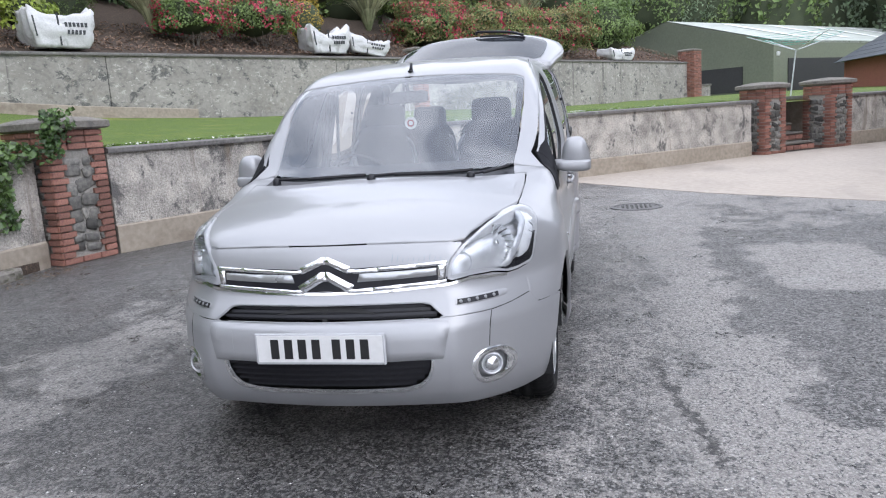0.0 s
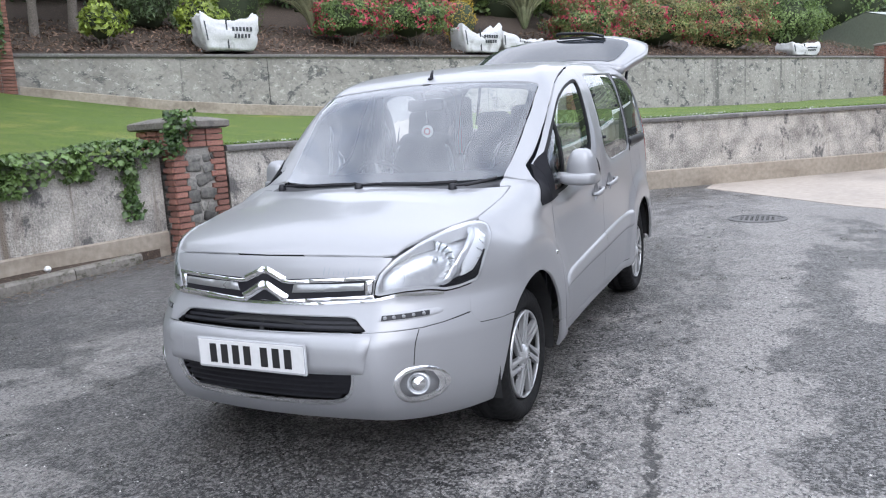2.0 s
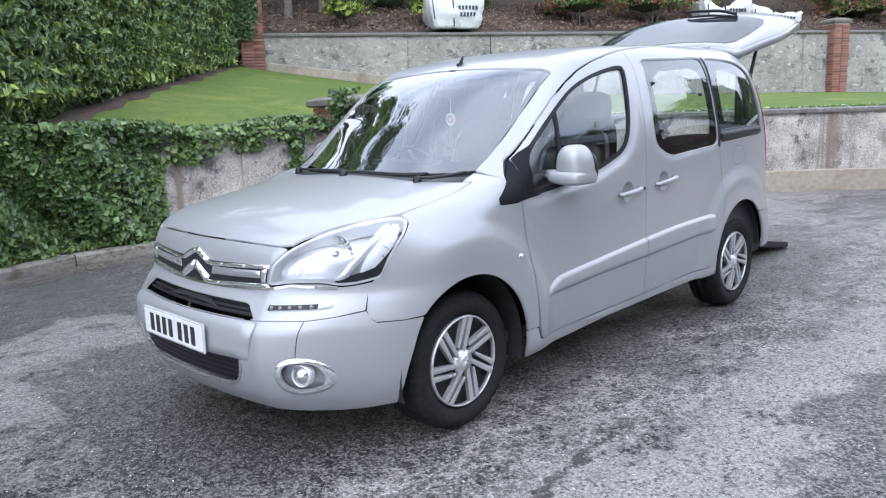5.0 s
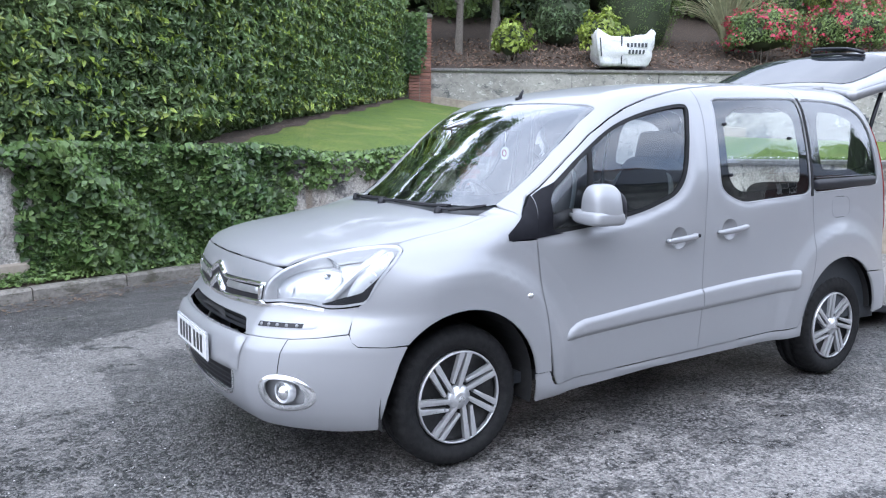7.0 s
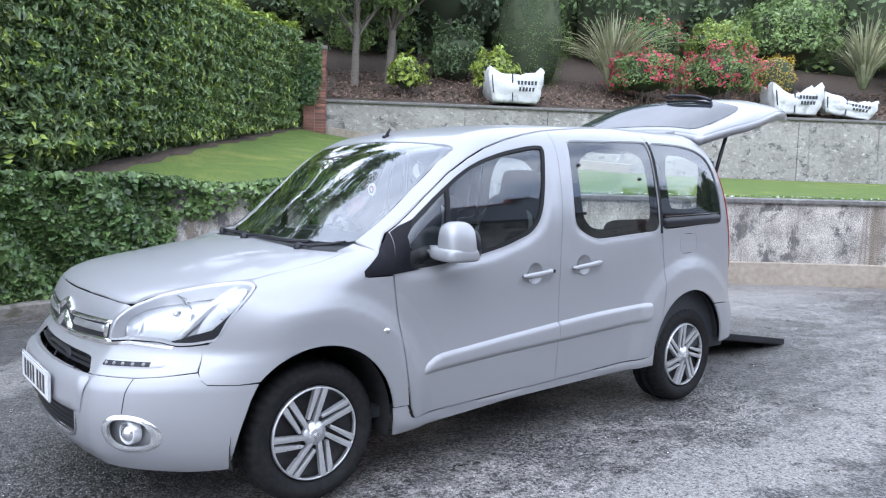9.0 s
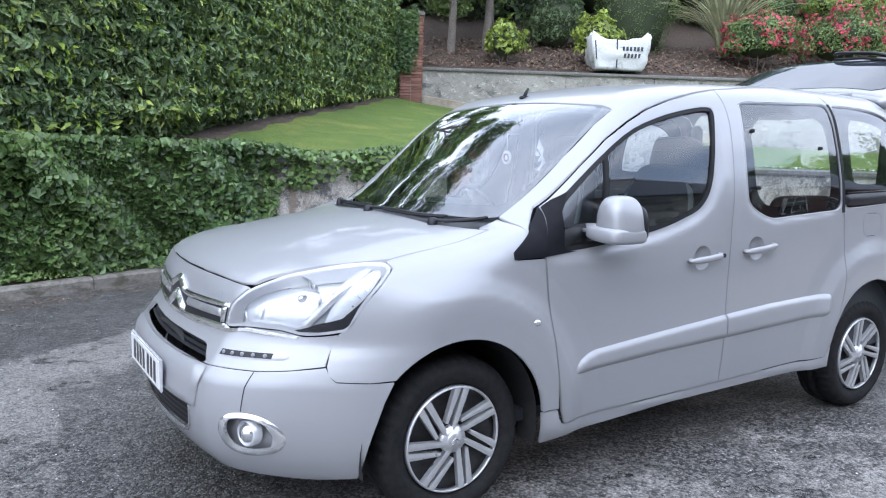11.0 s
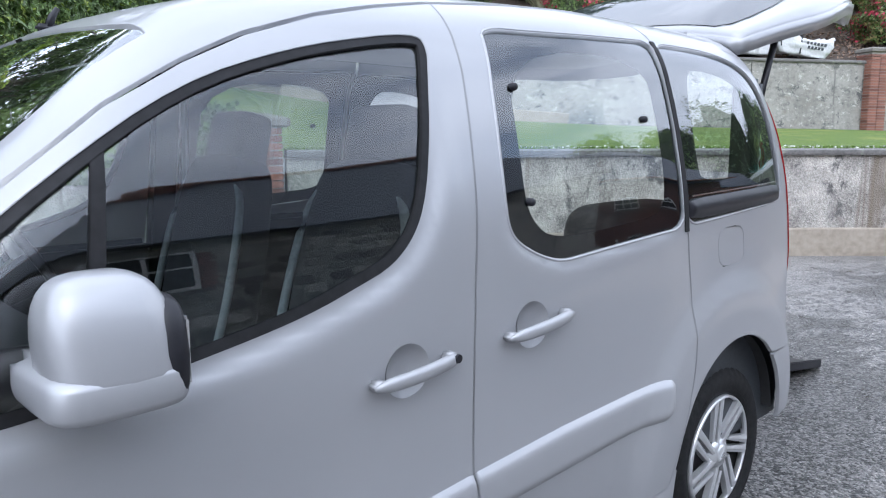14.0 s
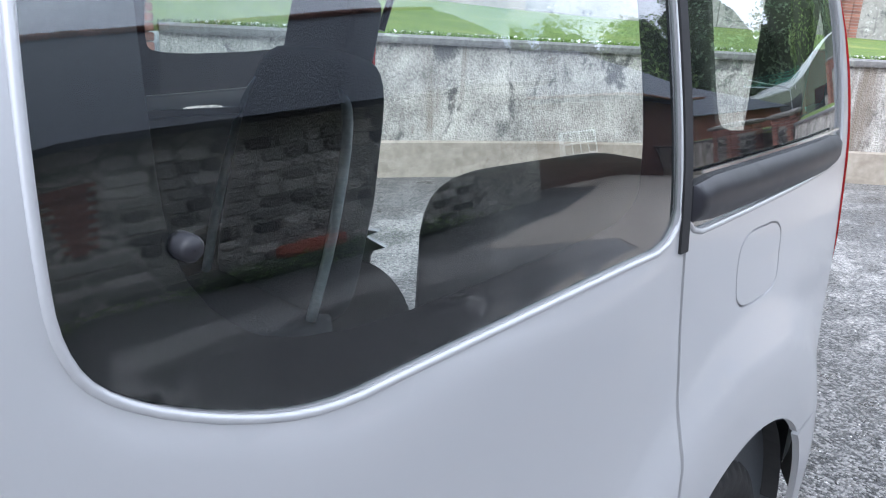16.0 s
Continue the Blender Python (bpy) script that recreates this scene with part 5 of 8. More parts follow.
panel("upper_bumper", "polar", both(ub_loop), PAINT, car, [both(ugr3)], h=0.03)
LB1 = pts3("front", [(0, 0.607), (0.3, 0.609), (0.534, 0.6155), (0.658, 0.6135), (0.72, 0.6205)])
LB2 = pts3("side", [(-0.5245, 0.635), (-0.5175, 0.606), (-0.50, 0.588), (-0.40, 0.584)])
LB3 = pts3("side", [(-0.320, 0.586), (-0.352, 0.52), (-0.370, 0.465), (-0.384, 0.42), (-0.396, 0.375), (-0.406, 0.32), (-0.412, 0.26), (-0.416, 0.235)])
LB4 = pts3("front", [(0.745, 0.226), (0.72, 0.226), (0.62, 0.234), (0.5, 0.246), (0.3, 0.247), (0, 0.245)])
LGR = [(0, 0.458), (0.30, 0.458), (0.430, 0.458), (0.425, 0.42), (0.408, 0.38), (0.375, 0.35), (0.32, 0.334), (0.2, 0.328), (0, 0.326)]
lgr3 = flat("polar", pts3("front", LGR))
FOG = rounded([(0.572, 0.415), (0.60, 0.465), (0.65, 0.475), (0.70, 0.458), (0.735, 0.41), (0.73, 0.36), (0.69, 0.325), (0.625, 0.315), (0.585, 0.345)], 2)
fog3 = flat("polar", pts3("front", FOG))
lb_loop = np.concatenate([flat("polar", x) for x in (LB1, LB2, LB3, LB4)])
panel("lower_bumper", "polar", both(lb_loop), PAINT, car, [both(lgr3), fog3, fog3[::-1] * [-1, 1]], h=0.03)
BAR = [(0, 0.608), (0.30, 0.609), (0.502, 0.608), (0.50, 0.58), (0.488, 0.52), (0.476, 0.462), (0.3, 0.458), (0, 0.457)]
bar3 = flat("polar", pts3("front", BAR))
panel("plate_bar", "polar", both(bar3), PAINT, car, h=0.02, level=0.003, thick=0.03, dome=0.014)


# inner shell that shows as dark joints, open at the windows
def inner_shell():
    ys, ang = np.arange(-0.95, 3.3, 0.05), np.linspace(radians(-38), radians(90), 40)
    q = np.array([(y, a * 0.8) for y in ys for a in ang])
    p = pts3("radial0.7", q, -0.02)
    k = len(ang)
    ok = ~np.isnan(p).any(1)
    p[~ok] = 0
    sl = p[:, 1:]
    openings = [shrunk(w, -0.03) for w in (FDWIN, SWIN, QWIN)]
    cut = np.zeros(len(p), bool)
    for w in openings:
        cut |= inside(sl, w) & (p[:, 0] > 0.5)
    for a in (ARCH_F, ARCH_R):
        cut |= np.hypot(sl[:, 0] - a["c"][0], sl[:, 1] - a["c"][1]) < a["r"] + 0.012
    for w in CUPS:
        cut |= inside(sl, shrunk(np.array(w), -0.012)) & (p[:, 0] > 0.5)
    cut |= inside(flat("polar", p), shrunk(flat("polar", HL), 0.004)) & (p[:, 1] < -0.2)
    cut |= (p[:, 1] > 2.98) & (p[:, 0] < 0.66) & (p[:, 2] < 1.74)
    cut |= (p[:, 2] > 0.99) & (p[:, 1] > 0.22) & (p[:, 2] < 1.70)
    wsl = np.array(ws_loop)
    cut |= inside(p[:, [0, 2]], shrunk(wsl, -0.03)) & (p[:, 1] > 0.08) & (p[:, 1] < 1.0)
    cut |= (p[:, 2] < 0.52) & (p[:, 1] < 0) & (p[:, 0] < 0.76)
    cut |= (p[:, 2] < 0.335) & (p[:, 1] > 0.34)
    faces = []
    for i in range(len(ys) - 1):
        for j in range(k - 1):
            f = (i * k + j, (i + 1) * k + j, (i + 1) * k + j + 1, i * k + j + 1)
            if all(ok[x] for x in f) and not any(cut[x] for x in f):
                faces.append(f)
    raw("inner_shell", np.concatenate([p, p * [-1, 1, 1]]), faces + [tuple(len(p) + x for x in f[::-1]) for f in faces], SHADOWBLACK, car, True)


inner_shell()


# ---- car: details ----
def polar_front(pts):
    return flat("polar", pts3("front", pts))


def ribbon(pts, width, closed=False):
    """A band of that width along a flat polyline, as a loop."""
    p = np.asarray(pts, float)
    t = np.gradient(p, axis=0)
    t /= np.linalg.norm(t, axis=1)[:, None] + 1e-9
    nn = np.stack([-t[:, 1], t[:, 0]], 1)
    return np.concatenate([p + nn * width / 2, (p - nn * width / 2)[::-1]])


def zed(pts, step=0.01):
    out = []
    for a, b in zip(pts, pts[1:]):
        k = max(1, int(np.hypot(b[0] - a[0], b[1] - a[1]) / step))
        out += [(a[0] + (b[0] - a[0]) * i / k, a[1] + (b[1] - a[1]) * i / k) for i in range(k)]
    return out + [pts[-1]]


# air intakes: backing and slats
panel("grille_back", "polar", both(polar_front([(0, 0.70), (0.46, 0.69), (0.52, 0.615), (0, 0.605)])), SHADOWBLACK, car, level=-0.06, thick=0, h=0.05)
panel("grille_back", "polar", both(polar_front([(0, 0.475), (0.48, 0.475), (0.48, 0.33), (0.38, 0.315), (0, 0.31)])), SHADOWBLACK, car, level=-0.06, thick=0, h=0.05)
for z, w in ((0.660, 0.41), (0.644, 0.43), (0.628, 0.455)):
    panel("grille_slat", "polar", both(polar_front(zed([(0, z + 0.005), (w, z + 0.005)], 0.05) + zed([(w, z - 0.005), (0, z - 0.005)], 0.05))), TRIMBLACK, car, level=-0.022, thick=0.03, h=0.05)
for z, w in ((0.445, 0.425), (0.423, 0.42), (0.400, 0.412), (0.377, 0.395), (0.353, 0.36)):
    panel("grille_slat", "polar", both(polar_front(zed([(0, z + 0.004), (w, z + 0.004)], 0.05) + zed([(w, z - 0.004), (0, z - 0.004)], 0.05))), TRIMBLACK, car, level=-0.012, thick=0.04, h=0.05)
lip = zed([(0.434, 0.458), (0.429, 0.42), (0.412, 0.378), (0.377, 0.347), (0.32, 0.331), (0.2, 0.325), (-0.2, 0.325), (-0.32, 0.331), (-0.377, 0.347), (-0.412, 0.378), (-0.429, 0.42), (-0.434, 0.458)], 0.02)
panel("intake_trim", "polar", polar_front(ribbon(lip, 0.010)), CHROME, car, level=0.004, thick=0.012, h=0.02, label="thin bright trim round the lower intake", dome=0.003)

# upper grille: black ground, grey inserts, two chevron bars
panel("grille_ground", "polar", both(polar_front([(0, 0.852), (0.095, 0.808), (0.30, 0.815), (0.485, 0.821), (0.476, 0.738), (0.25, 0.725), (0.10, 0.714), (0, 0.722)])), TRIMBLACK, car, level=0.003, thick=0.004, h=0.02)
top_bar = zed([(-0.487, 0.816), (-0.30, 0.806), (-0.13, 0.797), (-0.092, 0.801), (-0.012, 0.843), (0.012, 0.843), (0.092, 0.801), (0.13, 0.797), (0.30, 0.806), (0.487, 0.816)], 0.012)
low_bar = zed([(-0.482, 0.742), (-0.30, 0.732), (-0.13, 0.720), (-0.098, 0.722), (-0.014, 0.772), (0.014, 0.772), (0.098, 0.722), (0.13, 0.720), (0.30, 0.732), (0.482, 0.742)], 0.012)
panel("chevron_bar", "polar", polar_front(ribbon(top_bar, 0.015)), CHROME, car, level=0.006, thick=0.02, h=0.008, dome=0.010, label="upper chrome chevron bar")
panel("chevron_bar", "polar", polar_front(ribbon(low_bar, 0.015)), CHROME, car, level=0.006, thick=0.02, h=0.008, dome=0.010, label="lower chrome chevron bar")
for s in (1, -1):
    ch = polar_front(ribbon(zed([(0.108, 0.727), (0.012, 0.780), (0.0, 0.780)], 0.012), 0.038))
    panel("chevron", "polar", ch * [s, 1], CHROME, car, level=0.006, thick=0.02, h=0.012, dome=0.014)
    ch = polar_front(ribbon(zed([(0.10, 0.804), (0.012, 0.842), (0.0, 0.842)], 0.012), 0.028))
    panel("chevron", "polar", ch * [s, 1], CHROME, car, level=0.006, thick=0.02, h=0.012, dome=0.012)
    ins = polar_front([(0.142, 0.788), (0.30, 0.792), (0.445, 0.797), (0.445, 0.768), (0.30, 0.761), (0.132, 0.755)])
    panel("grille_insert", "polar", ins * [s, 1], GREYBAR, car, level=0.005, thick=0.006, h=0.015, dome=0.012)
    cap = polar_front([(0.450, 0.806), (0.482, 0.809), (0.474, 0.752), (0.450, 0.750)])
    panel("grille_end", "polar", cap * [s, 1], CHROME, car, level=0.006, thick=0.01, h=0.01, dome=0.008)

# headlamps
hl_flat = rounded(flat("polar", HL), 1, 0.35)
for s in (1, -1):
    lamp = panel("headlamp", "polar", hl_flat * [s, 1], LAMPGREY, car, level=-0.055, thick=0, h=0.02, label="large clear headlamp")
    panel("lamp_rim", "polar", hl_flat * [s, 1], LAMPRIM, lamp, [shrunk(hl_flat, 0.009) * [s, 1]], level=-0.001, thick=0.055, h=0.015)
    cover = panel("cover", "polar", hl_flat * [s, 1], CLEAR, lamp, level=0.001, thick=0, h=0.025, label="clear lens cover")
    cover.visible_shadow = False
    # main reflector bowl, facing forward and out
    c = Vector((0.652 * s, -0.55, 0.852))
    ax = Vector((0.42 * s, -0.90, 0.06)).normalized()
    bm = lathe([(0.012, -0.066), (0.042, -0.056), (0.066, -0.034), (0.077, -0.008)], "z", (0, 0, 0), 36)
    bmesh.ops.transform(bm, matrix=Matrix.Translation(c + ax * 0.02) @ ax.to_track_quat("Z", "Y").to_matrix().to_4x4(), verts=bm.verts)
    part("reflector", bm, REFLECTOR, lamp, "mirror-bright reflector bowl", True)
    bm = lathe([(0.0005, 0.012), (0.011, 0.008), (0.013, -0.004), (0.013, -0.06)], "z", (0, 0, 0), 16)
    bmesh.ops.transform(bm, matrix=Matrix.Translation(c + ax * 0.012) @ ax.to_track_quat("Z", "Y").to_matrix().to_4x4(), verts=bm.verts)
    part("bulb_cap", bm, CHROME, lamp, smooth=True)
    band = flat("polar", np.array([(0.722, -0.325, 0.967), (0.712, -0.40, 0.90), (0.700, -0.49, 0.82), (0.693, -0.575, 0.752)]))
    panel("divider", "polar", ribbon(band, 0.026) * [s, 1], LAMPGREY, lamp, level=-0.012, thick=0.03, h=0.012, dome=0.006, label="slanting chrome divider")
    for k in range(16):
        a = 2 * math.pi * k / 16
        rad = Vector((math.cos(a), math.sin(a), 0))
        rib = tube([rad * 0.024 + Vector((0, 0, -0.060)), rad * 0.064 + Vector((0, 0, -0.034)), rad * 0.076 + Vector((0, 0, -0.010))], 0.0028, 4)
        bmesh.ops.transform(rib, matrix=Matrix.Translation(c + ax * 0.02) @ ax.to_track_quat("Z", "Y").to_matrix().to_4x4(), verts=rib.verts)
        part("facet_rib", rib, GREYBAR, lamp)
    # small side reflector and indicator strip
    c2 = Vector((0.535 * s, -0.70, 0.80))
    bm = lathe([(0.006, -0.05), (0.03, -0.042), (0.042, -0.024), (0.046, -0.012)], "z", (0, 0, 0), 28)
    bmesh.ops.transform(bm, matrix=Matrix.Translation(c2 + ax * 0.0) @ ax.to_track_quat("Z", "Y").to_matrix().to_4x4(), verts=bm.verts)
    part("reflector", bm, REFLECTOR, lamp, "small bright reflector bowl", True)
    ind = flat("polar", np.array([(0.742, -0.31, 0.962), (0.782, -0.32, 0.925), (0.778, -0.45, 0.79), (0.742, -0.52, 0.765), (0.725, -0.46, 0.84), (0.725, -0.38, 0.92)]))
    panel("indicator", "polar", rounded(ind, 1, 0.4) * [s, 1], PALELAMP, lamp, level=-0.018, thick=0.03, h=0.015, dome=0.008, label="ribbed clear indicator strip")
    for k in range(6):
        a = np.array((0.747, -0.325, 0.945)) * (1 - k / 5) + np.array((0.752, -0.49, 0.785)) * (k / 5)
        b = np.array((0.778, -0.335, 0.92)) * (1 - k / 5) + np.array((0.772, -0.46, 0.785)) * (k / 5)
        panel("indicator_rib", "polar", ribbon([flat("polar", a[None])[0], flat("polar", b[None])[0]], 0.004) * [s, 1], CHROME, lamp, level=-0.008, thick=0.006, h=0.02)
    blk = flat("polar", np.array([(0.797, -0.335, 0.895), (0.806, -0.40, 0.845), (0.797, -0.445, 0.765), (0.75, -0.52, 0.748), (0.68, -0.61, 0.746), (0.73, -0.535, 0.772), (0.772, -0.455, 0.798), (0.790, -0.37, 0.872)]))
    panel("lamp_mask", "polar", blk * [s, 1], TRIMBLACK, lamp, level=-0.006, thick=0.02, h=0.02, label="black corner of the lamp")
    # daytime light slot in the bumper
    slot = rounded(polar_front([(0.518, 0.680), (0.680, 0.680), (0.720, 0.666), (0.69, 0.651), (0.518, 0.650)]), 1, 0.4)
    panel("light_frame", "polar", slot * [s, 1], PAINT, car, level=0.001, thick=0.01, h=0.012, dome=0.003)
    drl = panel("daytime_light", "polar", polar_front([(0.525, 0.6745), (0.668, 0.6745), (0.671, 0.6575), (0.526, 0.657)]) * [s, 1], TRIMBLACK, car, level=0.0065, thick=0.006, h=0.012, label="dark strip with five small lamps")
    for k in range(5):
        p = pts3("front", [(0.541 + 0.029 * k, 0.666)], 0.008)[0] * [s, 1, 1]
        nn = slope(np.array([p]))[0]
        bm = lathe([(0.0005, 0.004), (0.005, 0.003), (0.0075, 0.0)], "z", (0, 0, 0), 12)
        bmesh.ops.transform(bm, matrix=Matrix.Translation(p) @ Vector(nn).to_track_quat("Z", "Y").to_matrix().to_4x4(), verts=bm.verts)
        part("diode", bm, DIODE, drl, smooth=True)
    # fog lamp: bright eye-shaped bezel, cup, lens
    fog = panel("fog_lamp", "polar", fog3 * [s, 1], PAINT, car, level=-0.05, thick=0, h=0.02, label="round fog lamp in a chrome bezel")
    panel("cup", "polar", fog3 * [s, 1], PAINT, fog, [shrunk(fog3, 0.004) * [s, 1]], level=-0.002, thick=0.05, h=0.015)
    panel("bezel", "polar", shrunk(fog3, -0.001) * [s, 1], CHROME, fog, [shrunk(fog3, 0.016) * [s, 1]], level=0.001, thick=0.02, h=0.008, dome=0.006, label="chrome ring")
    w = rounded(polar_front([(0.685, 0.455), (0.735, 0.41), (0.728, 0.36), (0.69, 0.335), (0.708, 0.39)]), 1, 0.4)
    panel("bezel_tail", "polar", w * [s, 1], CHROME, fog, level=-0.004, thick=0.02, h=0.012, dome=0.006)
    c = Vector(pts3("front", [(0.642, 0.398)], -0.012)[0] * [s, 1, 1])
    ax = Vector((0.35 * s, -0.93, 0.02)).normalized()
    bm = lathe([(0.0005, 0.020), (0.02, 0.016), (0.034, 0.004), (0.038, -0.004)], "z", (0, 0, 0), 28)
    bmesh.ops.transform(bm, matrix=Matrix.Translation(c) @ ax.to_track_quat("Z", "Y").to_matrix().to_4x4(), verts=bm.verts)
    part("lens", bm, REFLECTOR, fog, "bright glass lens", True)
    bm = lathe([(0.038, -0.03), (0.038, 0.004), (0.041, 0.008), (0.046, 0.004), (0.046, -0.03)], "z", (0, 0, 0), 28)
    bmesh.ops.transform(bm, matrix=Matrix.Translation(c) @ ax.to_track_quat("Z", "Y").to_matrix().to_4x4(), verts=bm.verts)
    part("lens_ring", bm, LAMPGREY, fog, smooth=True)
    vs = zed([(0.650, 0.612), (0.645, 0.56), (0.640, 0.478)], 0.02)
    panel("bumper_seam", "polar", polar_front(ribbon(vs, 0.0024)) * [s, 1], SHADOWBLACK, car, level=0.0006, thick=0.002, h=0.02)
    blank = rounded(polar_front([(0.378, 0.588), (0.455, 0.586), (0.452, 0.545), (0.40, 0.545), (0.40, 0.50), (0.372, 0.50)]), 1, 0.2)
    if s == -1:
        panel("tow_eye_cover", "polar", blank * [s, 1], PAINT, car, level=0.0185, thick=0.003, h=0.02)
for x in (-0.36, 0.0, 0.36):
    panel("bumper_slot", "polar", rounded(polar_front([(x - 0.06, 0.288), (x + 0.06, 0.288), (x + 0.055, 0.262), (x - 0.055, 0.262)]), 1, 0.3), PAINT, car, level=-0.001, thick=0.004, h=0.02, dome=-0.006)
under = zed([(-0.70, 0.728), (-0.575, 0.744), (-0.478, 0.728), (-0.25, 0.715), (0, 0.711), (0.25, 0.715), (0.478, 0.728), (0.575, 0.744), (0.70, 0.728)], 0.02)
panel("lamp_trim", "polar", polar_front(ribbon(under, 0.010)), CHROME, car, level=0.004, thick=0.012, h=0.01, dome=0.003, label="thin bright trim under lamps and grille")

# number plate with its characters as plain bars
PY = float(pts3("front", [(0, 0.5215)], 0.021)[0][1])
bm = box_bm((0, PY, 0.5215), (0.520, 0.010, 0.113), bevel=0.003)
plate = part("number_plate", bm, PLATEWHITE, car, "white front number plate")
part("plate_border", box_bm((0, PY + 0.002, 0.5215), (0.534, 0.010, 0.127), bevel=0.004), LAMPGREY, plate)
x = -0.205
for i in range(7):
    part("plate_bar", box_bm((x + 0.021, PY - 0.005, 0.521), (0.034, 0.003, 0.079)), PLATEINK, plate)
    x += 0.057 if i != 3 else 0.083
# lettering on the nose as fine bars
x = 0.275
for i, hgt in enumerate((0.030, 0.026, 0.014, 0.013, 0.014, 0.013, 0.022, 0.024, 0.014, 0.014)):
    panel("letter_bar", "polar", polar_front([(x, 0.826 + hgt), (x + 0.0026, 0.826 + hgt), (x - 0.0014, 0.826), (x - 0.004, 0.826)]), SEATPALE, car, level=0.0008, thick=0.0006, h=0.01, label="fine grey decal lettering" if i == 0 else "")
    x += 0.021

# flank fittings
panel("rub_strip", "side", [(0.508, 0.513), (0.515, 0.535), (0.535, 0.556), (0.575, 0.579), (0.62, 0.592), (1.0, 0.628), (1.424, 0.664), (1.427, 0.554), (1.0, 0.536), (0.53, 0.504), (0.514, 0.506)], PAINT, car, level=0.001, thick=0.008, h=0.008, dome=0.013, roll=0.026, plain=1.4255, mirror=True)
panel("rub_strip", "side", [(1.433, 0.665), (1.75, 0.688), (2.20, 0.706), (2.232, 0.703), (2.243, 0.688), (2.238, 0.622), (2.225, 0.604), (2.195, 0.592), (1.80, 0.572), (1.435, 0.554)], PAINT, car, level=0.001, thick=0.008, h=0.008, dome=0.013, roll=0.026, plain=1.434, mirror=True)
panel("vent_strip", "side", rounded([(2.374, 1.214), (3.05, 1.234), (3.044, 1.172), (2.376, 1.153)], 1, 0.2), TRIMBLACK, car, level=0.003, thick=0.012, h=0.012, dome=0.010, roll=0.022, mirror=True, label="black vent strip under the quarter window")
panel("vent_line", "side", [(2.40, 1.226), (3.03, 1.244), (3.03, 1.240), (2.40, 1.222)], CHROME, car, level=0.004, thick=0.003, h=0.03, mirror=True)
panel("side_repeater", "side", rounded([(0.262, 0.74), (0.287, 0.757), (0.312, 0.74), (0.287, 0.724)], 3), CHROME, car, level=0.001, thick=0.004, h=0.006, dome=0.006, mirror=True, label="small oval side repeater")
panel("repeater_lens", "side", rounded([(0.276, 0.740), (0.287, 0.748), (0.298, 0.740), (0.287, 0.733)], 2), TRIMBLACK, car, level=0.0065, thick=0.003, h=0.004, mirror=True)
panel("window_divider", "side", [(0.700, 1.395), (0.722, 1.41), (0.668, 1.03), (0.643, 1.027)], RUBBER, car, level=-0.004, thick=0.02, h=0.03, mirror=True)


def door_handle(y0, z0, y1, z1, lock):
    for s in (1, -1):
        cy, cz = (y0 + y1) / 2 - 0.012, (z0 + z1) / 2
        disc = [(cy + 0.058 * math.cos(a), cz + 0.056 * math.sin(a)) for a in np.linspace(0, 2 * math.pi, 32)[:-1]]
        q, tri = fill(np.array(disc), [], 0.008)
        pos = pts3("side", q)
        r = np.hypot(q[:, 0] - cy, q[:, 1] - cz) / 0.058
        nrm = slope(pos)
        depth = -0.026 * np.clip(1 - r ** 3, 0, 1) + 0.001
        pos2 = pos + nrm * depth[:, None]
        fn = np.zeros_like(pos)
        f = np.cross(pos2[tri[:, 1]] - pos2[tri[:, 0]], pos2[tri[:, 2]] - pos2[tri[:, 0]])
        f *= np.sign((f * nrm[tri[:, 0]]).sum(1))[:, None]
        for i in range(3):
            np.add.at(fn, tri[:, i], f)
        fn /= np.linalg.norm(fn, axis=1)[:, None] + 1e-12
        cup = skin_mesh("handle_cup", pos2 + np.array([0.0015, 0, 0]), tri, fn, PAINT, car, 0, False, "", False)[0]
        if s == -1:
            cup.data.transform(Matrix.Diagonal((-1, 1, 1, 1)))
            cup.data.flip_normals()
        n = 14
        rings = []
        bm = bmesh.new()
        for i in range(n + 1):
            t = i / n
            y, z = y0 + (y1 - y0) * t, z0 + (z1 - z0) * t
            bow = 0.030 + 0.012 * math.sin(math.pi * t)
            half = 0.0155 * (1 - 0.25 * abs(2 * t - 1) ** 3)
            xs = pts3("side", [(y, z)])[0][0]
            end = min(1.0, 0.35 + 6 * min(t, 1 - t))
            ring = []
            for a in np.linspace(0, 2 * math.pi, 13)[:-1]:
                ring.append(bm.verts.new((s * (xs + bow - 0.006 + 0.011 * math.cos(a) * end), y - 0.1 * half * math.sin(a), z + half * end * math.sin(a))))
            rings.append(ring)
        for a, b in zip(rings, rings[1:]):
            for k in range(12):
                bm.faces.new((a[k], a[(k + 1) % 12], b[(k + 1) % 12], b[k]))
        bm.faces.new(rings[0])
        bm.faces.new(rings[-1])
        bmesh.ops.recalc_face_normals(bm, faces=bm.faces[:])
        handle = part("door_handle", bm, PAINT, car, "", True)
        for y, z in ((y0 + 0.018, z0 + 0.001), (y1 - 0.018, z1 - 0.001)):
            xs = pts3("side", [(y, z)])[0][0]
            part("handle_foot", box_bm((s * (xs + 0.012), y, z), (0.034, 0.03, 0.022), bevel=0.006), PAINT, handle, smooth=True)
        if lock and s == 1:
            xs = pts3("side", [(y1 - 0.016, z1)])[0][0]
            part("lock", lathe([(0.0005, 0.002), (0.009, 0.002), (0.0105, -0.002)], "x", (xs + 0.037, y1 - 0.016, z1), 16), TRIMBLACK, handle, "round key lock")


door_handle(1.142, 0.927, 1.370, 0.947, True)
door_handle(1.530, 0.951, 1.764, 0.976, False)


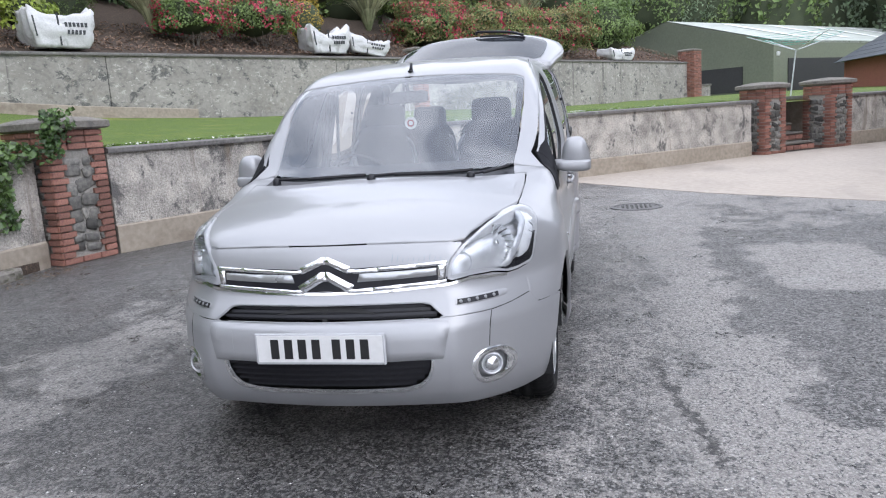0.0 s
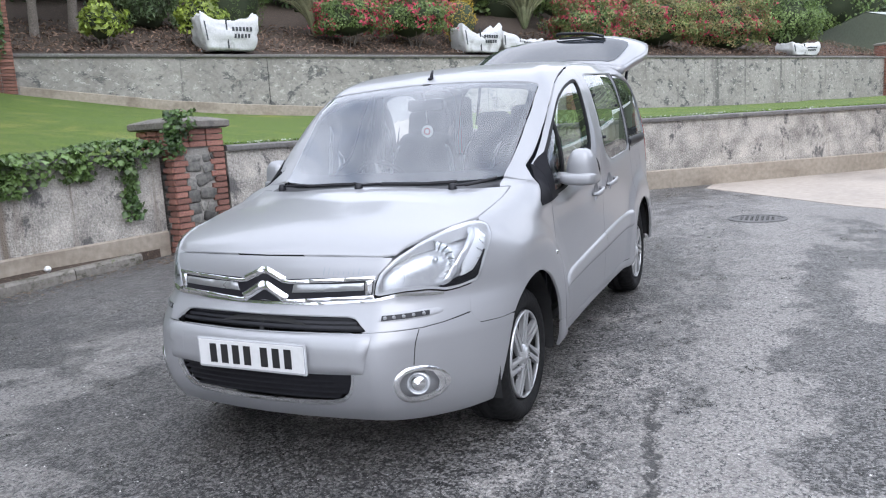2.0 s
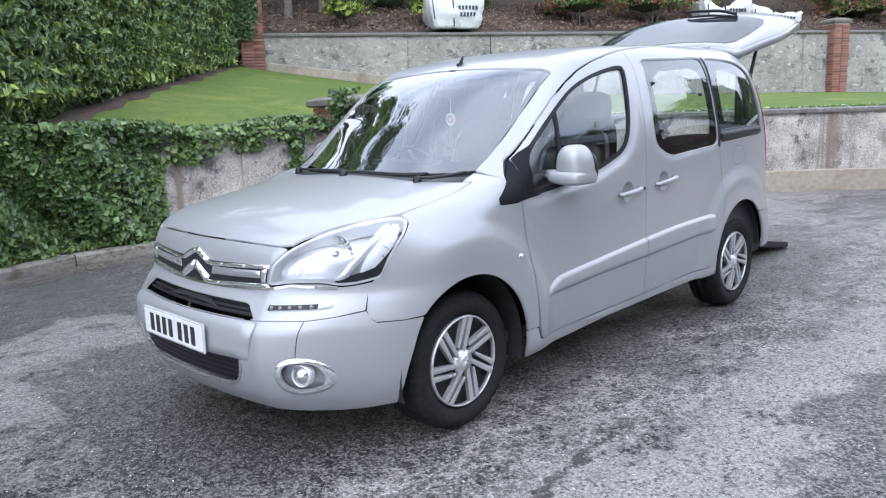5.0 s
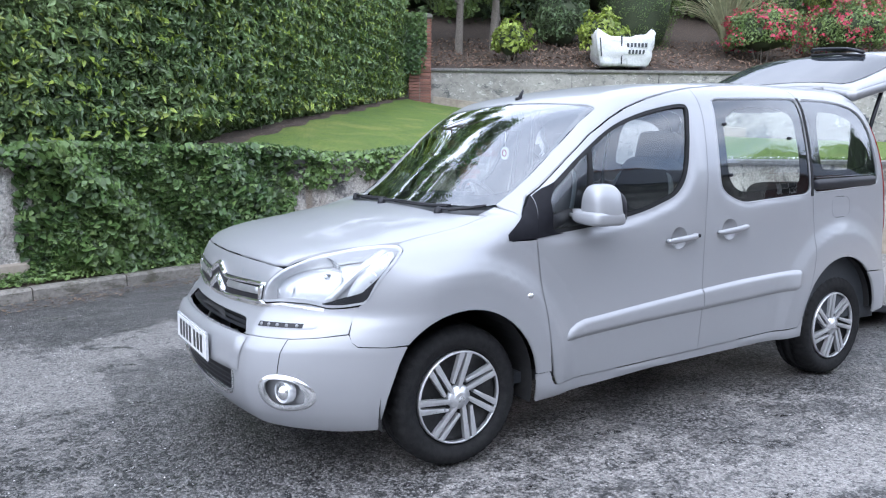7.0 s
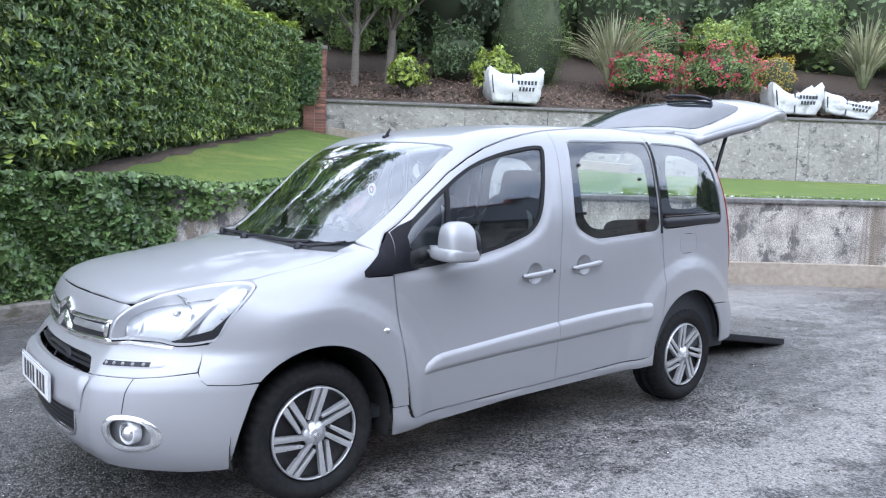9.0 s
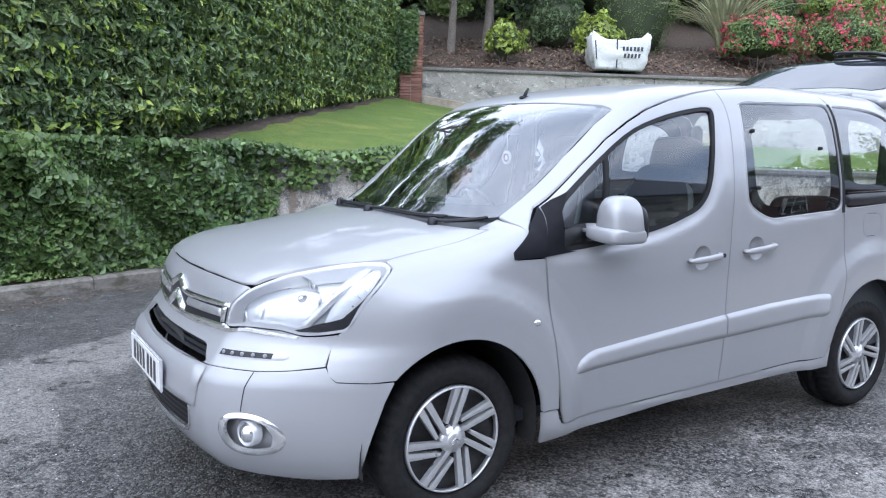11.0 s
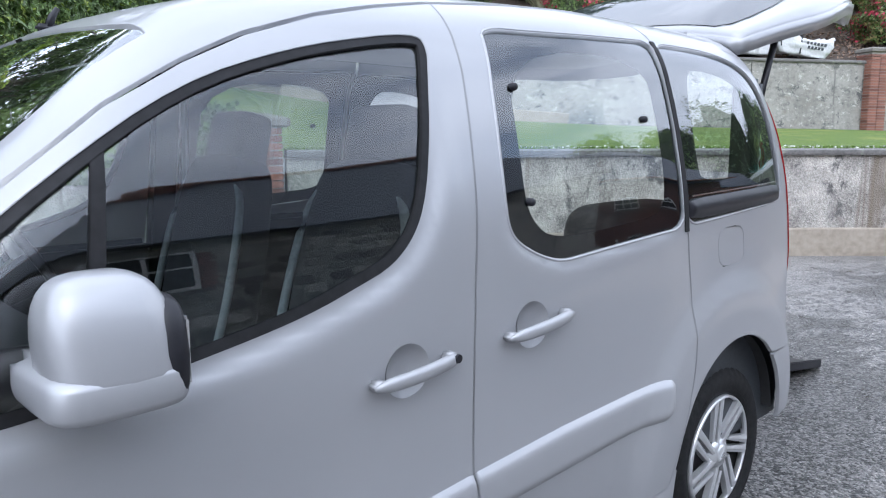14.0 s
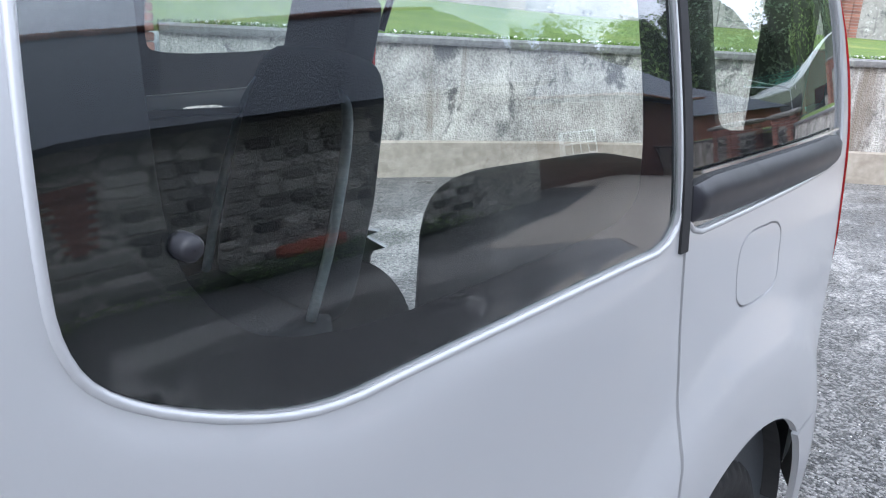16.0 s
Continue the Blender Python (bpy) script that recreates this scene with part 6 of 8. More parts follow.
def soft_box(c, size, rot=0.0, power=0.35, wedge=0.0):
    bm = bmesh.new()
    bmesh.ops.create_uvsphere(bm, u_segments=24, v_segments=16, radius=1.0)
    for v in bm.verts:
        q = Vector([math.copysign(abs(a) ** power, a) for a in v.co])
        q.x *= 1 - wedge * max(0, q.z)
        v.co = Vector((q.x * size[0] / 2, q.y * size[1] / 2, q.z * size[2] / 2))
    bmesh.ops.transform(bm, matrix=Matrix.Translation(c) @ Matrix.Rotation(rot, 4, "X"), verts=bm.verts)
    return bm


def door_mirror(s):
    """Domed shell standing on a broader ledge that runs in to the door."""
    dome = soft_box((s * 0.957, 0.648, 1.092), (0.164, 0.174, 0.262), 0.0, 0.62, wedge=0.24)
    for v in dome.verts:
        v.co.y -= 0.10 * max(0.0, v.co.z - 1.09)
        v.co.z = max(v.co.z, 1.05)
    shell = part("door_mirror", dome, PAINT, car, "silver door mirror on a black foot", True)
    ledge = soft_box((s * 0.944, 0.643, 1.069), (0.192, 0.190, 0.070), 0.0, 0.45)
    for v in ledge.verts:
        inner = max(0.0, (0.93 - abs(v.co.x)) / 0.09)
        v.co.z += 0.012 * inner if v.co.z < 1.066 else 0.0
        v.co.y -= 0.012 * inner
    part("mirror_ledge", ledge, PAINT, shell, smooth=True)
    bm = bmesh.new()
    ring0 = [(0.825, 0.560, 1.098), (0.825, 0.60, 1.105), (0.825, 0.655, 1.10), (0.825, 0.66, 1.05), (0.825, 0.60, 1.035), (0.825, 0.562, 1.04)]
    ring1 = [(0.80, 0.46, 1.075), (0.80, 0.52, 1.10), (0.80, 0.60, 1.105), (0.80, 0.61, 1.02), (0.815, 0.53, 0.995), (0.82, 0.47, 1.0)]
    ring2 = [(0.85, 0.575, 1.09), (0.85, 0.61, 1.095), (0.85, 0.65, 1.09), (0.85, 0.655, 1.05), (0.85, 0.605, 1.04), (0.85, 0.572, 1.045)]
    rs = [[bm.verts.new((x * s, y, z)) for x, y, z in r] for r in (ring1, ring0, ring2)]
    for a, b in zip(rs, rs[1:]):
        for k in range(6):
            bm.faces.new((a[k], a[(k + 1) % 6], b[(k + 1) % 6], b[k]))
    bm.faces.new(rs[0])
    bm.faces.new(rs[-1])
    bmesh.ops.recalc_face_normals(bm, faces=bm.faces[:])
    bmesh.ops.bevel(bm, geom=bm.edges[:], offset=0.006, segments=2, affect="EDGES")
    part("mirror_foot", bm, TRIMBLACK, shell, "black plastic foot", True)
    arm = box_bm((s * 0.868, 0.606, 1.078), (0.10, 0.100, 0.052), bevel=0.018)
    part("mirror_arm", arm, PAINT, shell, smooth=True)
    rim = soft_box((s * 0.957, 0.712, 1.110), (0.156, 0.046, 0.150), 0.0, 0.55, wedge=0.2)
    part("mirror_rim", rim, TRIMBLACK, shell, "black rim round the mirror glass", True)
    glass = box_bm((s * 0.957, 0.733, 1.106), (0.115, 0.006, 0.098), bevel=0.005)
    part("mirror_glass", glass, CHROME, shell, "mirror glass")


door_mirror(1)
door_mirror(-1)

# aerial and wipers
bm = box_bm((0, 0.905, 1.652), (0.03, 0.075, 0.018), bevel=0.006)
aerial = part("aerial", bm, TRIMBLACK, car, "short black roof aerial", True)
part("aerial_stub", tube([(0, 0.895, 1.655), (0, 0.905, 1.68), (0, 0.918, 1.70)], 0.011, 10, taper=0.6), TRIMBLACK, aerial, smooth=True)


def wiper(points, label):
    p = pts3("top", points)
    p[:, 2] += 0.016
    arm = part("wiper", tube(curve_points(list(map(tuple, p)), 14), 0.0065, 8), TRIMBLACK, car, label, True)
    q = p.copy()
    q[:, 2] -= 0.004
    q[:, 1] -= 0.018
    part("blade", tube(curve_points(list(map(tuple, q[1:])), 12), 0.0065, 6), RUBBER, arm)
    part("pivot", lathe([(0.0005, 0.024), (0.016, 0.02), (0.022, 0.0), (0.022, -0.03)], "z", tuple(p[0] - [0, 0, 0.012]), 16), TRIMBLACK, arm, smooth=True)


wiper([(-0.04, 0.045), (0.08, 0.078), (0.30, 0.098), (0.46, 0.155)], "black windscreen wiper arm")
wiper([(0.46, 0.085), (0.52, 0.12), (0.59, 0.185), (0.635, 0.235)], "short black wiper arm")
wiper([(-0.60, 0.165), (-0.40, 0.12), (-0.20, 0.095), (-0.08, 0.088)], "black windscreen wiper arm")

# window catches
for y, z in ((1.660, 1.247), (1.667, 1.515), (2.185, 1.447)):
    for s in (1, -1):
        p = pts3("side", [(y, z)])[0]
        part("window_catch", lathe([(0.0005, 0.008), (0.007, 0.007), (0.0095, 0.003), (0.0095, -0.012)], "x", (0, 0, 0), 18), TRIMBLACK, car, smooth=True).data.transform(
            Matrix.Translation((s * p[0], p[1], p[2])) @ Matrix.Diagonal((s, 1, 1, 1)))


# wheels
def wheel(at, s):
    x0, y0, z0 = at
    r = 0.312
    prof = [(0.205, 0.128), (0.218, 0.146), (0.245, 0.158), (0.272, 0.158), (0.293, 0.146), (0.304, 0.128), (0.310, 0.100), (0.311, 0.062), (0.303, 0.060), (0.303, 0.050), (0.312, 0.048), (0.312, 0.006), (0.304, 0.004), (0.304, -0.008),
            (0.312, -0.010), (0.311, -0.030), (0.304, -0.045), (0.272, -0.060), (0.21, -0.045)]
    n = 168
    bm = bmesh.new()
    rings = []
    for j, (rr, a) in enumerate(prof):
        ring = []
        for i in range(n):
            w = 2 * math.pi * i / n
            k = rr
            if 4 <= j <= 7 and i % 4 == 0:
                k -= 0.006
            if 14 <= j <= 16 and i % 4 == 2:
                k -= 0.006
            ring.append(bm.verts.new((s * (a - 0.158), k * math.cos(w), k * math.sin(w))))
        rings.append(ring)
    for a, b in zip(rings, rings[1:]):
        for i in range(n):
            bm.faces.new((a[i], a[(i + 1) % n], b[(i + 1) % n], b[i]))
    bmesh.ops.recalc_face_normals(bm, faces=bm.faces[:])
    place = Matrix.Translation((s * (x0 + 0.012), y0, z0))
    rim = lathe([(0.0005, -0.075), (0.09, -0.075), (0.13, -0.055), (0.19, -0.06), (0.207, -0.03), (0.207, -0.16)], "x", (0, 0, 0), 48)
    for v in rim.verts:
        v.co.x *= s
    bmesh.ops.transform(rim, matrix=place, verts=rim.verts)
    w = part("wheel", rim, HUBDARK, car, "wheel with a silver turbine-style cover", True)
    bmesh.ops.transform(bm, matrix=place, verts=bm.verts)
    part("tyre", bm, TYRE, w, "worn black tyre", True)
    for k, (ra, rb) in enumerate(((0.226, 0.2275), (0.285, 0.2865))):
        ringb = lathe([(ra, 0.0005), (ra, 0.002), (rb, 0.002), (rb, 0.0005)], "x", (0, 0, 0), 72)
        off = (-0.012, -0.014)[k]
        bmesh.ops.transform(ringb, matrix=place @ Matrix.Translation((s * (off + 0.002), 0, 0)), verts=ringb.verts)
        part("sidewall_rib", ringb, TYRE, w)
    for k in range(12):
        a = 2.1 + 0.035 * k + (math.pi if k > 5 else 0)
        bmw = box_bm((s * -0.0005, 0.256 * math.cos(a), 0.256 * math.sin(a)), (0.003, 0.006, 0.016), Matrix.Rotation(a - math.pi / 2, 3, "X"))
        bmesh.ops.transform(bmw, matrix=place, verts=bmw.verts)
        part("sidewall_mark", bmw, TYRE, w)
    cover = lathe([(0.195, -0.010), (0.197, -0.005), (0.202, -0.006), (0.205, -0.014), (0.205, -0.028), (0.195, -0.028)], "x", (0, 0, 0), 72, closed=True)
    for v in cover.verts:
        v.co.x *= s
    bmesh.ops.recalc_face_normals(cover, faces=cover.faces[:])
    bmesh.ops.transform(cover, matrix=place, verts=cover.verts)
    part("wheel_cover", cover, HUB, w, "silver wheel cover", True)
    turn = 0.35 if y0 < 1 else 0.62
    for k in range(7):
        a = turn + 2 * math.pi * k / 7
        d, o = Vector((0, math.cos(a), math.sin(a))), Vector((0, -math.sin(a), math.cos(a)))
        for off, w0, w1, r0 in ((0.016, 0.019, 0.027, 0.02), (0.053, 0.014, 0.027, 0.052)):
            blade = bmesh.new()
            pts = []
            for t in (0.0, 0.35, 0.7, 1.0):
                end = math.sqrt(max(0.0, 0.198 ** 2 - off ** 2))
                along = r0 + (end - r0) * t
                hw = (w0 + (w1 - w0) * t) / 2
                up = -0.006 - 0.012 * (1 - t) * 0.3
                pts.append([(up, along, off - hw), (up + 0.003, along, off), (up, along, off + hw), (up - 0.022, along, off + hw), (up - 0.022, along, off - hw)])
            rr = [[blade.verts.new(Vector((s * u, 0, 0)) + d * al + o * s * of) for u, al, of in ring] for ring in pts]
            for p, q in zip(rr, rr[1:]):
                for m in range(5):
                    blade.faces.new((p[m], p[(m + 1) % 5], q[(m + 1) % 5], q[m]))
            blade.faces.new(rr[0])
            blade.faces.new(rr[-1])
            bmesh.ops.recalc_face_normals(blade, faces=blade.faces[:])
            bmesh.ops.transform(blade, matrix=place, verts=blade.verts)
            part("spoke", blade, HUB, w)
    hub = lathe([(0.0005, 0.004), (0.026, 0.003), (0.031, -0.002), (0.034, -0.006), (0.05, -0.008), (0.056, -0.03)], "x", (0, 0, 0), 36)
    for v in hub.verts:
        v.co.x *= s
    bmesh.ops.recalc_face_normals(hub, faces=hub.faces[:])
    bmesh.ops.transform(hub, matrix=place, verts=hub.verts)
    part("hub_cap", hub, HUB, w, smooth=True)
    mark = bmesh.new()
    for zz in (0.002, -0.008):
        for sg in (1, -1):
            box_bm((s * 0.005, sg * 0.008, zz), (0.002, 0.020, 0.0045), Matrix.Rotation(-sg * 0.6, 3, "X"), bm=mark)
    bmesh.ops.transform(mark, matrix=place, verts=mark.verts)
    part("hub_mark", mark, CHROME, w)


for yy in (-0.028, 2.715):
    for s in (1, -1):
        wheel((0.835, yy, 0.312), s)
for a in (ARCH_F, ARCH_R):
    for s in (1, -1):
        bm = bmesh.new()
        rows = []
        for x in (0.30, 0.45, 0.60, 0.75, 0.862):
            rows.append([bm.verts.new((s * x, a["c"][0] + (a["r"] + 0.004) * math.cos(w), a["c"][1] + (a["r"] + 0.004) * math.sin(w))) for w in np.linspace(radians(-14 if a is ARCH_F else 6), radians(194), 30)])
        for p, q in zip(rows, rows[1:]):
            for i in range(29):
                bm.faces.new((p[i], p[i + 1], q[i + 1], q[i]))
        bm.faces.new(rows[0])
        part("arch_liner", bm, SHADOWBLACK, car)
for s in (1, -1):
    part("splash_panel", box_bm((s * 0.54, -0.43, 0.42), (0.48, 0.02, 0.28), bevel=0.006), SHADOWBLACK, car)
part("underbody", box_bm((0, 1.32, 0.345), (1.24, 3.5, 0.10), bevel=0.03), SHADOWBLACK, car)


# tailgate, raised
def tailgate():
    ys = [2.99, 3.06, 3.15, 3.30, 3.45, 3.58, 3.70, 3.90, 4.10, 4.24, 4.33]
    zc = spl(ys, [2.98, 3.3, 3.6, 3.9, 4.2, 4.34], [1.805, 1.955, 2.072, 2.105, 2.095, 2.06])
    ww = spl(ys, [2.98, 3.3, 3.56, 3.8, 4.1, 4.34], [0.70, 0.755, 0.795, 0.77, 0.70, 0.60])
    dr = spl(ys, [2.98, 3.3, 3.55, 3.9, 4.34], [0.055, 0.12, 0.165, 0.12, 0.07])
    us = np.linspace(-1, 1, 25)
    top = [[(u * w, y, z - d * abs(u) ** 3.5) for u in us] for y, z, w, d in zip(ys, zc, ww, dr)]
    low = [[(u * (w - 0.012), y + 0.008, z - d * abs(u) ** 3.5 - 0.05 - 0.02 * abs(u) ** 6) for u in us] for y, z, w, d in zip(ys, zc, ww, dr)]
    bm = bmesh.new()
    a = [[bm.verts.new(p) for p in r] for r in top]
    b = [[bm.verts.new(p) for p in r] for r in low]
    for g, rev in ((a, False), (b, True)):
        for r, q in zip(g, g[1:]):
            for i in range(24):
                f = (r[i], r[i + 1], q[i + 1], q[i])
                bm.faces.new(f[::-1] if rev else f)
    for r, q, r2, q2 in zip(a, a[1:], b, b[1:]):
        bm.faces.new((r[0], q[0], q2[0], r2[0]))
        bm.faces.new((r[-1], r2[-1], q2[-1], q[-1]))
    for i in range(24):
        bm.faces.new((a[0][i], b[0][i], b[0][i + 1], a[0][i + 1]))
        bm.faces.new((a[-1][i], a[-1][i + 1], b[-1][i + 1], b[-1][i]))
    bmesh.ops.recalc_face_normals(bm, faces=bm.faces[:])
    rim = [e for e in bm.edges if len(e.link_faces) == 2 and e.calc_face_angle(0) > 0.8]
    bmesh.ops.bevel(bm, geom=rim, offset=0.012, segments=3, affect="EDGES")
    gate = part("tailgate", bm, PAINT, car, "silver tailgate standing open", True)

    def lay(y, u, lift):
        z = float(spl(y, [2.98, 3.3, 3.6, 3.9, 4.2, 4.34], [1.805, 1.955, 2.072, 2.105, 2.095, 2.06]))
        w = float(spl(y, [2.98, 3.3, 3.56, 3.8, 4.1, 4.34], [0.70, 0.755, 0.795, 0.77, 0.70, 0.60]))
        d = float(spl(y, [2.98, 3.3, 3.55, 3.9, 4.34], [0.055, 0.12, 0.165, 0.12, 0.07]))
        return (u * w, y, z - d * abs(u) ** 3.5 + lift)

    bm = bmesh.new()
    rows = [[bm.verts.new(lay(y, u * k, 0.004)) for u in np.linspace(-1, 1, 21)] for y, k in ((3.05, 0.80), (3.10, 0.85), (3.20, 0.86), (3.35, 0.85), (3.48, 0.83), (3.55, 0.80), (3.57, 0.77))]
    for r, q in zip(rows, rows[1:]):
        for i in range(20):
            bm.faces.new((r[i], r[i + 1], q[i + 1], q[i]))
    part("rear_window", bm, REARGLASS, gate, "dark rear window reflecting the sky", True)
    wp = [Vector(lay(3.60, 0.0, 0.03)), Vector(lay(3.585, 0.02, 0.05)), Vector(lay(3.54, 0.2, 0.05)), Vector(lay(3.52, 0.4, 0.045)), Vector(lay(3.50, 0.56, 0.03))]
    w = part("rear_wiper", tube(curve_points([tuple(p) for p in wp], 14), 0.012, 8), TRIMBLACK, gate, "black rear wiper", True)
    part("blade", tube([lay(3.53, 0.05, 0.018), lay(3.52, 0.3, 0.016), lay(3.49, 0.58, 0.014)], 0.009, 6), RUBBER, w)
    part("gate_trim", box_bm((0.0, 4.335, 2.015), (1.10, 0.10, 0.07), bevel=0.025), TRIMBLACK, gate, "black handle trim along the lower edge", True)
    for s in (1, -1):
        part("gas_strut", tube([(s * 0.66, 3.20, 1.36), (s * 0.66, 3.30, 1.62), (s * 0.67, 3.39, 1.86)], 0.013, 10), TRIMBLACK, gate, "black gas strut", True)
        part("gate_hinge", box_bm((s * 0.45, 3.03, 1.775), (0.08, 0.10, 0.03), bevel=0.006), PAINT, gate)


tailgate()
panel("rear_frame", "side", [(3.02, 1.655), (3.11, 1.55), (3.15, 1.40), (3.21, 1.0), (3.245, 0.80), (3.255, 0.40), (3.30, 0.40), (3.30, 0.8), (3.27, 1.1), (3.22, 1.4), (3.16, 1.57), (3.08, 1.66)], PAINT, car, level=-0.012, thick=0.03, mirror=True)

# ramp let down behind the car
ramp = part("ramp", box_bm((0, 4.20, 0.155), (0.66, 1.72, 0.03), Matrix.Rotation(radians(-9.0), 3, "X"), 0.006), TRIMBLACK, car, "black folding wheelchair ramp reaching the ground")
for s in (1, -1):
    part("ramp_edge", box_bm((s * 0.335, 4.20, 0.172), (0.02, 1.72, 0.05), Matrix.Rotation(radians(-9.0), 3, "X"), 0.005), TRIMBLACK, ramp)
part("ramp_lip", box_bm((0, 5.02, 0.018), (0.66, 0.12, 0.012), Matrix.Rotation(radians(-4), 3, "X"), 0.003), IRON, ramp)


# ---- inside the car ----
part("cabin_floor", box_bm((0, 1.75, 0.33), (1.56, 3.0, 0.05)), DASHGREY, car)
panel("headlining", "top", [(0, 0.93), (0.55, 0.95), (0.60, 1.6), (0.60, 2.95), (0, 3.02)], LINING, car, join=True, h=0.06, level=-0.04, thick=0)
for s in (1, -1):
    part("door_lining", box_bm((s * 0.80, 0.93, 0.72), (0.05, 1.0, 0.62), bevel=0.02), DASHGREY, car)
    part("door_lining", box_bm((s * 0.80, 1.92, 0.72), (0.05, 0.86, 0.72), bevel=0.02), DASHGREY, car)
    part("rear_lining", box_bm((s * 0.80, 2.80, 0.72), (0.05, 0.80, 0.78), bevel=0.02), DASHGREY, car)
    part("belt_pillar", box_bm((s * 0.765, 1.49, 1.30), (0.04, 0.10, 0.66), Matrix.Rotation(s * -0.21, 3, "Y"), 0.012), DASHGREY, car, "grey inner door pillar")
    part("rear_pillar_trim", box_bm((s * 0.70, 3.07, 1.26), (0.10, 0.07, 0.70), bevel=0.02), DASHGREY, car, smooth=True)
    part("seat_belt", tube([(s * 0.70, 1.55, 1.58), (s * 0.73, 1.56, 1.2), (s * 0.74, 1.57, 0.7)], 0.012, 6), SEATPALE, car)
bm = bmesh.new()
prof = [(0.20, 0.80), (0.22, 1.06), (0.42, 1.085), (0.62, 1.07), (0.74, 1.02), (0.80, 0.90), (0.78, 0.55), (0.20, 0.55)]
rows = []
for x in np.linspace(-0.74, 0.74, 15):
    hump = 0.035 * math.exp(-((x + 0.38) / 0.2) ** 2)
    rows.append([bm.verts.new((x, y + 0.10 * (abs(x) / 0.74) ** 2 * (1 if y < 0.5 else 0.3), z + (hump if 0.5 < y < 0.8 and z > 0.95 else 0))) for y, z in prof])
for r, q in zip(rows, rows[1:]):
    for i in range(len(prof)):
        bm.faces.new((r[i], r[(i + 1) % len(prof)], q[(i + 1) % len(prof)], q[i]))
bmesh.ops.recalc_face_normals(bm, faces=bm.faces[:])
dash = part("dashboard", bm, DASHGREY, car, "dark grey dashboard", True)
part("instrument_hood", box_bm((-0.38, 0.70, 1.085), (0.34, 0.18, 0.07), bevel=0.03), DASHGREY, dash, smooth=True)
part("dash_paper", box_bm((0.18, 0.48, 1.096), (0.20, 0.10, 0.003), Matrix.Rotation(0.2, 3, "Z")), PLATEWHITE, car, "white paper lying on the dashboard")
bm = lathe([(0.188 + 0.014 * math.cos(a), 0.014 * math.sin(a)) for a in np.linspace(0, 2 * math.pi, 11)[:-1]], "z", (0, 0, 0), 40, closed=True)
turn = Matrix.Translation((-0.38, 0.92, 1.015)) @ Matrix.Rotation(radians(-62), 4, "X")
bmesh.ops.transform(bm, matrix=turn, verts=bm.verts)
wheel_in = part("steering_wheel", bm, TRIMBLACK, car, "black steering wheel with pale spokes", True)
for a in (0, 2.4, -2.4):
    b2 = tube([(0, 0, -0.01), (0.185 * math.sin(a), 0.185 * math.cos(a) * -1, 0)], 0.018, 8)
    bmesh.ops.transform(b2, matrix=turn, verts=b2.verts)
    part("spoke", b2, LAMPGREY, wheel_in)
b2 = lathe([(0.0005, 0.03), (0.05, 0.025), (0.065, 0.0), (0.05, -0.1)], "z", (0, 0, 0), 20)
bmesh.ops.transform(b2, matrix=turn, verts=b2.verts)
part("airbag_boss", b2, TRIMBLACK, wheel_in, smooth=True)


def seat(x, y, z=0.58, recline=-0.22):
    s = part("seat", soft_box((x, y, z + 0.06), (0.50, 0.54, 0.17), 0.06), SEATCLOTH, car, "dark patterned cloth seat", True)
    part("backrest", soft_box((x, y + 0.30, z + 0.42), (0.48, 0.15, 0.68), recline, wedge=0.16), SEATCLOTH, s, smooth=True)
    part("headrest", soft_box((x, y + 0.40, z + 0.80), (0.27, 0.11, 0.20), recline), SEATCLOTH, s, smooth=True)
    for k in (-1, 1):
        part("headrest_post", tube([(x + k * 0.06, y + 0.38, z + 0.66), (x + k * 0.06, y + 0.395, z + 0.76)], 0.007, 6), LAMPGREY, s)
        part("bolster", tube(curve_points([(x + k * 0.235, y + 0.16, z + 0.14), (x + k * 0.245, y + 0.215, z + 0.35), (x + k * 0.215, y + 0.28, z + 0.60), (x + k * 0.12, y + 0.315, z + 0.72)], 12), 0.013, 8), SEATPALE, s, "pale grey piping", True)


seat(0.37, 1.22)
seat(-0.37, 1.18)
seat(-0.30, 2.30, 0.56)
part("rear_armrest", soft_box((0.62, 2.45, 0.98), (0.20, 0.55, 0.42)), DASHGREY, car, "dark folded rear seat", True)
rvm = part("rear_view_mirror", soft_box((0.0, 0.80, 1.50), (0.23, 0.035, 0.07)), TRIMBLACK, car, smooth=True)
part("mirror_stalk", tube([(0, 0.80, 1.52), (0, 0.76, 1.575)], 0.012, 8), TRIMBLACK, rvm)
fresh = part("air_freshener", lathe([(0.0005, -0.003), (0.036, -0.003), (0.036, 0.003), (0.0005, 0.003)], "y", (0, 0.80, 1.35), 24), PLATEWHITE, car, "round white air freshener hanging from the mirror")
part("card_ring", lathe([(0.014, -0.004), (0.014, 0.004), (0.021, 0.004), (0.021, -0.004)], "y", (0, 0.798, 1.35), 20, closed=True), RED, fresh)
part("card_cord", tube([(0, 0.80, 1.392), (0, 0.80, 1.47)], 0.0022, 5), PLATEWHITE, fresh)


from mathutils import bvhtree


# ---- plants ----
def grow(name, at, label, category):
    return thing(name, at, label, category)


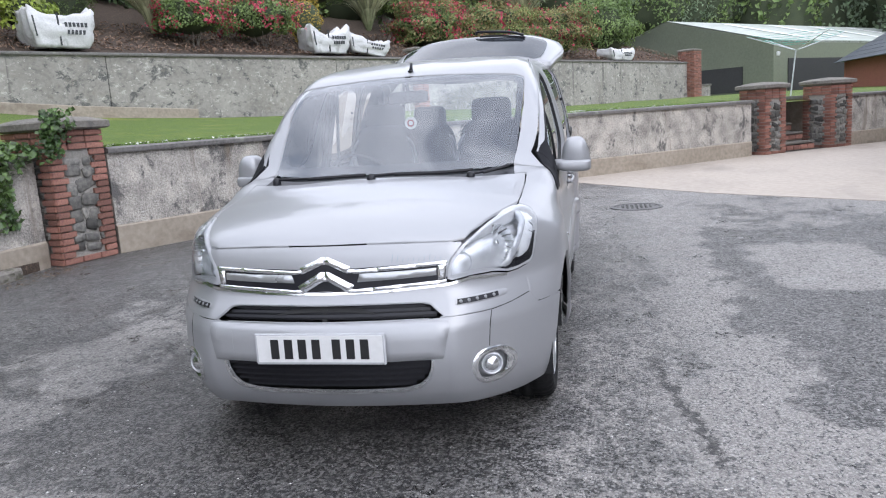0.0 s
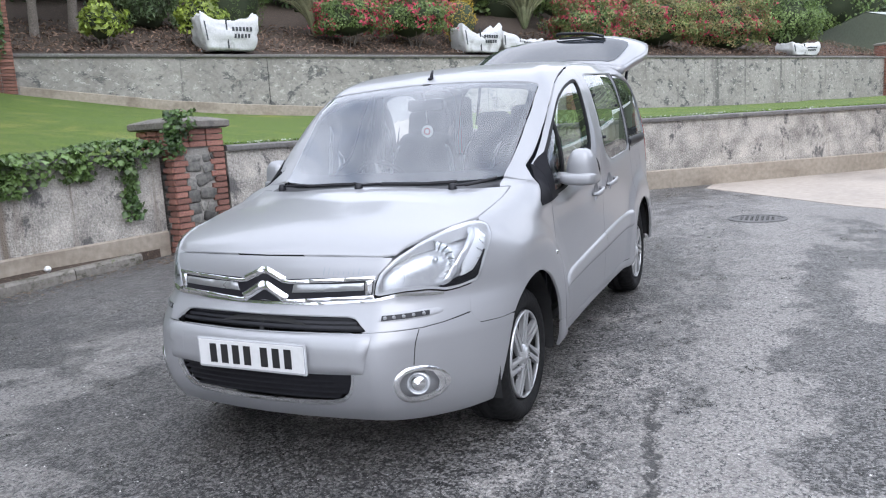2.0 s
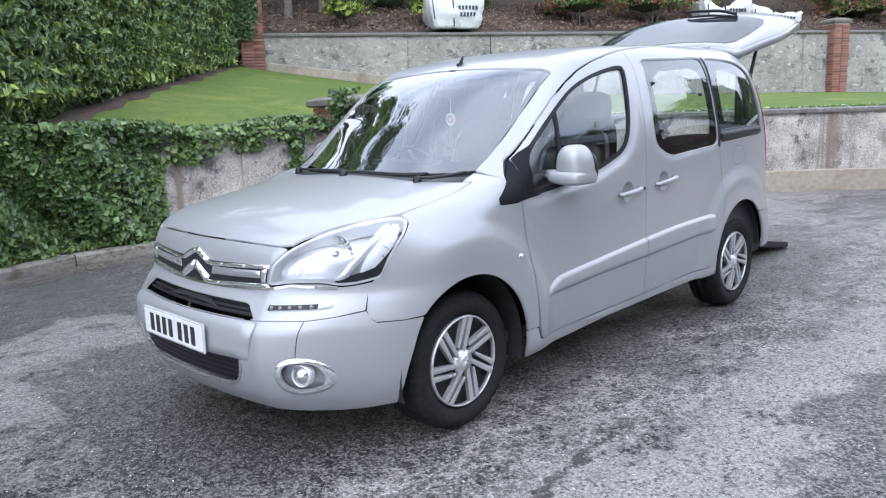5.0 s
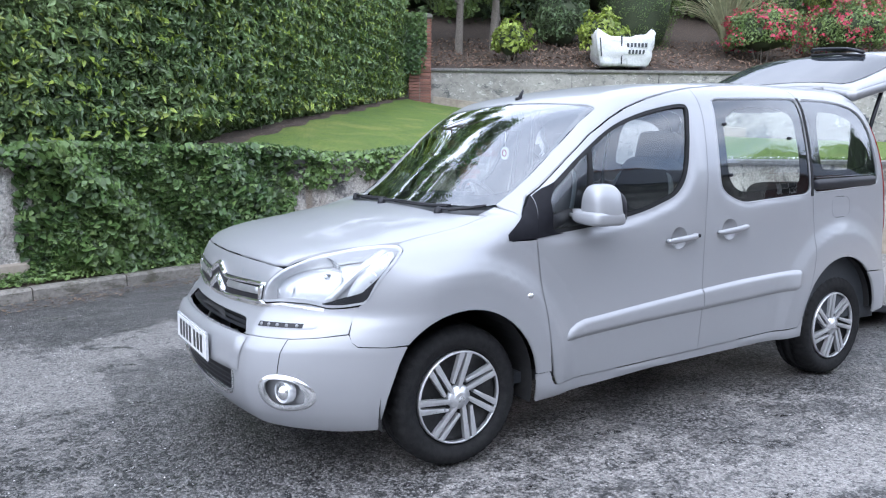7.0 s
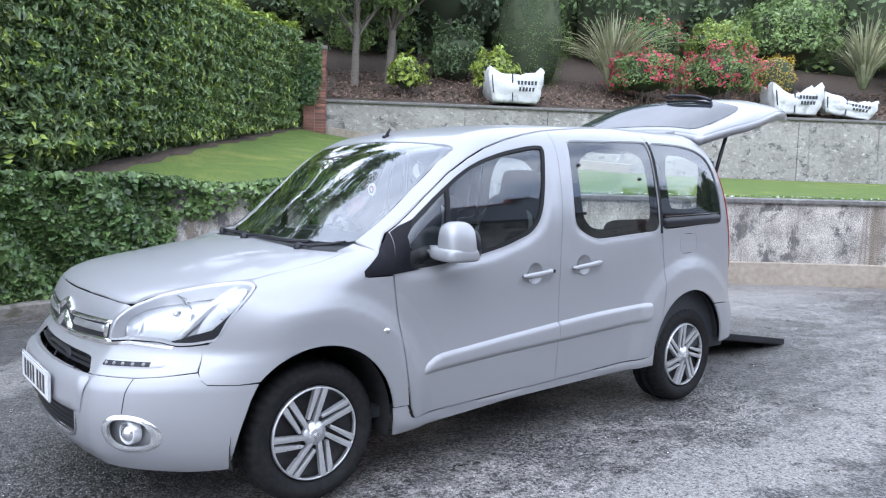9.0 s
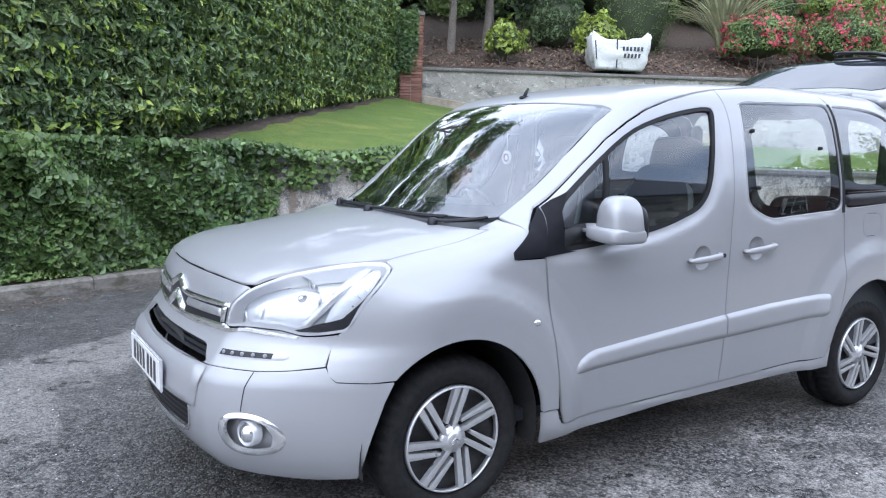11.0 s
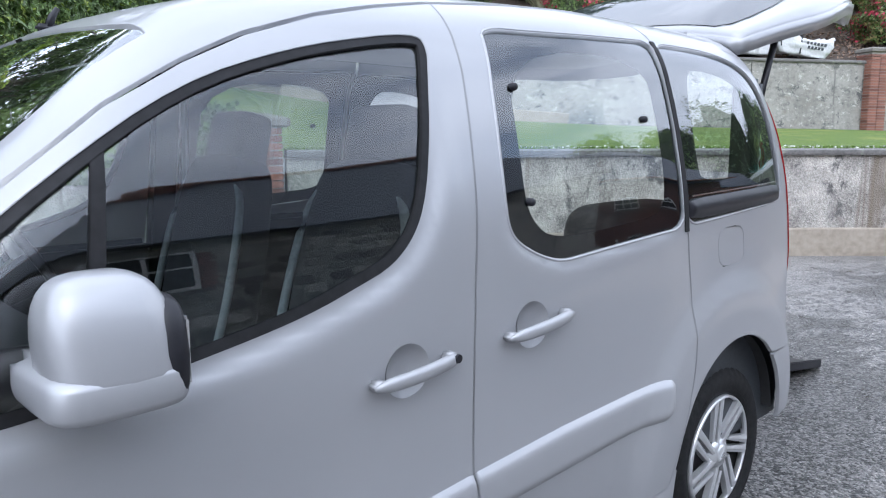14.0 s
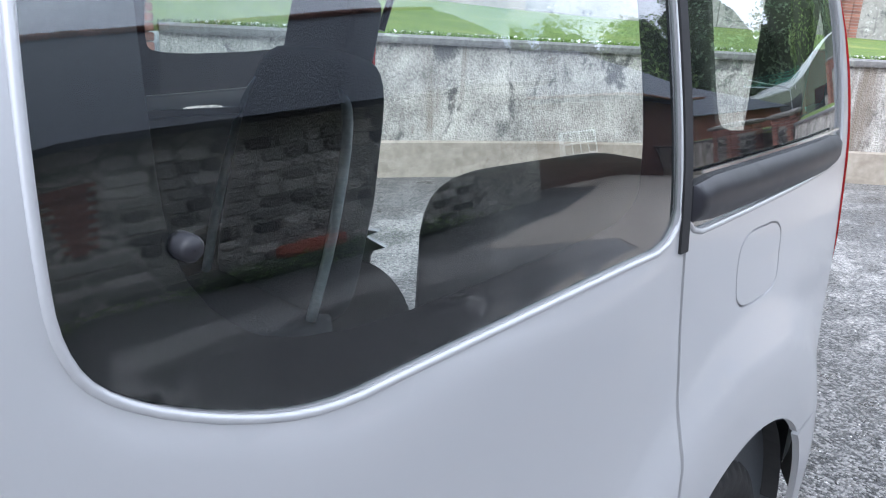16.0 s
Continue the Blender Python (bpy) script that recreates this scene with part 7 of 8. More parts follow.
def ivy():
    """Ivy over the wall top, a deep mass down to the kerb, and trails by the pillar."""
    root = grow("ivy", (-5.1, 0.5, 0), "dense glossy ivy hanging over the kerbside wall", "ivy")
    seg = np.linalg.norm(np.diff(IVY_LINE, axis=0), axis=1)
    s = np.r_[0, np.cumsum(seg)]
    total = s[-1]

    def at(t):
        i = np.clip(np.searchsorted(s, t) - 1, 0, len(seg) - 1)
        k = ((t - s[i]) / seg[i])[:, None]
        p = IVY_LINE[i] * (1 - k) + IVY_LINE[i + 1] * k
        d = (IVY_LINE[i + 1] - IVY_LINE[i]) / seg[i][:, None]
        return p, np.stack([d[:, 1], -d[:, 0]], 1)

    end = total
    # top fringe all along
    t = rng.uniform(0.5, end, 9000)
    p, o = at(t)
    d = rng.uniform(-0.28, 0.16, len(t))
    hang = 0.12 + 0.10 * np.sin(t * 2.1) + 0.10 * np.sin(t * 5.3 + 1)
    z = 1.29 + 0.07 * rng.random(len(t)) + 0.05 * np.sin(t * 3) - np.clip(d, 0, 1) * 0.3 - (d > 0.06) * np.clip(hang, 0.03, 1) * rng.random(len(t))
    pts = np.stack([p[:, 0] + o[:, 0] * d, p[:, 1] + o[:, 1] * d, z], 1)
    leaf_mesh("foliage", pts, np.stack([o[:, 0] * 0.7, o[:, 1] * 0.7, np.full(len(t), 0.6)], 1), 0.075, IVY, root, 0.85, 0.6, kind="stuff")
    # deep mass
    a, b = end - 5.25, end - 2.15
    t = a + (b - a) * rng.beta(1.1, 1.1, 15000)
    p, o = at(t)
    z = 1.30 * rng.random(len(t)) ** 0.9
    edge = np.minimum(t - a, b - t)
    keep = (edge > 0.45 * (1 - np.abs(z - 0.9))) | (rng.random(len(t)) < 0.25)
    bulge = 0.20 + 0.09 * np.sin(t * 4.1 + z * 3) + 0.06 * np.sin(z * 9 + t * 7)
    bulge *= np.clip(edge / 0.4, 0.25, 1)
    d = bulge * (0.35 + 0.65 * rng.random(len(t)))
    pts = np.stack([p[:, 0] + o[:, 0] * d, p[:, 1] + o[:, 1] * d, z + 0.08], 1)[keep]
    leaf_mesh("foliage", pts, np.stack([o[:, 0], o[:, 1], np.full(len(t), 0.25)], 1)[keep], 0.105, IVY, root, 0.85, 0.9, spread=1.1, up=0.45, kind="stuff")
    k = rng.random(len(pts)) < 0.16
    leaf_mesh("young_foliage", pts[k] + np.array([0.02, -0.01, 0.01]), np.stack([o[:, 0], o[:, 1], np.full(len(t), 0.4)], 1)[keep][k], 0.075, MIDLEAF, root, 0.8, 0.8, kind="stuff")
    # Dark sheet behind the ivy leaves; its colour is the shade in the gaps.
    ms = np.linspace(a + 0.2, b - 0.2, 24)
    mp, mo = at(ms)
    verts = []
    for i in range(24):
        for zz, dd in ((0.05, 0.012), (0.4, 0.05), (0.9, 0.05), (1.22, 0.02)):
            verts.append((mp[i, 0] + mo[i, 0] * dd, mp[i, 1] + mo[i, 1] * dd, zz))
    raw("shade_core", verts, [(i * 4 + j, i * 4 + j + 1, (i + 1) * 4 + j + 1, (i + 1) * 4 + j) for i in range(23) for j in range(3)], SHADE, root)
    # trailing curtains near the pillar
    for c, w, low in ((end - 0.50, 0.12, 0.50), (end - 1.9, 0.2, 0.9), (end - 1.1, 0.15, 1.0)):
        t = np.clip(c + rng.normal(0, w * 0.5, 240), 0, end - 0.01)
        p, o = at(t)
        z = low + (1.28 - low) * rng.random(len(t)) ** (0.8 + np.abs(t - c) / w)
        d = 0.03 + 0.06 * rng.random(len(t))
        leaf_mesh("trail", np.stack([p[:, 0] + o[:, 0] * d, p[:, 1] + o[:, 1] * d, z], 1), np.stack([o[:, 0], o[:, 1], np.full(len(t), 0.2)], 1), 0.07, IVY, root, 0.85, 0.8, kind="stuff")
    # weeds on the verge
    t = rng.uniform(end - 6.5, end - 2.3, 2200)
    p, o = at(t)
    d = rng.uniform(0.0, 0.24, len(t))
    leaf_mesh("weed_cover", np.stack([p[:, 0] + o[:, 0] * d, p[:, 1] + o[:, 1] * d, 0.13 + 0.12 * rng.random(len(t)) * (1 - d / 0.3)], 1), np.tile([0.3, 0, 0.9], (len(t), 1)), 0.055, MIDLEAF, root, 0.6, 0.1, kind="stuff")


ivy()


def pillar_ivy():
    root = grow("ivy", (P_MAIN[0], P_MAIN[1], 1.2), "ivy creeping over the stone pillar's cap", "ivy")
    n = 300
    u = rng.uniform(-0.52, -0.10, n)
    z = rng.uniform(1.12, 1.72, n)
    a = np.array([math.cos(radians(-14)), math.sin(radians(-14))])
    b = np.array([-a[1], a[0]])
    keep = (z > 1.35 + 0.5 * np.abs(u + 0.15)) | ((z > 1.15) & (u < -0.22) & (rng.random(n) < 0.6))
    out = np.where(z > 1.5, 0.5, 0.40) + 0.05 * rng.random(n)
    px = P_MAIN[0] + a[0] * out + b[0] * u
    py = P_MAIN[1] + a[1] * out + b[1] * u
    leaf_mesh("foliage", np.stack([px, py, z], 1)[keep], np.tile([a[0], a[1], 0.3], (n, 1))[keep], 0.06, IVY, root, 0.85, 0.8, kind="stuff")
    n = 160
    px = P_MAIN[0] + rng.uniform(0.25, 0.45, n)
    py = P_MAIN[1] - 0.42 - 0.1 * rng.random(n)
    z = 1.25 + 0.42 * rng.random(n)
    leaf_mesh("foliage", np.stack([px, py, z], 1), np.tile([0.2, -1, 0.3], (n, 1)), 0.06, IVY, root, 0.85, 0.8, kind="stuff")


pillar_ivy()

HA, HB = np.array([-5.75, 0.15]), np.array([-14.1, 7.8])


def lawn_z(x, y):
    """Height of the lawn near the hedge foot."""
    k = np.clip(((x - HA[0]) * (HB[0] - HA[0]) + (y - HA[1]) * (HB[1] - HA[1])) / 128.0, -0.6, 1.1)
    return 1.33 + 1.18 * k


def hedge():
    root = grow("hedge", (-9.5, 4, 1.6), "tall clipped laurel hedge beside the lawn", "hedge")
    d = (HB - HA) / np.linalg.norm(HB - HA)
    o = np.array([d[1], -d[0]])
    length = np.linalg.norm(HB - HA)
    d2, o2 = np.array([0.44, -0.898]), np.array([0.898, 0.44])

    def line(t, w):
        """Plan place on the hedge: straight up the lawn, and bent along the kerbside wall before its start."""
        t, w = np.atleast_1d(t)[:, None], np.atleast_1d(w)[:, None]
        return HA + np.where(t >= 0, t * d + w * o, -t * d2 + w * o2)

    def facing(t, up):
        t = np.asarray(t)[:, None]
        return np.concatenate([np.where(t >= 0, o, o2), np.full((len(t), 1), up)], 1)

    n = 82000
    t = rng.uniform(-7.0, length, n) 
    h = rng.uniform(0.0, 2.55, n)
    lump = 0.07 * np.sin(t * 2.3) * np.sin(h * 3.1 + t) + 0.06 * np.sin(t * 9.1 + h * 13) * np.sin(h * 11 - t * 7)
    under = np.where(h < 0.35, -0.30 * (0.35 - h) / 0.35, 0)
    dep = 0.15 + lump + under - 0.32 * rng.random(n) ** 2
    p = line(t, dep)
    z = lawn_z(p[:, 0], p[:, 1]) + h
    leaf_mesh("foliage", np.column_stack([p, z]), facing(t, 0.25), 0.145, LAUREL, root, 0.42, 0.5, spread=1.5, kind="stuff")
    n3 = 4500
    t = rng.uniform(-7.0, length, n3)
    h = rng.uniform(0.2, 2.55, n3)
    p = line(t, 0.16 + 0.07 * np.sin(t * 2.3) * np.sin(h * 3.1 + t) + 0.06 * np.sin(t * 9.1 + h * 13) * np.sin(h * 11 - t * 7))
    leaf_mesh("young_foliage", np.column_stack([p, lawn_z(p[:, 0], p[:, 1]) + h]), facing(t, 0.4), 0.12, YOUNG, root, 0.42, 0.5, kind="stuff")
    n2 = 9000
    t = rng.uniform(-7.0, length, n2)
    w = rng.uniform(-1.0, 0.15, n2)
    p = line(t, w)
    z = lawn_z(p[:, 0], p[:, 1]) + 2.5 + 0.14 * np.sin(t * 3) + 0.18 * rng.random(n2)
    leaf_mesh("top_growth", np.column_stack([p, z]), np.tile([0, 0, 1.0], (n2, 1)), 0.13, YOUNG, root, 0.42, -0.8, kind="stuff")
    # Dark body behind the hedge leaves, coloured as the shade between them.
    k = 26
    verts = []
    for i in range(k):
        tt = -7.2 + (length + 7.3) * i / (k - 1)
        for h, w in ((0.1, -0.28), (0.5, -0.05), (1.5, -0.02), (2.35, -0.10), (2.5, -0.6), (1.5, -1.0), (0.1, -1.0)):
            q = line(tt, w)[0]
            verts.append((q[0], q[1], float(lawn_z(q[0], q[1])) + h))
    raw("shade_core", verts, [(i * 7 + j, i * 7 + (j + 1) % 7, (i + 1) * 7 + (j + 1) % 7, (i + 1) * 7 + j) for i in range(k - 1) for j in range(7)] + [tuple(range(7)), tuple(range((k - 1) * 7, k * 7))], SHADE, root)
    tree_of = bvhtree.BVHTree.FromPolygons([v.co.copy() for v in lawn.data.vertices], [tuple(f.vertices) for f in lawn.data.polygons])
    verts, m = [], 48
    for i in range(m + 1):
        for w in (-0.9, -0.3, 0.10 + 0.05 * math.sin(i * 1.9), 0.22 + 0.06 * math.sin(i * 1.3)):
            q = HA + d * (0.1 + (length - 0.2) * i / m) + o * w
            hit = tree_of.ray_cast(Vector((q[0], q[1], 9)), Vector((0, 0, -1)))[0]
            verts.append((q[0], q[1], (hit.z if hit else float(lawn_z(q[0], q[1]))) + (0.03 if w < 0.15 else 0.004)))
    bed = raw("planting_bed", verts, [(i * 4 + j, i * 4 + j + 1, (i + 1) * 4 + j + 1, (i + 1) * 4 + j) for i in range(m) for j in range(3)], SOIL)
    tagged(bed, "strip of bare brown soil under the hedge", "soil", kind="structure")


hedge()


def pier_ivy():
    at = upper(-0.55, 0.0)
    root = grow("ivy", (at[0], at[1], 2.7), "ivy climbing the brick pier by the hedge", "ivy")
    n = 2600
    s = rng.uniform(-0.5, 0.16, n) ; z = 3.25 + 1.5 * rng.random(n) ** 0.8
    keep = (s < 0.0) | (z > 3.8) | (rng.random(n) < 0.2)
    p = np.array([upper(-0.55 + a, -0.30 - 0.10 * b) for a, b in zip(s, rng.random(n))])
    leaf_mesh("foliage", np.column_stack([p, z])[keep], np.tile([0.86, -0.51, 0.2], (n, 1))[keep], 0.08, IVY, root, 0.85, 0.8, kind="stuff")


pier_ivy()


def shrub(name, c, r, n, size, material, label, category="shrub", flowers=0, fsize=0.06, fmat=None, width=0.5, low=-0.6, core=0.72, second=None, foot=True):
    root = grow(name, (c[0], c[1], c[2] - r[2]), label, category)
    # Dark core fills the gaps between leaves with painted shade.
    blob(c, (r[0] * core, r[1] * core, r[2] * core), SHADE, "shade_core", root, seed=int(abs(c[0] * 7 + c[1])))
    swell = 0.0 if category == "conifer" else 0.13

    def uneven(p):
        q = p - np.array(c)
        lump = np.sin(q[:, 0] * 5.1 + q[:, 2] * 3.7 + c[0]) * np.sin(q[:, 1] * 4.6 - q[:, 2] * 2.9 + c[1]) + 0.6 * np.sin(q[:, 0] * 9.7 + q[:, 1] * 8.3)
        return np.array(c) + q * (1 + swell * lump)[:, None]

    p, d = shell_points(c, r, n, 0.35, low)
    leaf_mesh("foliage", uneven(p), d, size, material, root, width, 0.3, kind="stuff")
    if second is not None:
        p, d = shell_points(c, (r[0] * 1.02, r[1] * 1.02, r[2] * 1.04), n // 2, 0.2, low)
        p = uneven(p)
        leaf_mesh("foliage", p, d, size, second, root, width, 0.3, kind="stuff")
    if flowers:
        p, d = shell_points(c, (r[0] * 1.09, r[1] * 1.09, r[2] * 1.11), flowers * 2, 0.12, -0.5)
        p = uneven(p)
        k = (np.sin(p[:, 0] * 6.3 + p[:, 2] * 5) + np.sin(p[:, 1] * 5.7 + p[:, 2] * 3)) > -0.3
        leaf_mesh("blossom", p[k], d[k], fsize, fmat or FLOWER, root, 0.8, 0.2, kind="stuff")
    if foot:
        for j in range(5):
            a = 1.3 * j
            part("stem", tube([(c[0] + 0.1 * math.cos(a), c[1] + 0.1 * math.sin(a), bank_z(c[0], c[1]) - 0.15), (c[0] + r[0] * 0.35 * math.cos(a), c[1] + r[1] * 0.35 * math.sin(a), c[2])], 0.02, 6, taper=0.6), BARK, root)
    return root


def flax(c, height, n, label, spread=1.0):
    root = grow("flax", c, label, "flax")
    verts, faces = [], []
    for i in range(n):
        a, lean = rng.uniform(0, 2 * math.pi), rng.uniform(0.1, 1.0) * spread
        L = height * rng.uniform(0.75, 1.15)
        d = np.array([math.cos(a), math.sin(a), 0])
        w = np.array([-d[1], d[0], 0]) * rng.uniform(0.025, 0.045)
        b = len(verts)
        for k, t in enumerate((0, 0.3, 0.6, 0.85, 1.0)):
            out = lean * L * (0.25 * t + 0.55 * t ** 2)
            up = L * (t - 0.45 * lean * t ** 2.5)
            p = np.array(c) + d * (0.08 + out) + np.array([0, 0, up])
            ww = w * (1 - 0.9 * max(0, t - 0.5) * 2)
            verts += [p - ww, p + np.array([0, 0, -0.012]), p + ww]
        for k in range(4):
            q = b + 3 * k
            faces += [(q, q + 1, q + 4, q + 3), (q + 1, q + 2, q + 5, q + 4)]
    ob = raw("flax_foliage", verts, faces, FLAX, root)
    ob["kind"] = "stuff"


# planted bank, from the hedge end towards the shed
shrub("laurel_bush", (-13.5, 10.85, 4.30), (0.55, 0.55, 0.55), 700, 0.16, YOUNG, "small yellow-green laurel bush on the bank", "bush")
shrub("laurel_bush", (-12.35, 13.05, 4.50), (0.62, 0.62, 0.58), 900, 0.16, YOUNG, "yellow-green laurel bush behind the white bag", "bush")
shrub("conifer", (-13.4, 15.5, 6.0), (1.15, 1.15, 2.2), 9000, 0.085, CONIFER, "broad dark green columnar conifer on the bank", "conifer", width=0.3, low=-0.95, core=0.86)
flax((-11.35, 16.95, 4.25), 2.3, 230, "large variegated flax clump with arching blades", 1.0)
shrub("flowering_shrub", (-10.15, 16.9, 4.62), (1.15, 0.9, 0.70), 6000, 0.085, MIDLEAF, "green shrub covered in red flowers", "shrub", 950, 0.075)
shrub("flowering_shrub", (-8.95, 18.9, 4.70), (1.2, 0.9, 0.72), 6000, 0.085, MIDLEAF, "bushy shrub thick with crimson flowers", "shrub", 1200, 0.075)
shrub("rounded_shrub", (-9.95, 20.4, 5.85), (1.0, 1.0, 0.75), 5000, 0.09, YOUNG, "rounded light green shrub higher on the bank", "shrub", second=MIDLEAF)
shrub("clipped_conifer", (-8.25, 20.85, 4.75), (0.58, 0.58, 0.75), 3600, 0.055, GOLD, "small clipped golden conifer", "conifer", width=0.35, low=-0.95, core=0.86, foot=False)
shrub("green_shrub", (-9.2, 23.0, 6.4), (1.6, 1.4, 1.3), 6500, 0.13, MIDLEAF, "loose mid-green shrub under the trees", "shrub")
flax((-7.0, 23.9, 4.6), 2.4, 190, "tall spiky flax clump with pale blades", 1.0)
shrub("flowering_shrub", (-5.2, 25.9, 4.75), (1.5, 1.1, 0.95), 8000, 0.10, MIDLEAF, "wide shrub with rose-red flowers over the wall", "shrub", 1300, 0.085, second=RUSTLEAF)
shrub("flowering_shrub", (-3.2, 29.3, 4.85), (1.9, 1.2, 1.1), 9000, 0.11, RUSTLEAF, "russet and green shrub with scattered red flowers", "shrub", 450, 0.11, second=MIDLEAF)
shrub("flowering_shrub", (-0.9, 33.1, 4.75), (1.9, 1.2, 1.2), 9000, 0.11, RUSTLEAF, "russet flowering shrub at the wall's far bay", "shrub", 450, 0.11, second=MIDLEAF)
flax((-2.3, 33.6, 5.2), 2.6, 170, "straw-coloured flax above the russet shrubs", 1.0)
shrub("green_shrub", (1.3, 39.6, 5.4), (2.0, 1.8, 1.7), 10000, 0.14, MIDLEAF, "dense rounded green shrub by the shed", "shrub")
shrub("flowering_shrub", (-11.6, 19.3, 5.9), (1.1, 1.0, 0.8), 4500, 0.10, MIDLEAF, "dark shrub with a few red flowers", "shrub", 160, 0.10)
shrub("green_shrub", (-14.6, 13.4, 5.2), (0.9, 0.9, 1.0), 3500, 0.12, DARKLEAF, "dark evergreen shrub under the trees", "shrub")
shrub("green_shrub", (-6.6, 28.2, 6.3), (1.7, 1.5, 1.3), 6000, 0.14, MIDLEAF, "mid-green shrub beneath the woodland edge", "shrub")


def tree(c, height, crown, n, material, label, leaf=0.16, trunk=0.13, clumps=26, low=0.35, second=None):
    root = grow("tree", c, label, "tree")
    lean = rng.normal(0, 0.25, 2)
    top = np.array([c[0] + lean[0], c[1] + lean[1], c[2] + height * 0.85])
    base = np.array(c, float)
    path = [tuple(base + (top - base) * t + np.array([0.08 * math.sin(5 * t + c[0]), 0.08 * math.cos(4 * t), 0]) * t) for t in np.linspace(0, 1, 8)]
    part("trunk", tube([(base[0], base[1], base[2] - 0.3)] + path, trunk, 12, taper=0.3), BARK, root, smooth=True)
    pts, outs = [], []
    for i in range(clumps):
        a = rng.uniform(0, 2 * math.pi)
        h = low + (1 - low) * rng.random()
        rad = crown * rng.uniform(0.35, 1.0) * math.sin(math.pi * min(0.97, max(0.15, (h - low) / (1 - low) * 0.8 + 0.15)))
        cc = np.array([c[0] + lean[0] * h + rad * math.cos(a), c[1] + lean[1] * h + rad * math.sin(a), c[2] + height * h])
        t0 = max(0.2, h - 0.25)
        s0 = base + (top - base) * min(1, t0 / 0.85)
        mid = (s0 + cc) / 2 + np.array([0, 0, 0.15])
        part("limb", tube([tuple(s0), tuple(mid), tuple(cc)], trunk * 0.3, 6, taper=0.3), BARK, root)
        m = n // clumps
        r = np.array([0.26, 0.26, 0.19]) * crown * rng.uniform(0.7, 1.25)
        q, d = shell_points(cc, r, m, 0.7, -0.9)
        pts.append(q)
        outs.append(d)
    pts, outs = np.concatenate(pts), np.concatenate(outs)
    leaf_mesh("crown", pts, outs, leaf, material, root, 0.55, 0.5, kind="stuff")
    if second is not None:
        k = rng.random(len(pts)) < 0.25
        leaf_mesh("crown", pts[k] + 0.05, outs[k], leaf, second, root, 0.55, 0.5, kind="stuff")
    return root


tree((-15.05, 10.15, 3.95), 7.0, 2.6, 11000, MIDLEAF, "slim pale-trunked broadleaf tree behind the wall", 0.17, 0.13, 30, 0.20)
tree((-15.1, 11.35, 4.2), 7.5, 2.6, 11000, MIDLEAF, "slim grey-trunked tree in the shaded border", 0.17, 0.14, 30, 0.20)
tree((-15.9, 12.2, 4.6), 7.0, 2.2, 5000, DARKLEAF, "thin-stemmed tree among the others", 0.17, 0.07, 16, 0.4)
tree((-13.0, 0.5, 2.9), 9.5, 3.6, 13000, DARKLEAF, "tall spreading tree behind the laurel hedge", 0.2, 0.2, 34, 0.30, MIDLEAF)
tree((-12.0, -4.5, 2.6), 9.0, 3.4, 11000, DARKLEAF, "tall dark tree behind the hedge end", 0.2, 0.2, 30, 0.25)
tree((-16.5, 5.0, 3.4), 9.0, 3.4, 12000, MIDLEAF, "broad tree over the far end of the hedge", 0.2, 0.18, 30, 0.25, YOUNG)
tree((-9.0, -9.5, 1.6), 9.5, 3.6, 9000, DARKLEAF, "dark tree beyond the ivy wall", 0.22, 0.2, 26, 0.2)
tree((-17.5, 15.5, 6.0), 8.0, 3.0, 8000, DARKLEAF, "dark woodland tree at the top of the bank", 0.2, 0.16, 22, 0.2)
tree((-14.5, 21.5, 7.2), 8.0, 3.2, 8000, DARKLEAF, "dark woodland tree above the shrubs", 0.2, 0.16, 22, 0.15)
tree((-11.0, 28.0, 7.4), 8.0, 3.2, 8000, MIDLEAF, "green woodland tree above the long wall", 0.2, 0.16, 22, 0.15)


def woods():
    """Dense far foliage along the top of the bank."""
    root = thing("woodland", (*upper(15, 10), 6), "dense dark wood at the top of the bank", "wood", kind="stuff")
    for i in range(34):
        s = -14 + 2.5 * i
        d = 9.2 + 1.6 * math.sin(i * 1.7)
        x, y = upper(s, d)
        h = (7.0 if i > 4 else 3.2) + 1.6 * math.sin(i * 2.3)
        z0 = bank_z(x, y)
        c, r = (x, y, z0 + h * 0.45), (2.6, 2.6, h * 0.58)
        # Added core, coloured as the shade inside the wood.
        blob(c, (r[0] * 0.85, r[1] * 0.85, r[2] * 0.85), SHADE, "shade_core", root, i, 0.4)
        p, n = shell_points(c, r, 3600, 0.22, -0.9)
        keep = n @ np.array([0.86, -0.51, 0.15]) > -0.25
        leaf_mesh("foliage", p[keep], n[keep], 0.26, (HAZYLEAF, MIDLEAF, DARKLEAF, HAZYLEAF)[i % 4], root, 0.55, 0.4, kind="stuff")


woods()


def far_woods():
    """Tall mixed wood beyond the shed and the brick house."""
    root = thing("woodland", (20, 75, 1.5), "tall mixed green wood behind the shed", "wood", kind="stuff")
    for i in range(26):
        x = -22 + 4.2 * i
        y = 68 + 5 * math.sin(i * 1.9) - 0.12 * (x - 15) + (6 if 0 < x < 30 else 0)
        h = 17 + 3.0 * math.sin(i * 2.7)
        c, r = (x, y, 1.5 + h * 0.45), (4.2, 4.2, h * 0.55)
        # Shade within the far crowns is this core's dark colour.
        blob(c, (r[0] * 0.86, r[1] * 0.86, r[2] * 0.88), SHADE, "shade_core", root, i, 0.4)
        p, nn = shell_points(c, r, 3000, 0.22, -0.9)
        keep = nn[:, 1] < 0.3
        leaf_mesh("foliage", p[keep], nn[keep], 0.50, (HAZYLEAF, MIDLEAF, HAZYLEAF, HAZYLEAF)[i % 4], root, 0.6, 0.4, kind="stuff")


far_woods()


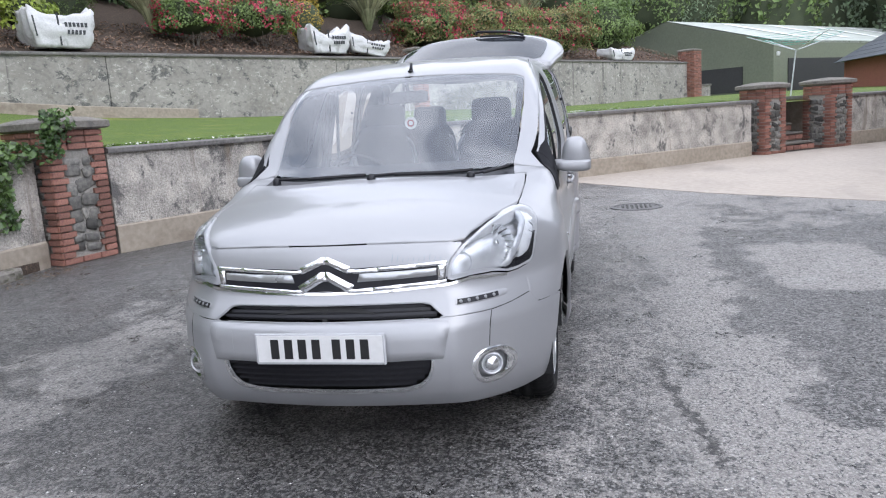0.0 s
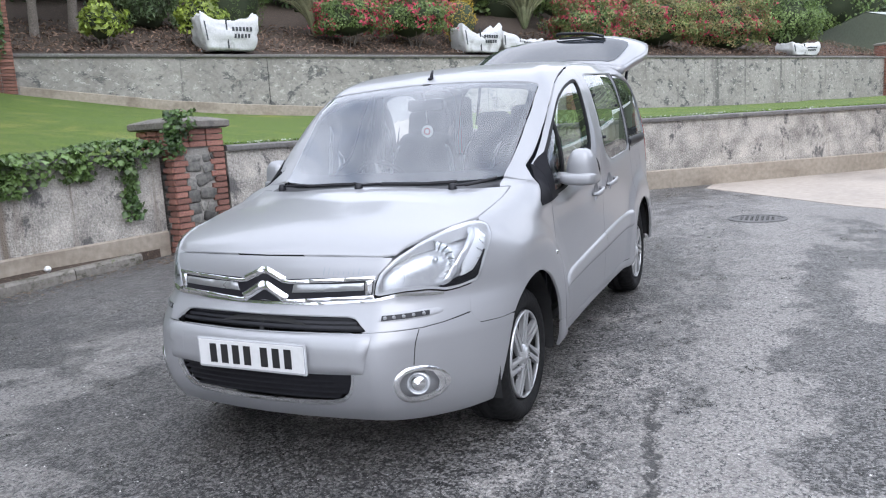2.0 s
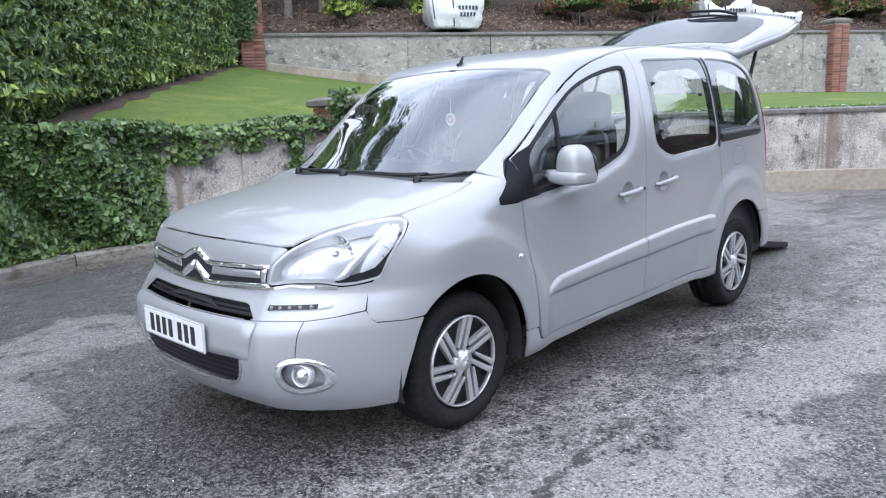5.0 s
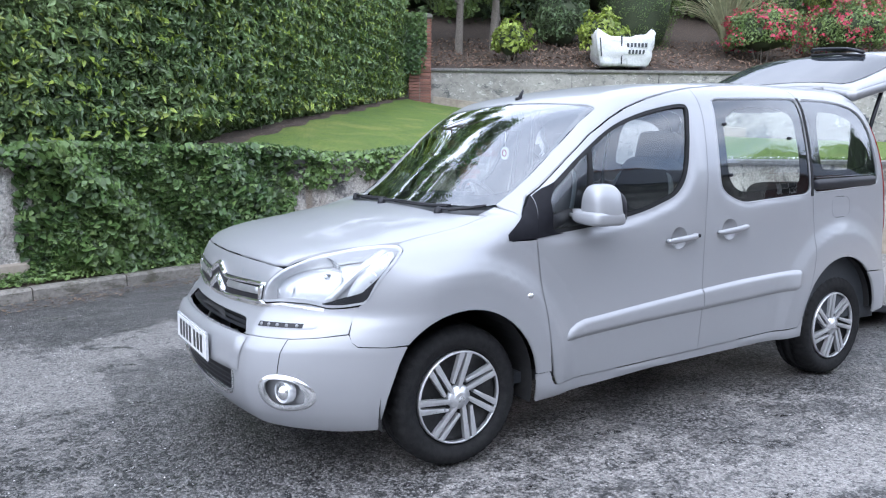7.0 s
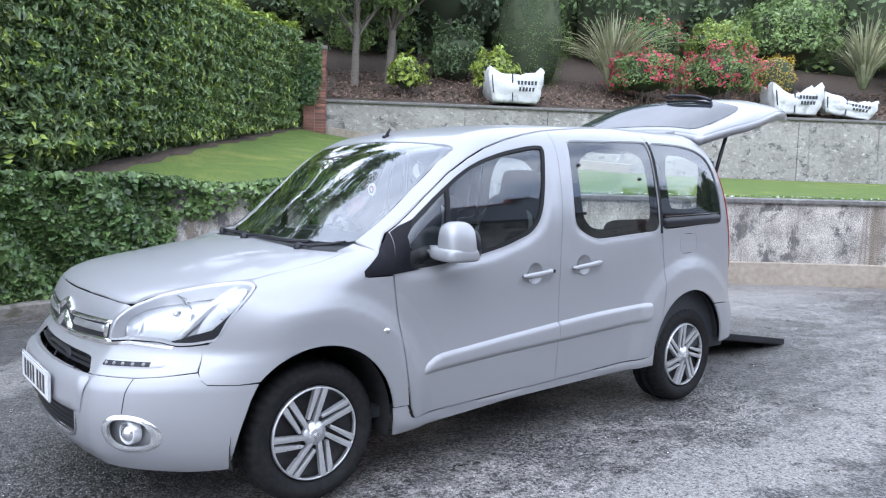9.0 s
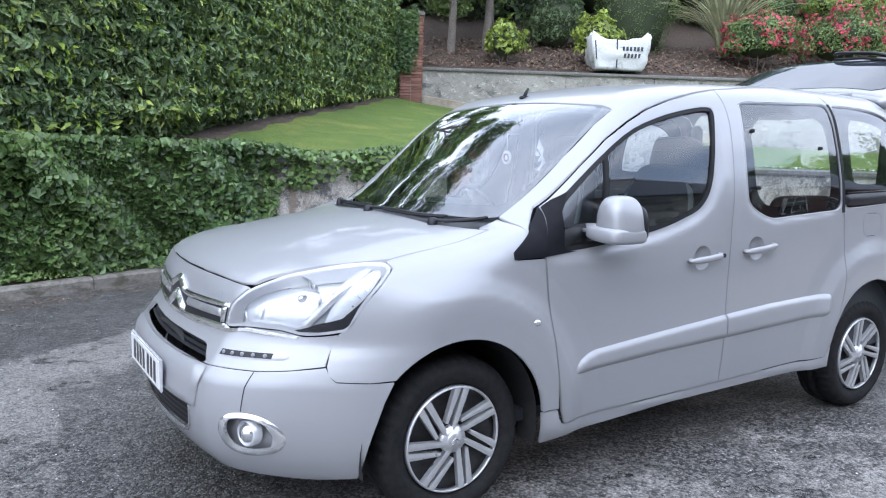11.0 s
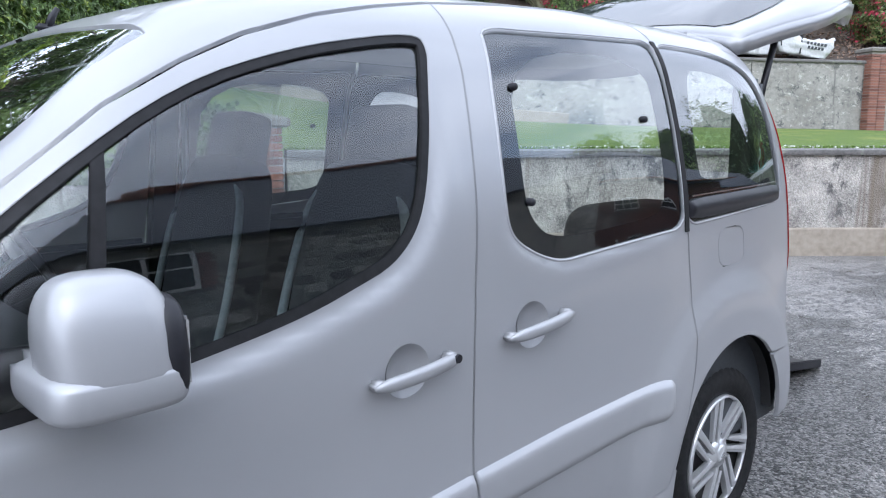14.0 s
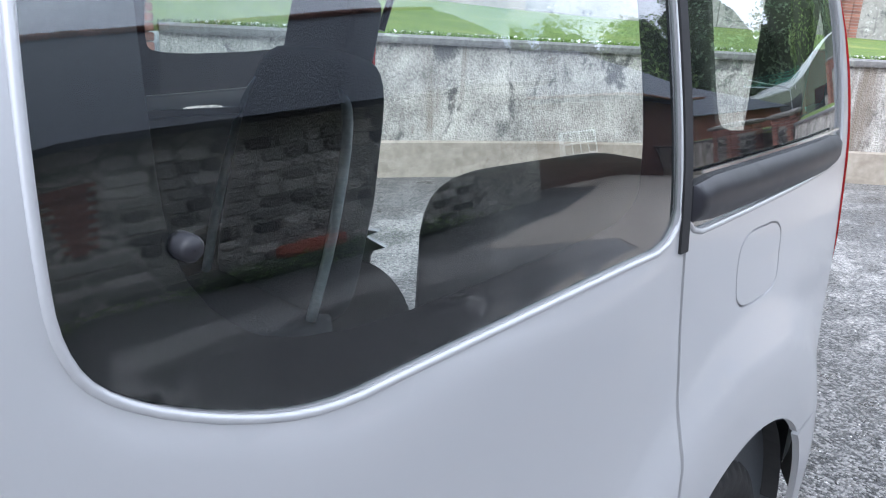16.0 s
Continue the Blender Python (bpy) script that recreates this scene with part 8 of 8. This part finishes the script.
def leaf_litter():
    n = 9000
    s, d = rng.uniform(-1, 40, n), 0.3 + 3.5 * rng.random(n) ** 1.4
    p = np.array([upper(a, b) for a, b in zip(s, d)])
    z = np.array([bank_z(x, y) for x, y in p]) + 0.05 + 0.05 * rng.random(n)
    root = thing("leaf_litter", (*upper(12, 1), 3.5), "dry leaves and bark chips on the bank", "leaf litter", kind="stuff")
    leaf_mesh("litter", np.column_stack([p, z]), np.tile([0.5, -0.3, 1.0], (n, 1)), 0.12, mat("dry_litter", (0.10, 0.06, 0.04), (0.26, 0.18, 0.13), 6, 0.9, vary=0.5), root, 0.35, 0.0, kind="stuff")
    n = 1500
    t = rng.uniform(0, 1, n)
    i = (t * (len(KERB_LINE) - 1)).astype(int)
    q = KERB_LINE[i] + rng.normal(0, 0.05, (n, 2)) + np.array([0.10, 0.04]) * rng.random((n, 1)) * 4
    grit = thing("fallen_leaves", (-4.6, 1, 0), "small dry leaves gathered along the kerb", "leaf litter", kind="stuff")
    leaf_mesh("litter", np.column_stack([q, np.full(n, 0.012)]), np.tile([0, 0, 1.0], (n, 1)), 0.028, mat("kerb_litter", (0.12, 0.08, 0.05), (0.28, 0.20, 0.13), 6, 0.9, vary=0.5), grit, 0.6, 0.0, spread=0.2, kind="stuff")


leaf_litter()


def chippings():
    """Loose pale chips lying on the worn asphalt."""
    n = 5200
    x, y = rng.uniform(-3.6, 5.0, n), rng.uniform(-3.2, 6.5, n)
    away = (np.abs(x) > 0.95) | (y < -1.0) | (y > 3.5)
    x, y = x[away], y[away]
    verts, faces = [], []
    for a, b in zip(x, y):
        r, t, h = rng.uniform(0.0022, 0.0058), rng.uniform(0, 6.28), rng.uniform(0.0025, 0.005)
        k = len(verts)
        for j in range(4):
            q = t + 1.57 * j + rng.uniform(-0.4, 0.4)
            verts.append((a + r * math.cos(q) * 1.3, b + r * math.sin(q), 0.0))
        verts.append((a + rng.uniform(-0.4, 0.4) * r, b + rng.uniform(-0.4, 0.4) * r, h))
        faces += [(k + j, k + (j + 1) % 4, k + 4) for j in range(4)]
    ob = raw("loose_chippings", verts, faces, mat("stone_chip", (0.22, 0.215, 0.21), (0.58, 0.57, 0.55), 3, 0.8, vary=0.5))
    tagged(ob, "pale loose stone chippings scattered over the asphalt", "chippings", kind="stuff")


chippings()


def daisies():
    n = 700
    s = rng.uniform(2, 60, n)
    i = np.clip((s).astype(int), 0, 63)
    p = LOW[i] + rng.normal(0, 0.08, (n, 2)) - np.array([0.45, -0.3]) * (0.6 + 1.2 * rng.random((n, 1)))
    root = thing("daisies", (*LOW[30], 1.25), "small white daisies scattered in the lawn", "flowers", kind="stuff")
    leaf_mesh("daisy", np.column_stack([p, 1.27 + 0.03 * rng.random(n)]), np.tile([0, 0, 1.0], (n, 1)), 0.035, WHITEPAINT, root, 0.9, 0.0, kind="stuff")
    n = 9000
    s = rng.uniform(0, 64, n)
    i = np.clip(s.astype(int), 0, 63)
    k = (s - i)[:, None]
    base = LOW[i] * (1 - k) + LOW[i + 1] * k
    tan = LOW[i + 1] - LOW[i]
    tan /= np.linalg.norm(tan, axis=1)[:, None]
    p = base + np.stack([-tan[:, 1], tan[:, 0]], 1) * (0.24 + 0.5 * rng.random((n, 1)))
    tuft = thing("grass", (*LOW[30], 1.2), "grass blades along the wall's back edge", "grass", kind="stuff")
    leaf_mesh("grass_cover", np.column_stack([p, 1.22 + 0.05 * rng.random(n)]), rng.normal(0, 1, (n, 3)) * [1, 1, 0.2], 0.09, leafy("grass_blade", (0.10, 0.19, 0.03), (0.20, 0.30, 0.06)), tuft, 0.12, -3.0, up=0.0, kind="stuff")


daisies()


# ---- things on the bank and far off ----
def builder_bag(c, size, turn, label, slump=0.0, tilt=0.0):
    """Bulk sack: soft box with sagging sides, folded rim, straps and printed bars."""
    bm = bmesh.new()
    bmesh.ops.create_cube(bm, size=1.0)
    bmesh.ops.subdivide_edges(bm, edges=bm.edges[:], cuts=9, use_grid_fill=True)
    for v in bm.verts:
        p = v.co
        k = 1 + 0.10 * math.cos(p.z * 3.0) + 0.05 * noise.noise(p * 3.3 + Vector(c))
        q = Vector((p.x * size[0] * k * (1 + 0.20 * p.z), p.y * size[1] * k, (p.z + 0.5) * size[2]))
        if p.z > 0.3:
            q.z += size[2] * (0.16 * noise.noise(Vector((p.x * 3, p.y * 3, 1.0)) + Vector(c)) - slump * (0.5 - abs(p.x)) - 0.12 * (0.5 - abs(p.y)))
            q.x += 0.06 * noise.noise(p * 5)
            q.z += size[2] * 0.20 * abs(2 * p.x) ** 4
        q += 0.05 * Vector((noise.noise(p * 7 + Vector((5, 0, 0))), noise.noise(p * 7), noise.noise(p * 6 + Vector((0, 9, 0)))))
        v.co = q
    place = Matrix.Translation(c) @ Matrix.Rotation(radians(turn), 4, "Z") @ Matrix.Rotation(radians(tilt), 4, "Y")
    bmesh.ops.transform(bm, matrix=place, verts=bm.verts)
    root = thing("builder_bag", c, label, "bag", "white bulk bags")
    part("sack", bm, SACK, root, smooth=True)
    y = -size[1] * 0.565

    def bar(u0, u1, h0, h1, name="print_bar", m=INK, lift=0.012):
        b = bmesh.new()
        vs = []
        for u, h in ((u0, h0), (u1, h0), (u1, h1), (u0, h1)):
            kk = 1 + 0.10 * math.cos((h - 0.5) * 3.0)
            vs.append(b.verts.new((u * size[0] * kk * (1 + 0.20 * (h - 0.5)), -size[1] * 0.5 * kk - lift - 0.02, h * size[2])))
        f = b.faces.new(vs)
        ex = bmesh.ops.extrude_face_region(b, geom=[f])
        bmesh.ops.translate(b, vec=(0, 0.03, 0), verts=[x for x in ex["geom"] if isinstance(x, bmesh.types.BMVert)])
        bmesh.ops.recalc_face_normals(b, faces=b.faces[:])
        bmesh.ops.transform(b, matrix=place, verts=b.verts)
        part(name, b, m, root)

    for k in range(6):
        bar(0.02 + 0.064 * k, 0.02 + 0.064 * k + 0.036, 0.60, 0.73)
    for k in range(5):
        bar(0.05 + 0.064 * k, 0.05 + 0.064 * k + 0.036, 0.38, 0.51)
    bar(-0.09, -0.065, 0.05, 0.98, "strap")
    bar(-0.47, -0.45, 0.3, 0.9, "strap")
    return root


builder_bag((-11.55, 13.0, 3.55), (1.30, 0.85, 0.78), 59.4, "upright white bulk bag printed with dark lettering", 0.12)
builder_bag((-7.40, 20.15, 3.56), (1.35, 0.7, 0.72), 59.4, "slumped white bulk bag printed with dark lettering", 0.5)
builder_bag((-6.55, 21.55, 3.55), (1.35, 0.7, 0.50), 50.0, "half-empty white bulk bag lying folded", 0.35, 8)
builder_bag((2.0, 36.0, 3.50), (1.9, 0.8, 0.5), 59.4, "flattened white bulk bag on the far wall", 0.6)


def shed():
    n0, ap, far = Vector((11.4, 46.0, 0)), Vector((5.7, 51.0, 0)), Vector((0.0, 56.0, 0))
    way = Vector((0.66, 0.75, 0)).normalized() * 30
    root = thing("shed", (8, 52, 1.4), "large dark green sheet-metal shed with pale rooflights", "shed")
    e, r, g = 4.5, 6.55, 1.2

    def up(p, z):
        return (p.x, p.y, z)

    raw("wall", [up(n0, g), up(far, g), up(far, e), up(ap, r), up(n0, e)], [(0, 1, 2, 3, 4)], SHEDGREEN, root)
    raw("wall", [up(n0, g), up(n0 + way, g), up(n0 + way, e), up(n0, e)], [(0, 1, 2, 3)], SHEDGREEN, root)
    raw("roof", [up(n0, e + 0.05), up(n0 + way, e + 0.05), up(ap + way, r + 0.05), up(ap, r + 0.05), up(far, e + 0.05), up(far + way, e + 0.05),
                 up(n0, e - 0.1), up(n0 + way, e - 0.1)], [(0, 1, 2, 3), (3, 2, 5, 4), (0, 6, 7, 1)], SHEDROOF, root)
    d = way / 30
    for t in (5.0, 11.0, 17.0, 23.0):
        a, b = n0 + (ap - n0) * 0.15, n0 + (ap - n0) * 0.9
        za, zb = e + (r - e) * 0.15 + 0.09, e + (r - e) * 0.9 + 0.09
        raw("rooflight", [up(a + d * t, za), up(a + d * (t + 1.2), za), up(b + d * (t + 1.2), zb), up(b + d * t, zb)], [(0, 1, 2, 3)], ROOFLIGHT, root)
    gd = (far - n0).normalized()
    out = Vector((-gd.y, gd.x, 0)) * -0.04
    if out.y > 0:
        out = -out
    for k in range(60):
        p = n0 + gd * (0.12 + 0.25 * k) + out
        if 0.12 + 0.25 * k > 14.9:
            break
        t = (0.12 + 0.25 * k) / (far - n0).length
        top = e + (r - e) * (1 - abs(2 * t - 1)) - 0.05
        raw("sheet_rib", [up(p, g), up(p + gd * 0.06, g), up(p + gd * 0.06, top), up(p, top)], [(0, 1, 2, 3)], SHEDGREEN, root)
    wd = Vector((d.y, -d.x, 0)) * 0.06

    def flat_box(name, a, b, z0, z1, m, off):
        raw(name, [up(a + off, z0), up(b + off, z0), up(b + off, z1), up(a + off, z1), up(a - off, z0), up(b - off, z0), up(b - off, z1), up(a - off, z1)],
            [(0, 1, 2, 3), (4, 7, 6, 5), (0, 3, 7, 4), (1, 5, 6, 2), (3, 2, 6, 7)], m, root)

    flat_box("shed_door", n0 + d * 1.6, n0 + d * 11.5, g, 3.45, DARKGAP, wd)
    flat_box("shed_window", n0 + gd * 2.0, n0 + gd * 6.2, 1.6, 3.15, DARKGAP, out * 1.5)
    flat_box("window_head", n0 + gd * 1.9, n0 + gd * 6.3, 3.15, 3.3, SHEDGREEN, out * 2.0)
    return root


shed()


def brick_house():
    """Corner of a slate-roofed brick house beyond the right-hand wall."""
    root = thing("house", (16, 38, 1.3), "brick house corner under a dark slate roof", "house")
    x0, x1, y0, y1, g, e = 15.3, 26, 33.5, 46, 1.2, 2.95
    part("wall", box_bm(((x0 + x1) / 2, (y0 + y1) / 2, (g + e) / 2), (x1 - x0, y1 - y0, e - g)), mat("brick_wall", (0.22, 0.075, 0.05), (0.32, 0.13, 0.09), 9, 0.9, bump=0.4, bscale=30), root)
    o = 0.45
    v = [(x0 - o, y0 - o, e), (x1 + o, y0 - o, e), (x1 + o, y1 + o, e), (x0 - o, y1 + o, e), (x0 + 4.2, y0 + 4.2, e + 3.6), (x1 - 4.2, y1 - 4.2, e + 3.6)]
    raw("roof", v, [(0, 1, 5, 4), (1, 2, 5), (2, 3, 4, 5), (3, 0, 4), (3, 2, 1, 0)], SLATE, root)
    for k in range(16):
        t = k / 16
        a, b = Vector(v[0]) * (1 - t) + Vector(v[4]) * t, Vector(v[1]) * (1 - t) + Vector(v[5]) * t
        part("slate_course", tube([a, b], 0.022, 4), SLATE, root)
        c = Vector(v[3]) * (1 - t) + Vector(v[4]) * t
        part("slate_course", tube([a, c], 0.022, 4), SLATE, root)
    part("gutter", tube([(x0 - o, y0 - o - 0.05, e), (x1, y0 - o - 0.05, e)], 0.06, 8), DARKGAP, root)
    win = part("window", box_bm((16.5, y0 - 0.01, 2.1), (1.3, 0.08, 1.2), bevel=0.01), WHITEPAINT, root)
    part("pane", box_bm((16.5, y0 - 0.055, 2.1), (1.1, 0.02, 1.0)), FRIT, win)
    for k in range(3):
        part("leaning_plank", box_bm((15.1, 33.2 + 0.15 * k, 1.95), (0.05, 0.12, 1.6), Matrix.Rotation(0.14, 3, "Y"), 0.008), BRICK, root)


brick_house()


def rotary_airer():
    c = (7.45, 24.0)
    root = thing("rotary_airer", (c[0], c[1], 1.17), "folding rotary clothes airer with pale arms", "clothes airer")
    part("pole", tube([(c[0] - 0.10, c[1], 1.1), (c[0] + 0.06, c[1], 2.72)], 0.025, 8), LINE_METAL, root)
    hub = Vector((c[0] + 0.07, c[1], 2.74))
    tips = []
    for k in range(4):
        a = 0.35 + math.pi / 2 * k
        tip = hub + Vector((1.75 * math.cos(a), 1.75 * math.sin(a), 0.50))
        tips.append(tip)
        part("arm", tube([hub, tip], 0.016, 6), LINE_METAL, root)
    for j in (0.5, 0.7, 0.85, 1.0):
        for k in range(4):
            a, b = hub + (tips[k] - hub) * j, hub + (tips[(k + 1) % 4] - hub) * j
            part("line", tube([a, (a + b) / 2 - Vector((0, 0, 0.03)), b], 0.005, 4), TEAL, root)
    part("peg_bag", soft_box((hub.x - 0.55, hub.y, 2.68), (0.12, 0.08, 0.14)), SACK, root, smooth=True)


rotary_airer()

part("ball", lathe([(0.0005, -0.035), (0.02, -0.028), (0.033, -0.01), (0.035, 0.0), (0.033, 0.01), (0.02, 0.028), (0.0005, 0.035)], "z", (-4.98, 1.98, 0.148), 20), WHITEPAINT, smooth=True)
tagged(bpy.data.objects["ball"], "small white ball lying on the kerb verge", "ball")


def cottage():
    """Stone and brick bungalow behind the camera, seen in the car's glass."""
    root = thing("bungalow", (9.5, 0, 0), "long stone bungalow with brick trim and tiled roof", "house")
    wm = mat("rubble_wall", (0.19, 0.186, 0.17), (0.62, 0.59, 0.53), 4.0, 0.9, bump=1.0, bscale=6, kind="voronoi", big=0.6)
    n, l, b = nodes_of(wm)
    vor = n.new("ShaderNodeTexVoronoi")
    vor.feature = "DISTANCE_TO_EDGE"
    vor.inputs["Scale"].default_value = 5.0
    tc = n.new("ShaderNodeTexCoord")
    l.new(tc.outputs["Object"], vor.inputs["Vector"])
    mr = n.new("ShaderNodeMapRange")
    mr.inputs["From Max"].default_value = 0.06
    l.new(vor.outputs["Distance"], mr.inputs["Value"])
    mx = n.new("ShaderNodeMix")
    mx.data_type = "RGBA"
    mx.inputs["A"].default_value = (0.075, 0.07, 0.062, 1)
    l.new(b.inputs["Base Color"].links[0].from_socket, mx.inputs["B"])
    l.new(mr.outputs["Result"], mx.inputs["Factor"])
    l.new(mx.outputs["Result"], b.inputs["Base Color"])
    x0 = 8.2
    SASHES = (-6.0, -1.6, 3.5)
    RUBBLE = mat("rubble_stone", (0.20, 0.195, 0.18), (0.52, 0.50, 0.45), 7, 0.8, bump=0.7, bscale=20, vary=0.75)
    part("wall", box_bm((x0 + 3, 1.5, 1.55), (6, 21, 3.1)), wm, root, "dark rubble stone wall")
    part("wall", box_bm((x0 + 6, 18.0, 1.5), (7, 11.0, 3.0)), mat("bungalow_brick", (0.09, 0.042, 0.032), (0.16, 0.075, 0.055), 9, 0.9, bump=0.4, bscale=30), root, "red brick wing")
    e = 3.2
    raw("roof", [(x0 - 0.5, -9.4, e - 0.15), (x0 - 0.5, 12.4, e - 0.15), (x0 + 3, 12.4, e + 3.1), (x0 + 3, -9.4, e + 3.1), (x0 + 6.5, -9.4, e - 0.15), (x0 + 6.5, 12.4, e - 0.15)], [(0, 1, 2, 3), (3, 2, 5, 4), (0, 3, 4), (1, 5, 2), (0, 4, 5, 1)], SLATE, root)
    raw("roof", [(x0 + 2.0, 12.2, e - 0.1), (x0 + 10, 12.2, e - 0.1), (x0 + 10, 23.8, e - 0.1), (x0 + 2.0, 23.8, e - 0.1), (x0 + 6.0, 12.6, e + 3.0), (x0 + 6, 23.8, e + 3.0)], [(0, 4, 1), (3, 2, 5), (0, 3, 5, 4), (1, 4, 5, 2), (0, 1, 2, 3)], SLATE, root)
    part("gutter", tube([(x0 + 2.0, 12.2, e - 0.08), (x0 + 2.0, 23.8, e - 0.08)], 0.05, 8), BRICK, root)
    for k in range(64):
        part("ridge_tile", lathe([(0.07, -0.15), (0.09, -0.13), (0.09, 0.15)], "y", (x0 + 3, -9.2 + 0.34 * k, e + 3.1), 10), BRICK, root)

    def sash(y, z, w, h, x, nx=2, nz=2):
        f = part("window", box_bm((x - 0.02, y, z), (0.12, w, h), bevel=0.012), WHITEPAINT, root, "white small-paned window")
        for i in range(nx):
            for j in range(nz):
                part("pane", box_bm((x - 0.085, y + ((i + 0.5) / nx - 0.5) * w * 0.92, z + ((j + 0.5) / nz - 0.5) * h * 0.92), (0.01, w * 0.92 / nx - 0.06, h * 0.92 / nz - 0.06)), FRIT, f)
        part("sill", box_bm((x - 0.07, y, z - h / 2 - 0.05), (0.26, w + 0.25, 0.09), bevel=0.01), CAPSTONE, f)

    sr = random.Random(41)
    shapes = []
    for k in range(6):
        bm = bmesh.new()
        ring = [(math.cos(2 * math.pi * i / 8 + sr.uniform(-0.2, 0.2)), math.sin(2 * math.pi * i / 8 + sr.uniform(-0.2, 0.2)), sr.uniform(0.88, 1.08)) for i in range(8)]
        fit = [(0.5 * q * c / max(abs(c), abs(d)) ** 0.75, 0.5 * q * d / max(abs(c), abs(d)) ** 0.75) for c, d, q in ring]
        lower = [bm.verts.new((0.0, a, b)) for a, b in fit]
        upper = [bm.verts.new((-0.5 + sr.uniform(-0.15, 0.15), 0.82 * a, 0.82 * b)) for a, b in fit]
        for i in range(8):
            bm.faces.new((lower[i], lower[(i + 1) % 8], upper[(i + 1) % 8], upper[i]))
        bm.faces.new(upper)
        bmesh.ops.recalc_face_normals(bm, faces=bm.faces[:])
        me = bpy.data.meshes.new("stone")
        bm.to_mesh(me)
        bm.free()
        me.materials.append(RUBBLE)
        shapes.append(me)
    z = 0.15
    while z < 2.75:
        h = sr.uniform(0.17, 0.27)
        y = -0.7 + sr.uniform(0, 0.2)
        while y < 9.6:
            w = sr.uniform(0.22, 0.52)
            ym, zm = y + w / 2, z + h / 2
            if not any(abs(ym - c) < 0.86 + w / 2 and 1.2 - h / 2 < zm < 2.7 for c in SASHES):
                ob = new("stone", shapes[sr.randrange(6)])
                ob.parent = root
                ob.matrix_parent_inverse = Matrix.Identity(4)
                ob.location = (x0 - root.location.x, ym - root.location.y, zm - root.location.z + sr.uniform(-0.015, 0.015))
                ob.scale = (0.09, w * 0.95, h * 0.94)
                ob.rotation_euler = (sr.uniform(-0.06, 0.06), 0, 0)
            y += w
        z += h
    for y in SASHES:
        sash(y, 1.95, 1.25, 1.3, x0)
        for sg in (-1, 1):
            for k in range(16):
                part("quoin_brick", box_bm((x0 - 0.01, y + sg * (0.73 + (0.03 if k % 2 else 0)), 1.33 + 0.075 * k), (0.06, 0.22 if k % 2 else 0.14, 0.066), bevel=0.005), BRICK, root)
    sash(17.0, 1.55, 1.5, 0.9, x0 + 2.5, 4, 2)
    part("flower_trough", soft_box((x0 - 0.35, 6.6, 0.45), (0.3, 0.9, 0.3), power=0.3), mat("terracotta", (0.42, 0.10, 0.06), (0.52, 0.15, 0.09), 4, 0.7), root, "red trough", True)
    part("trough_stand", box_bm((x0 - 0.35, 6.6, 0.15), (0.24, 0.7, 0.30), bevel=0.01), IRON, root)
    shrub("low_shrub", (x0 - 0.5, 6.9, 0.12), (0.4, 2.6, 0.28), 1800, 0.07, MIDLEAF, "low green border plants against the bungalow", "shrub", foot=False)


cottage()
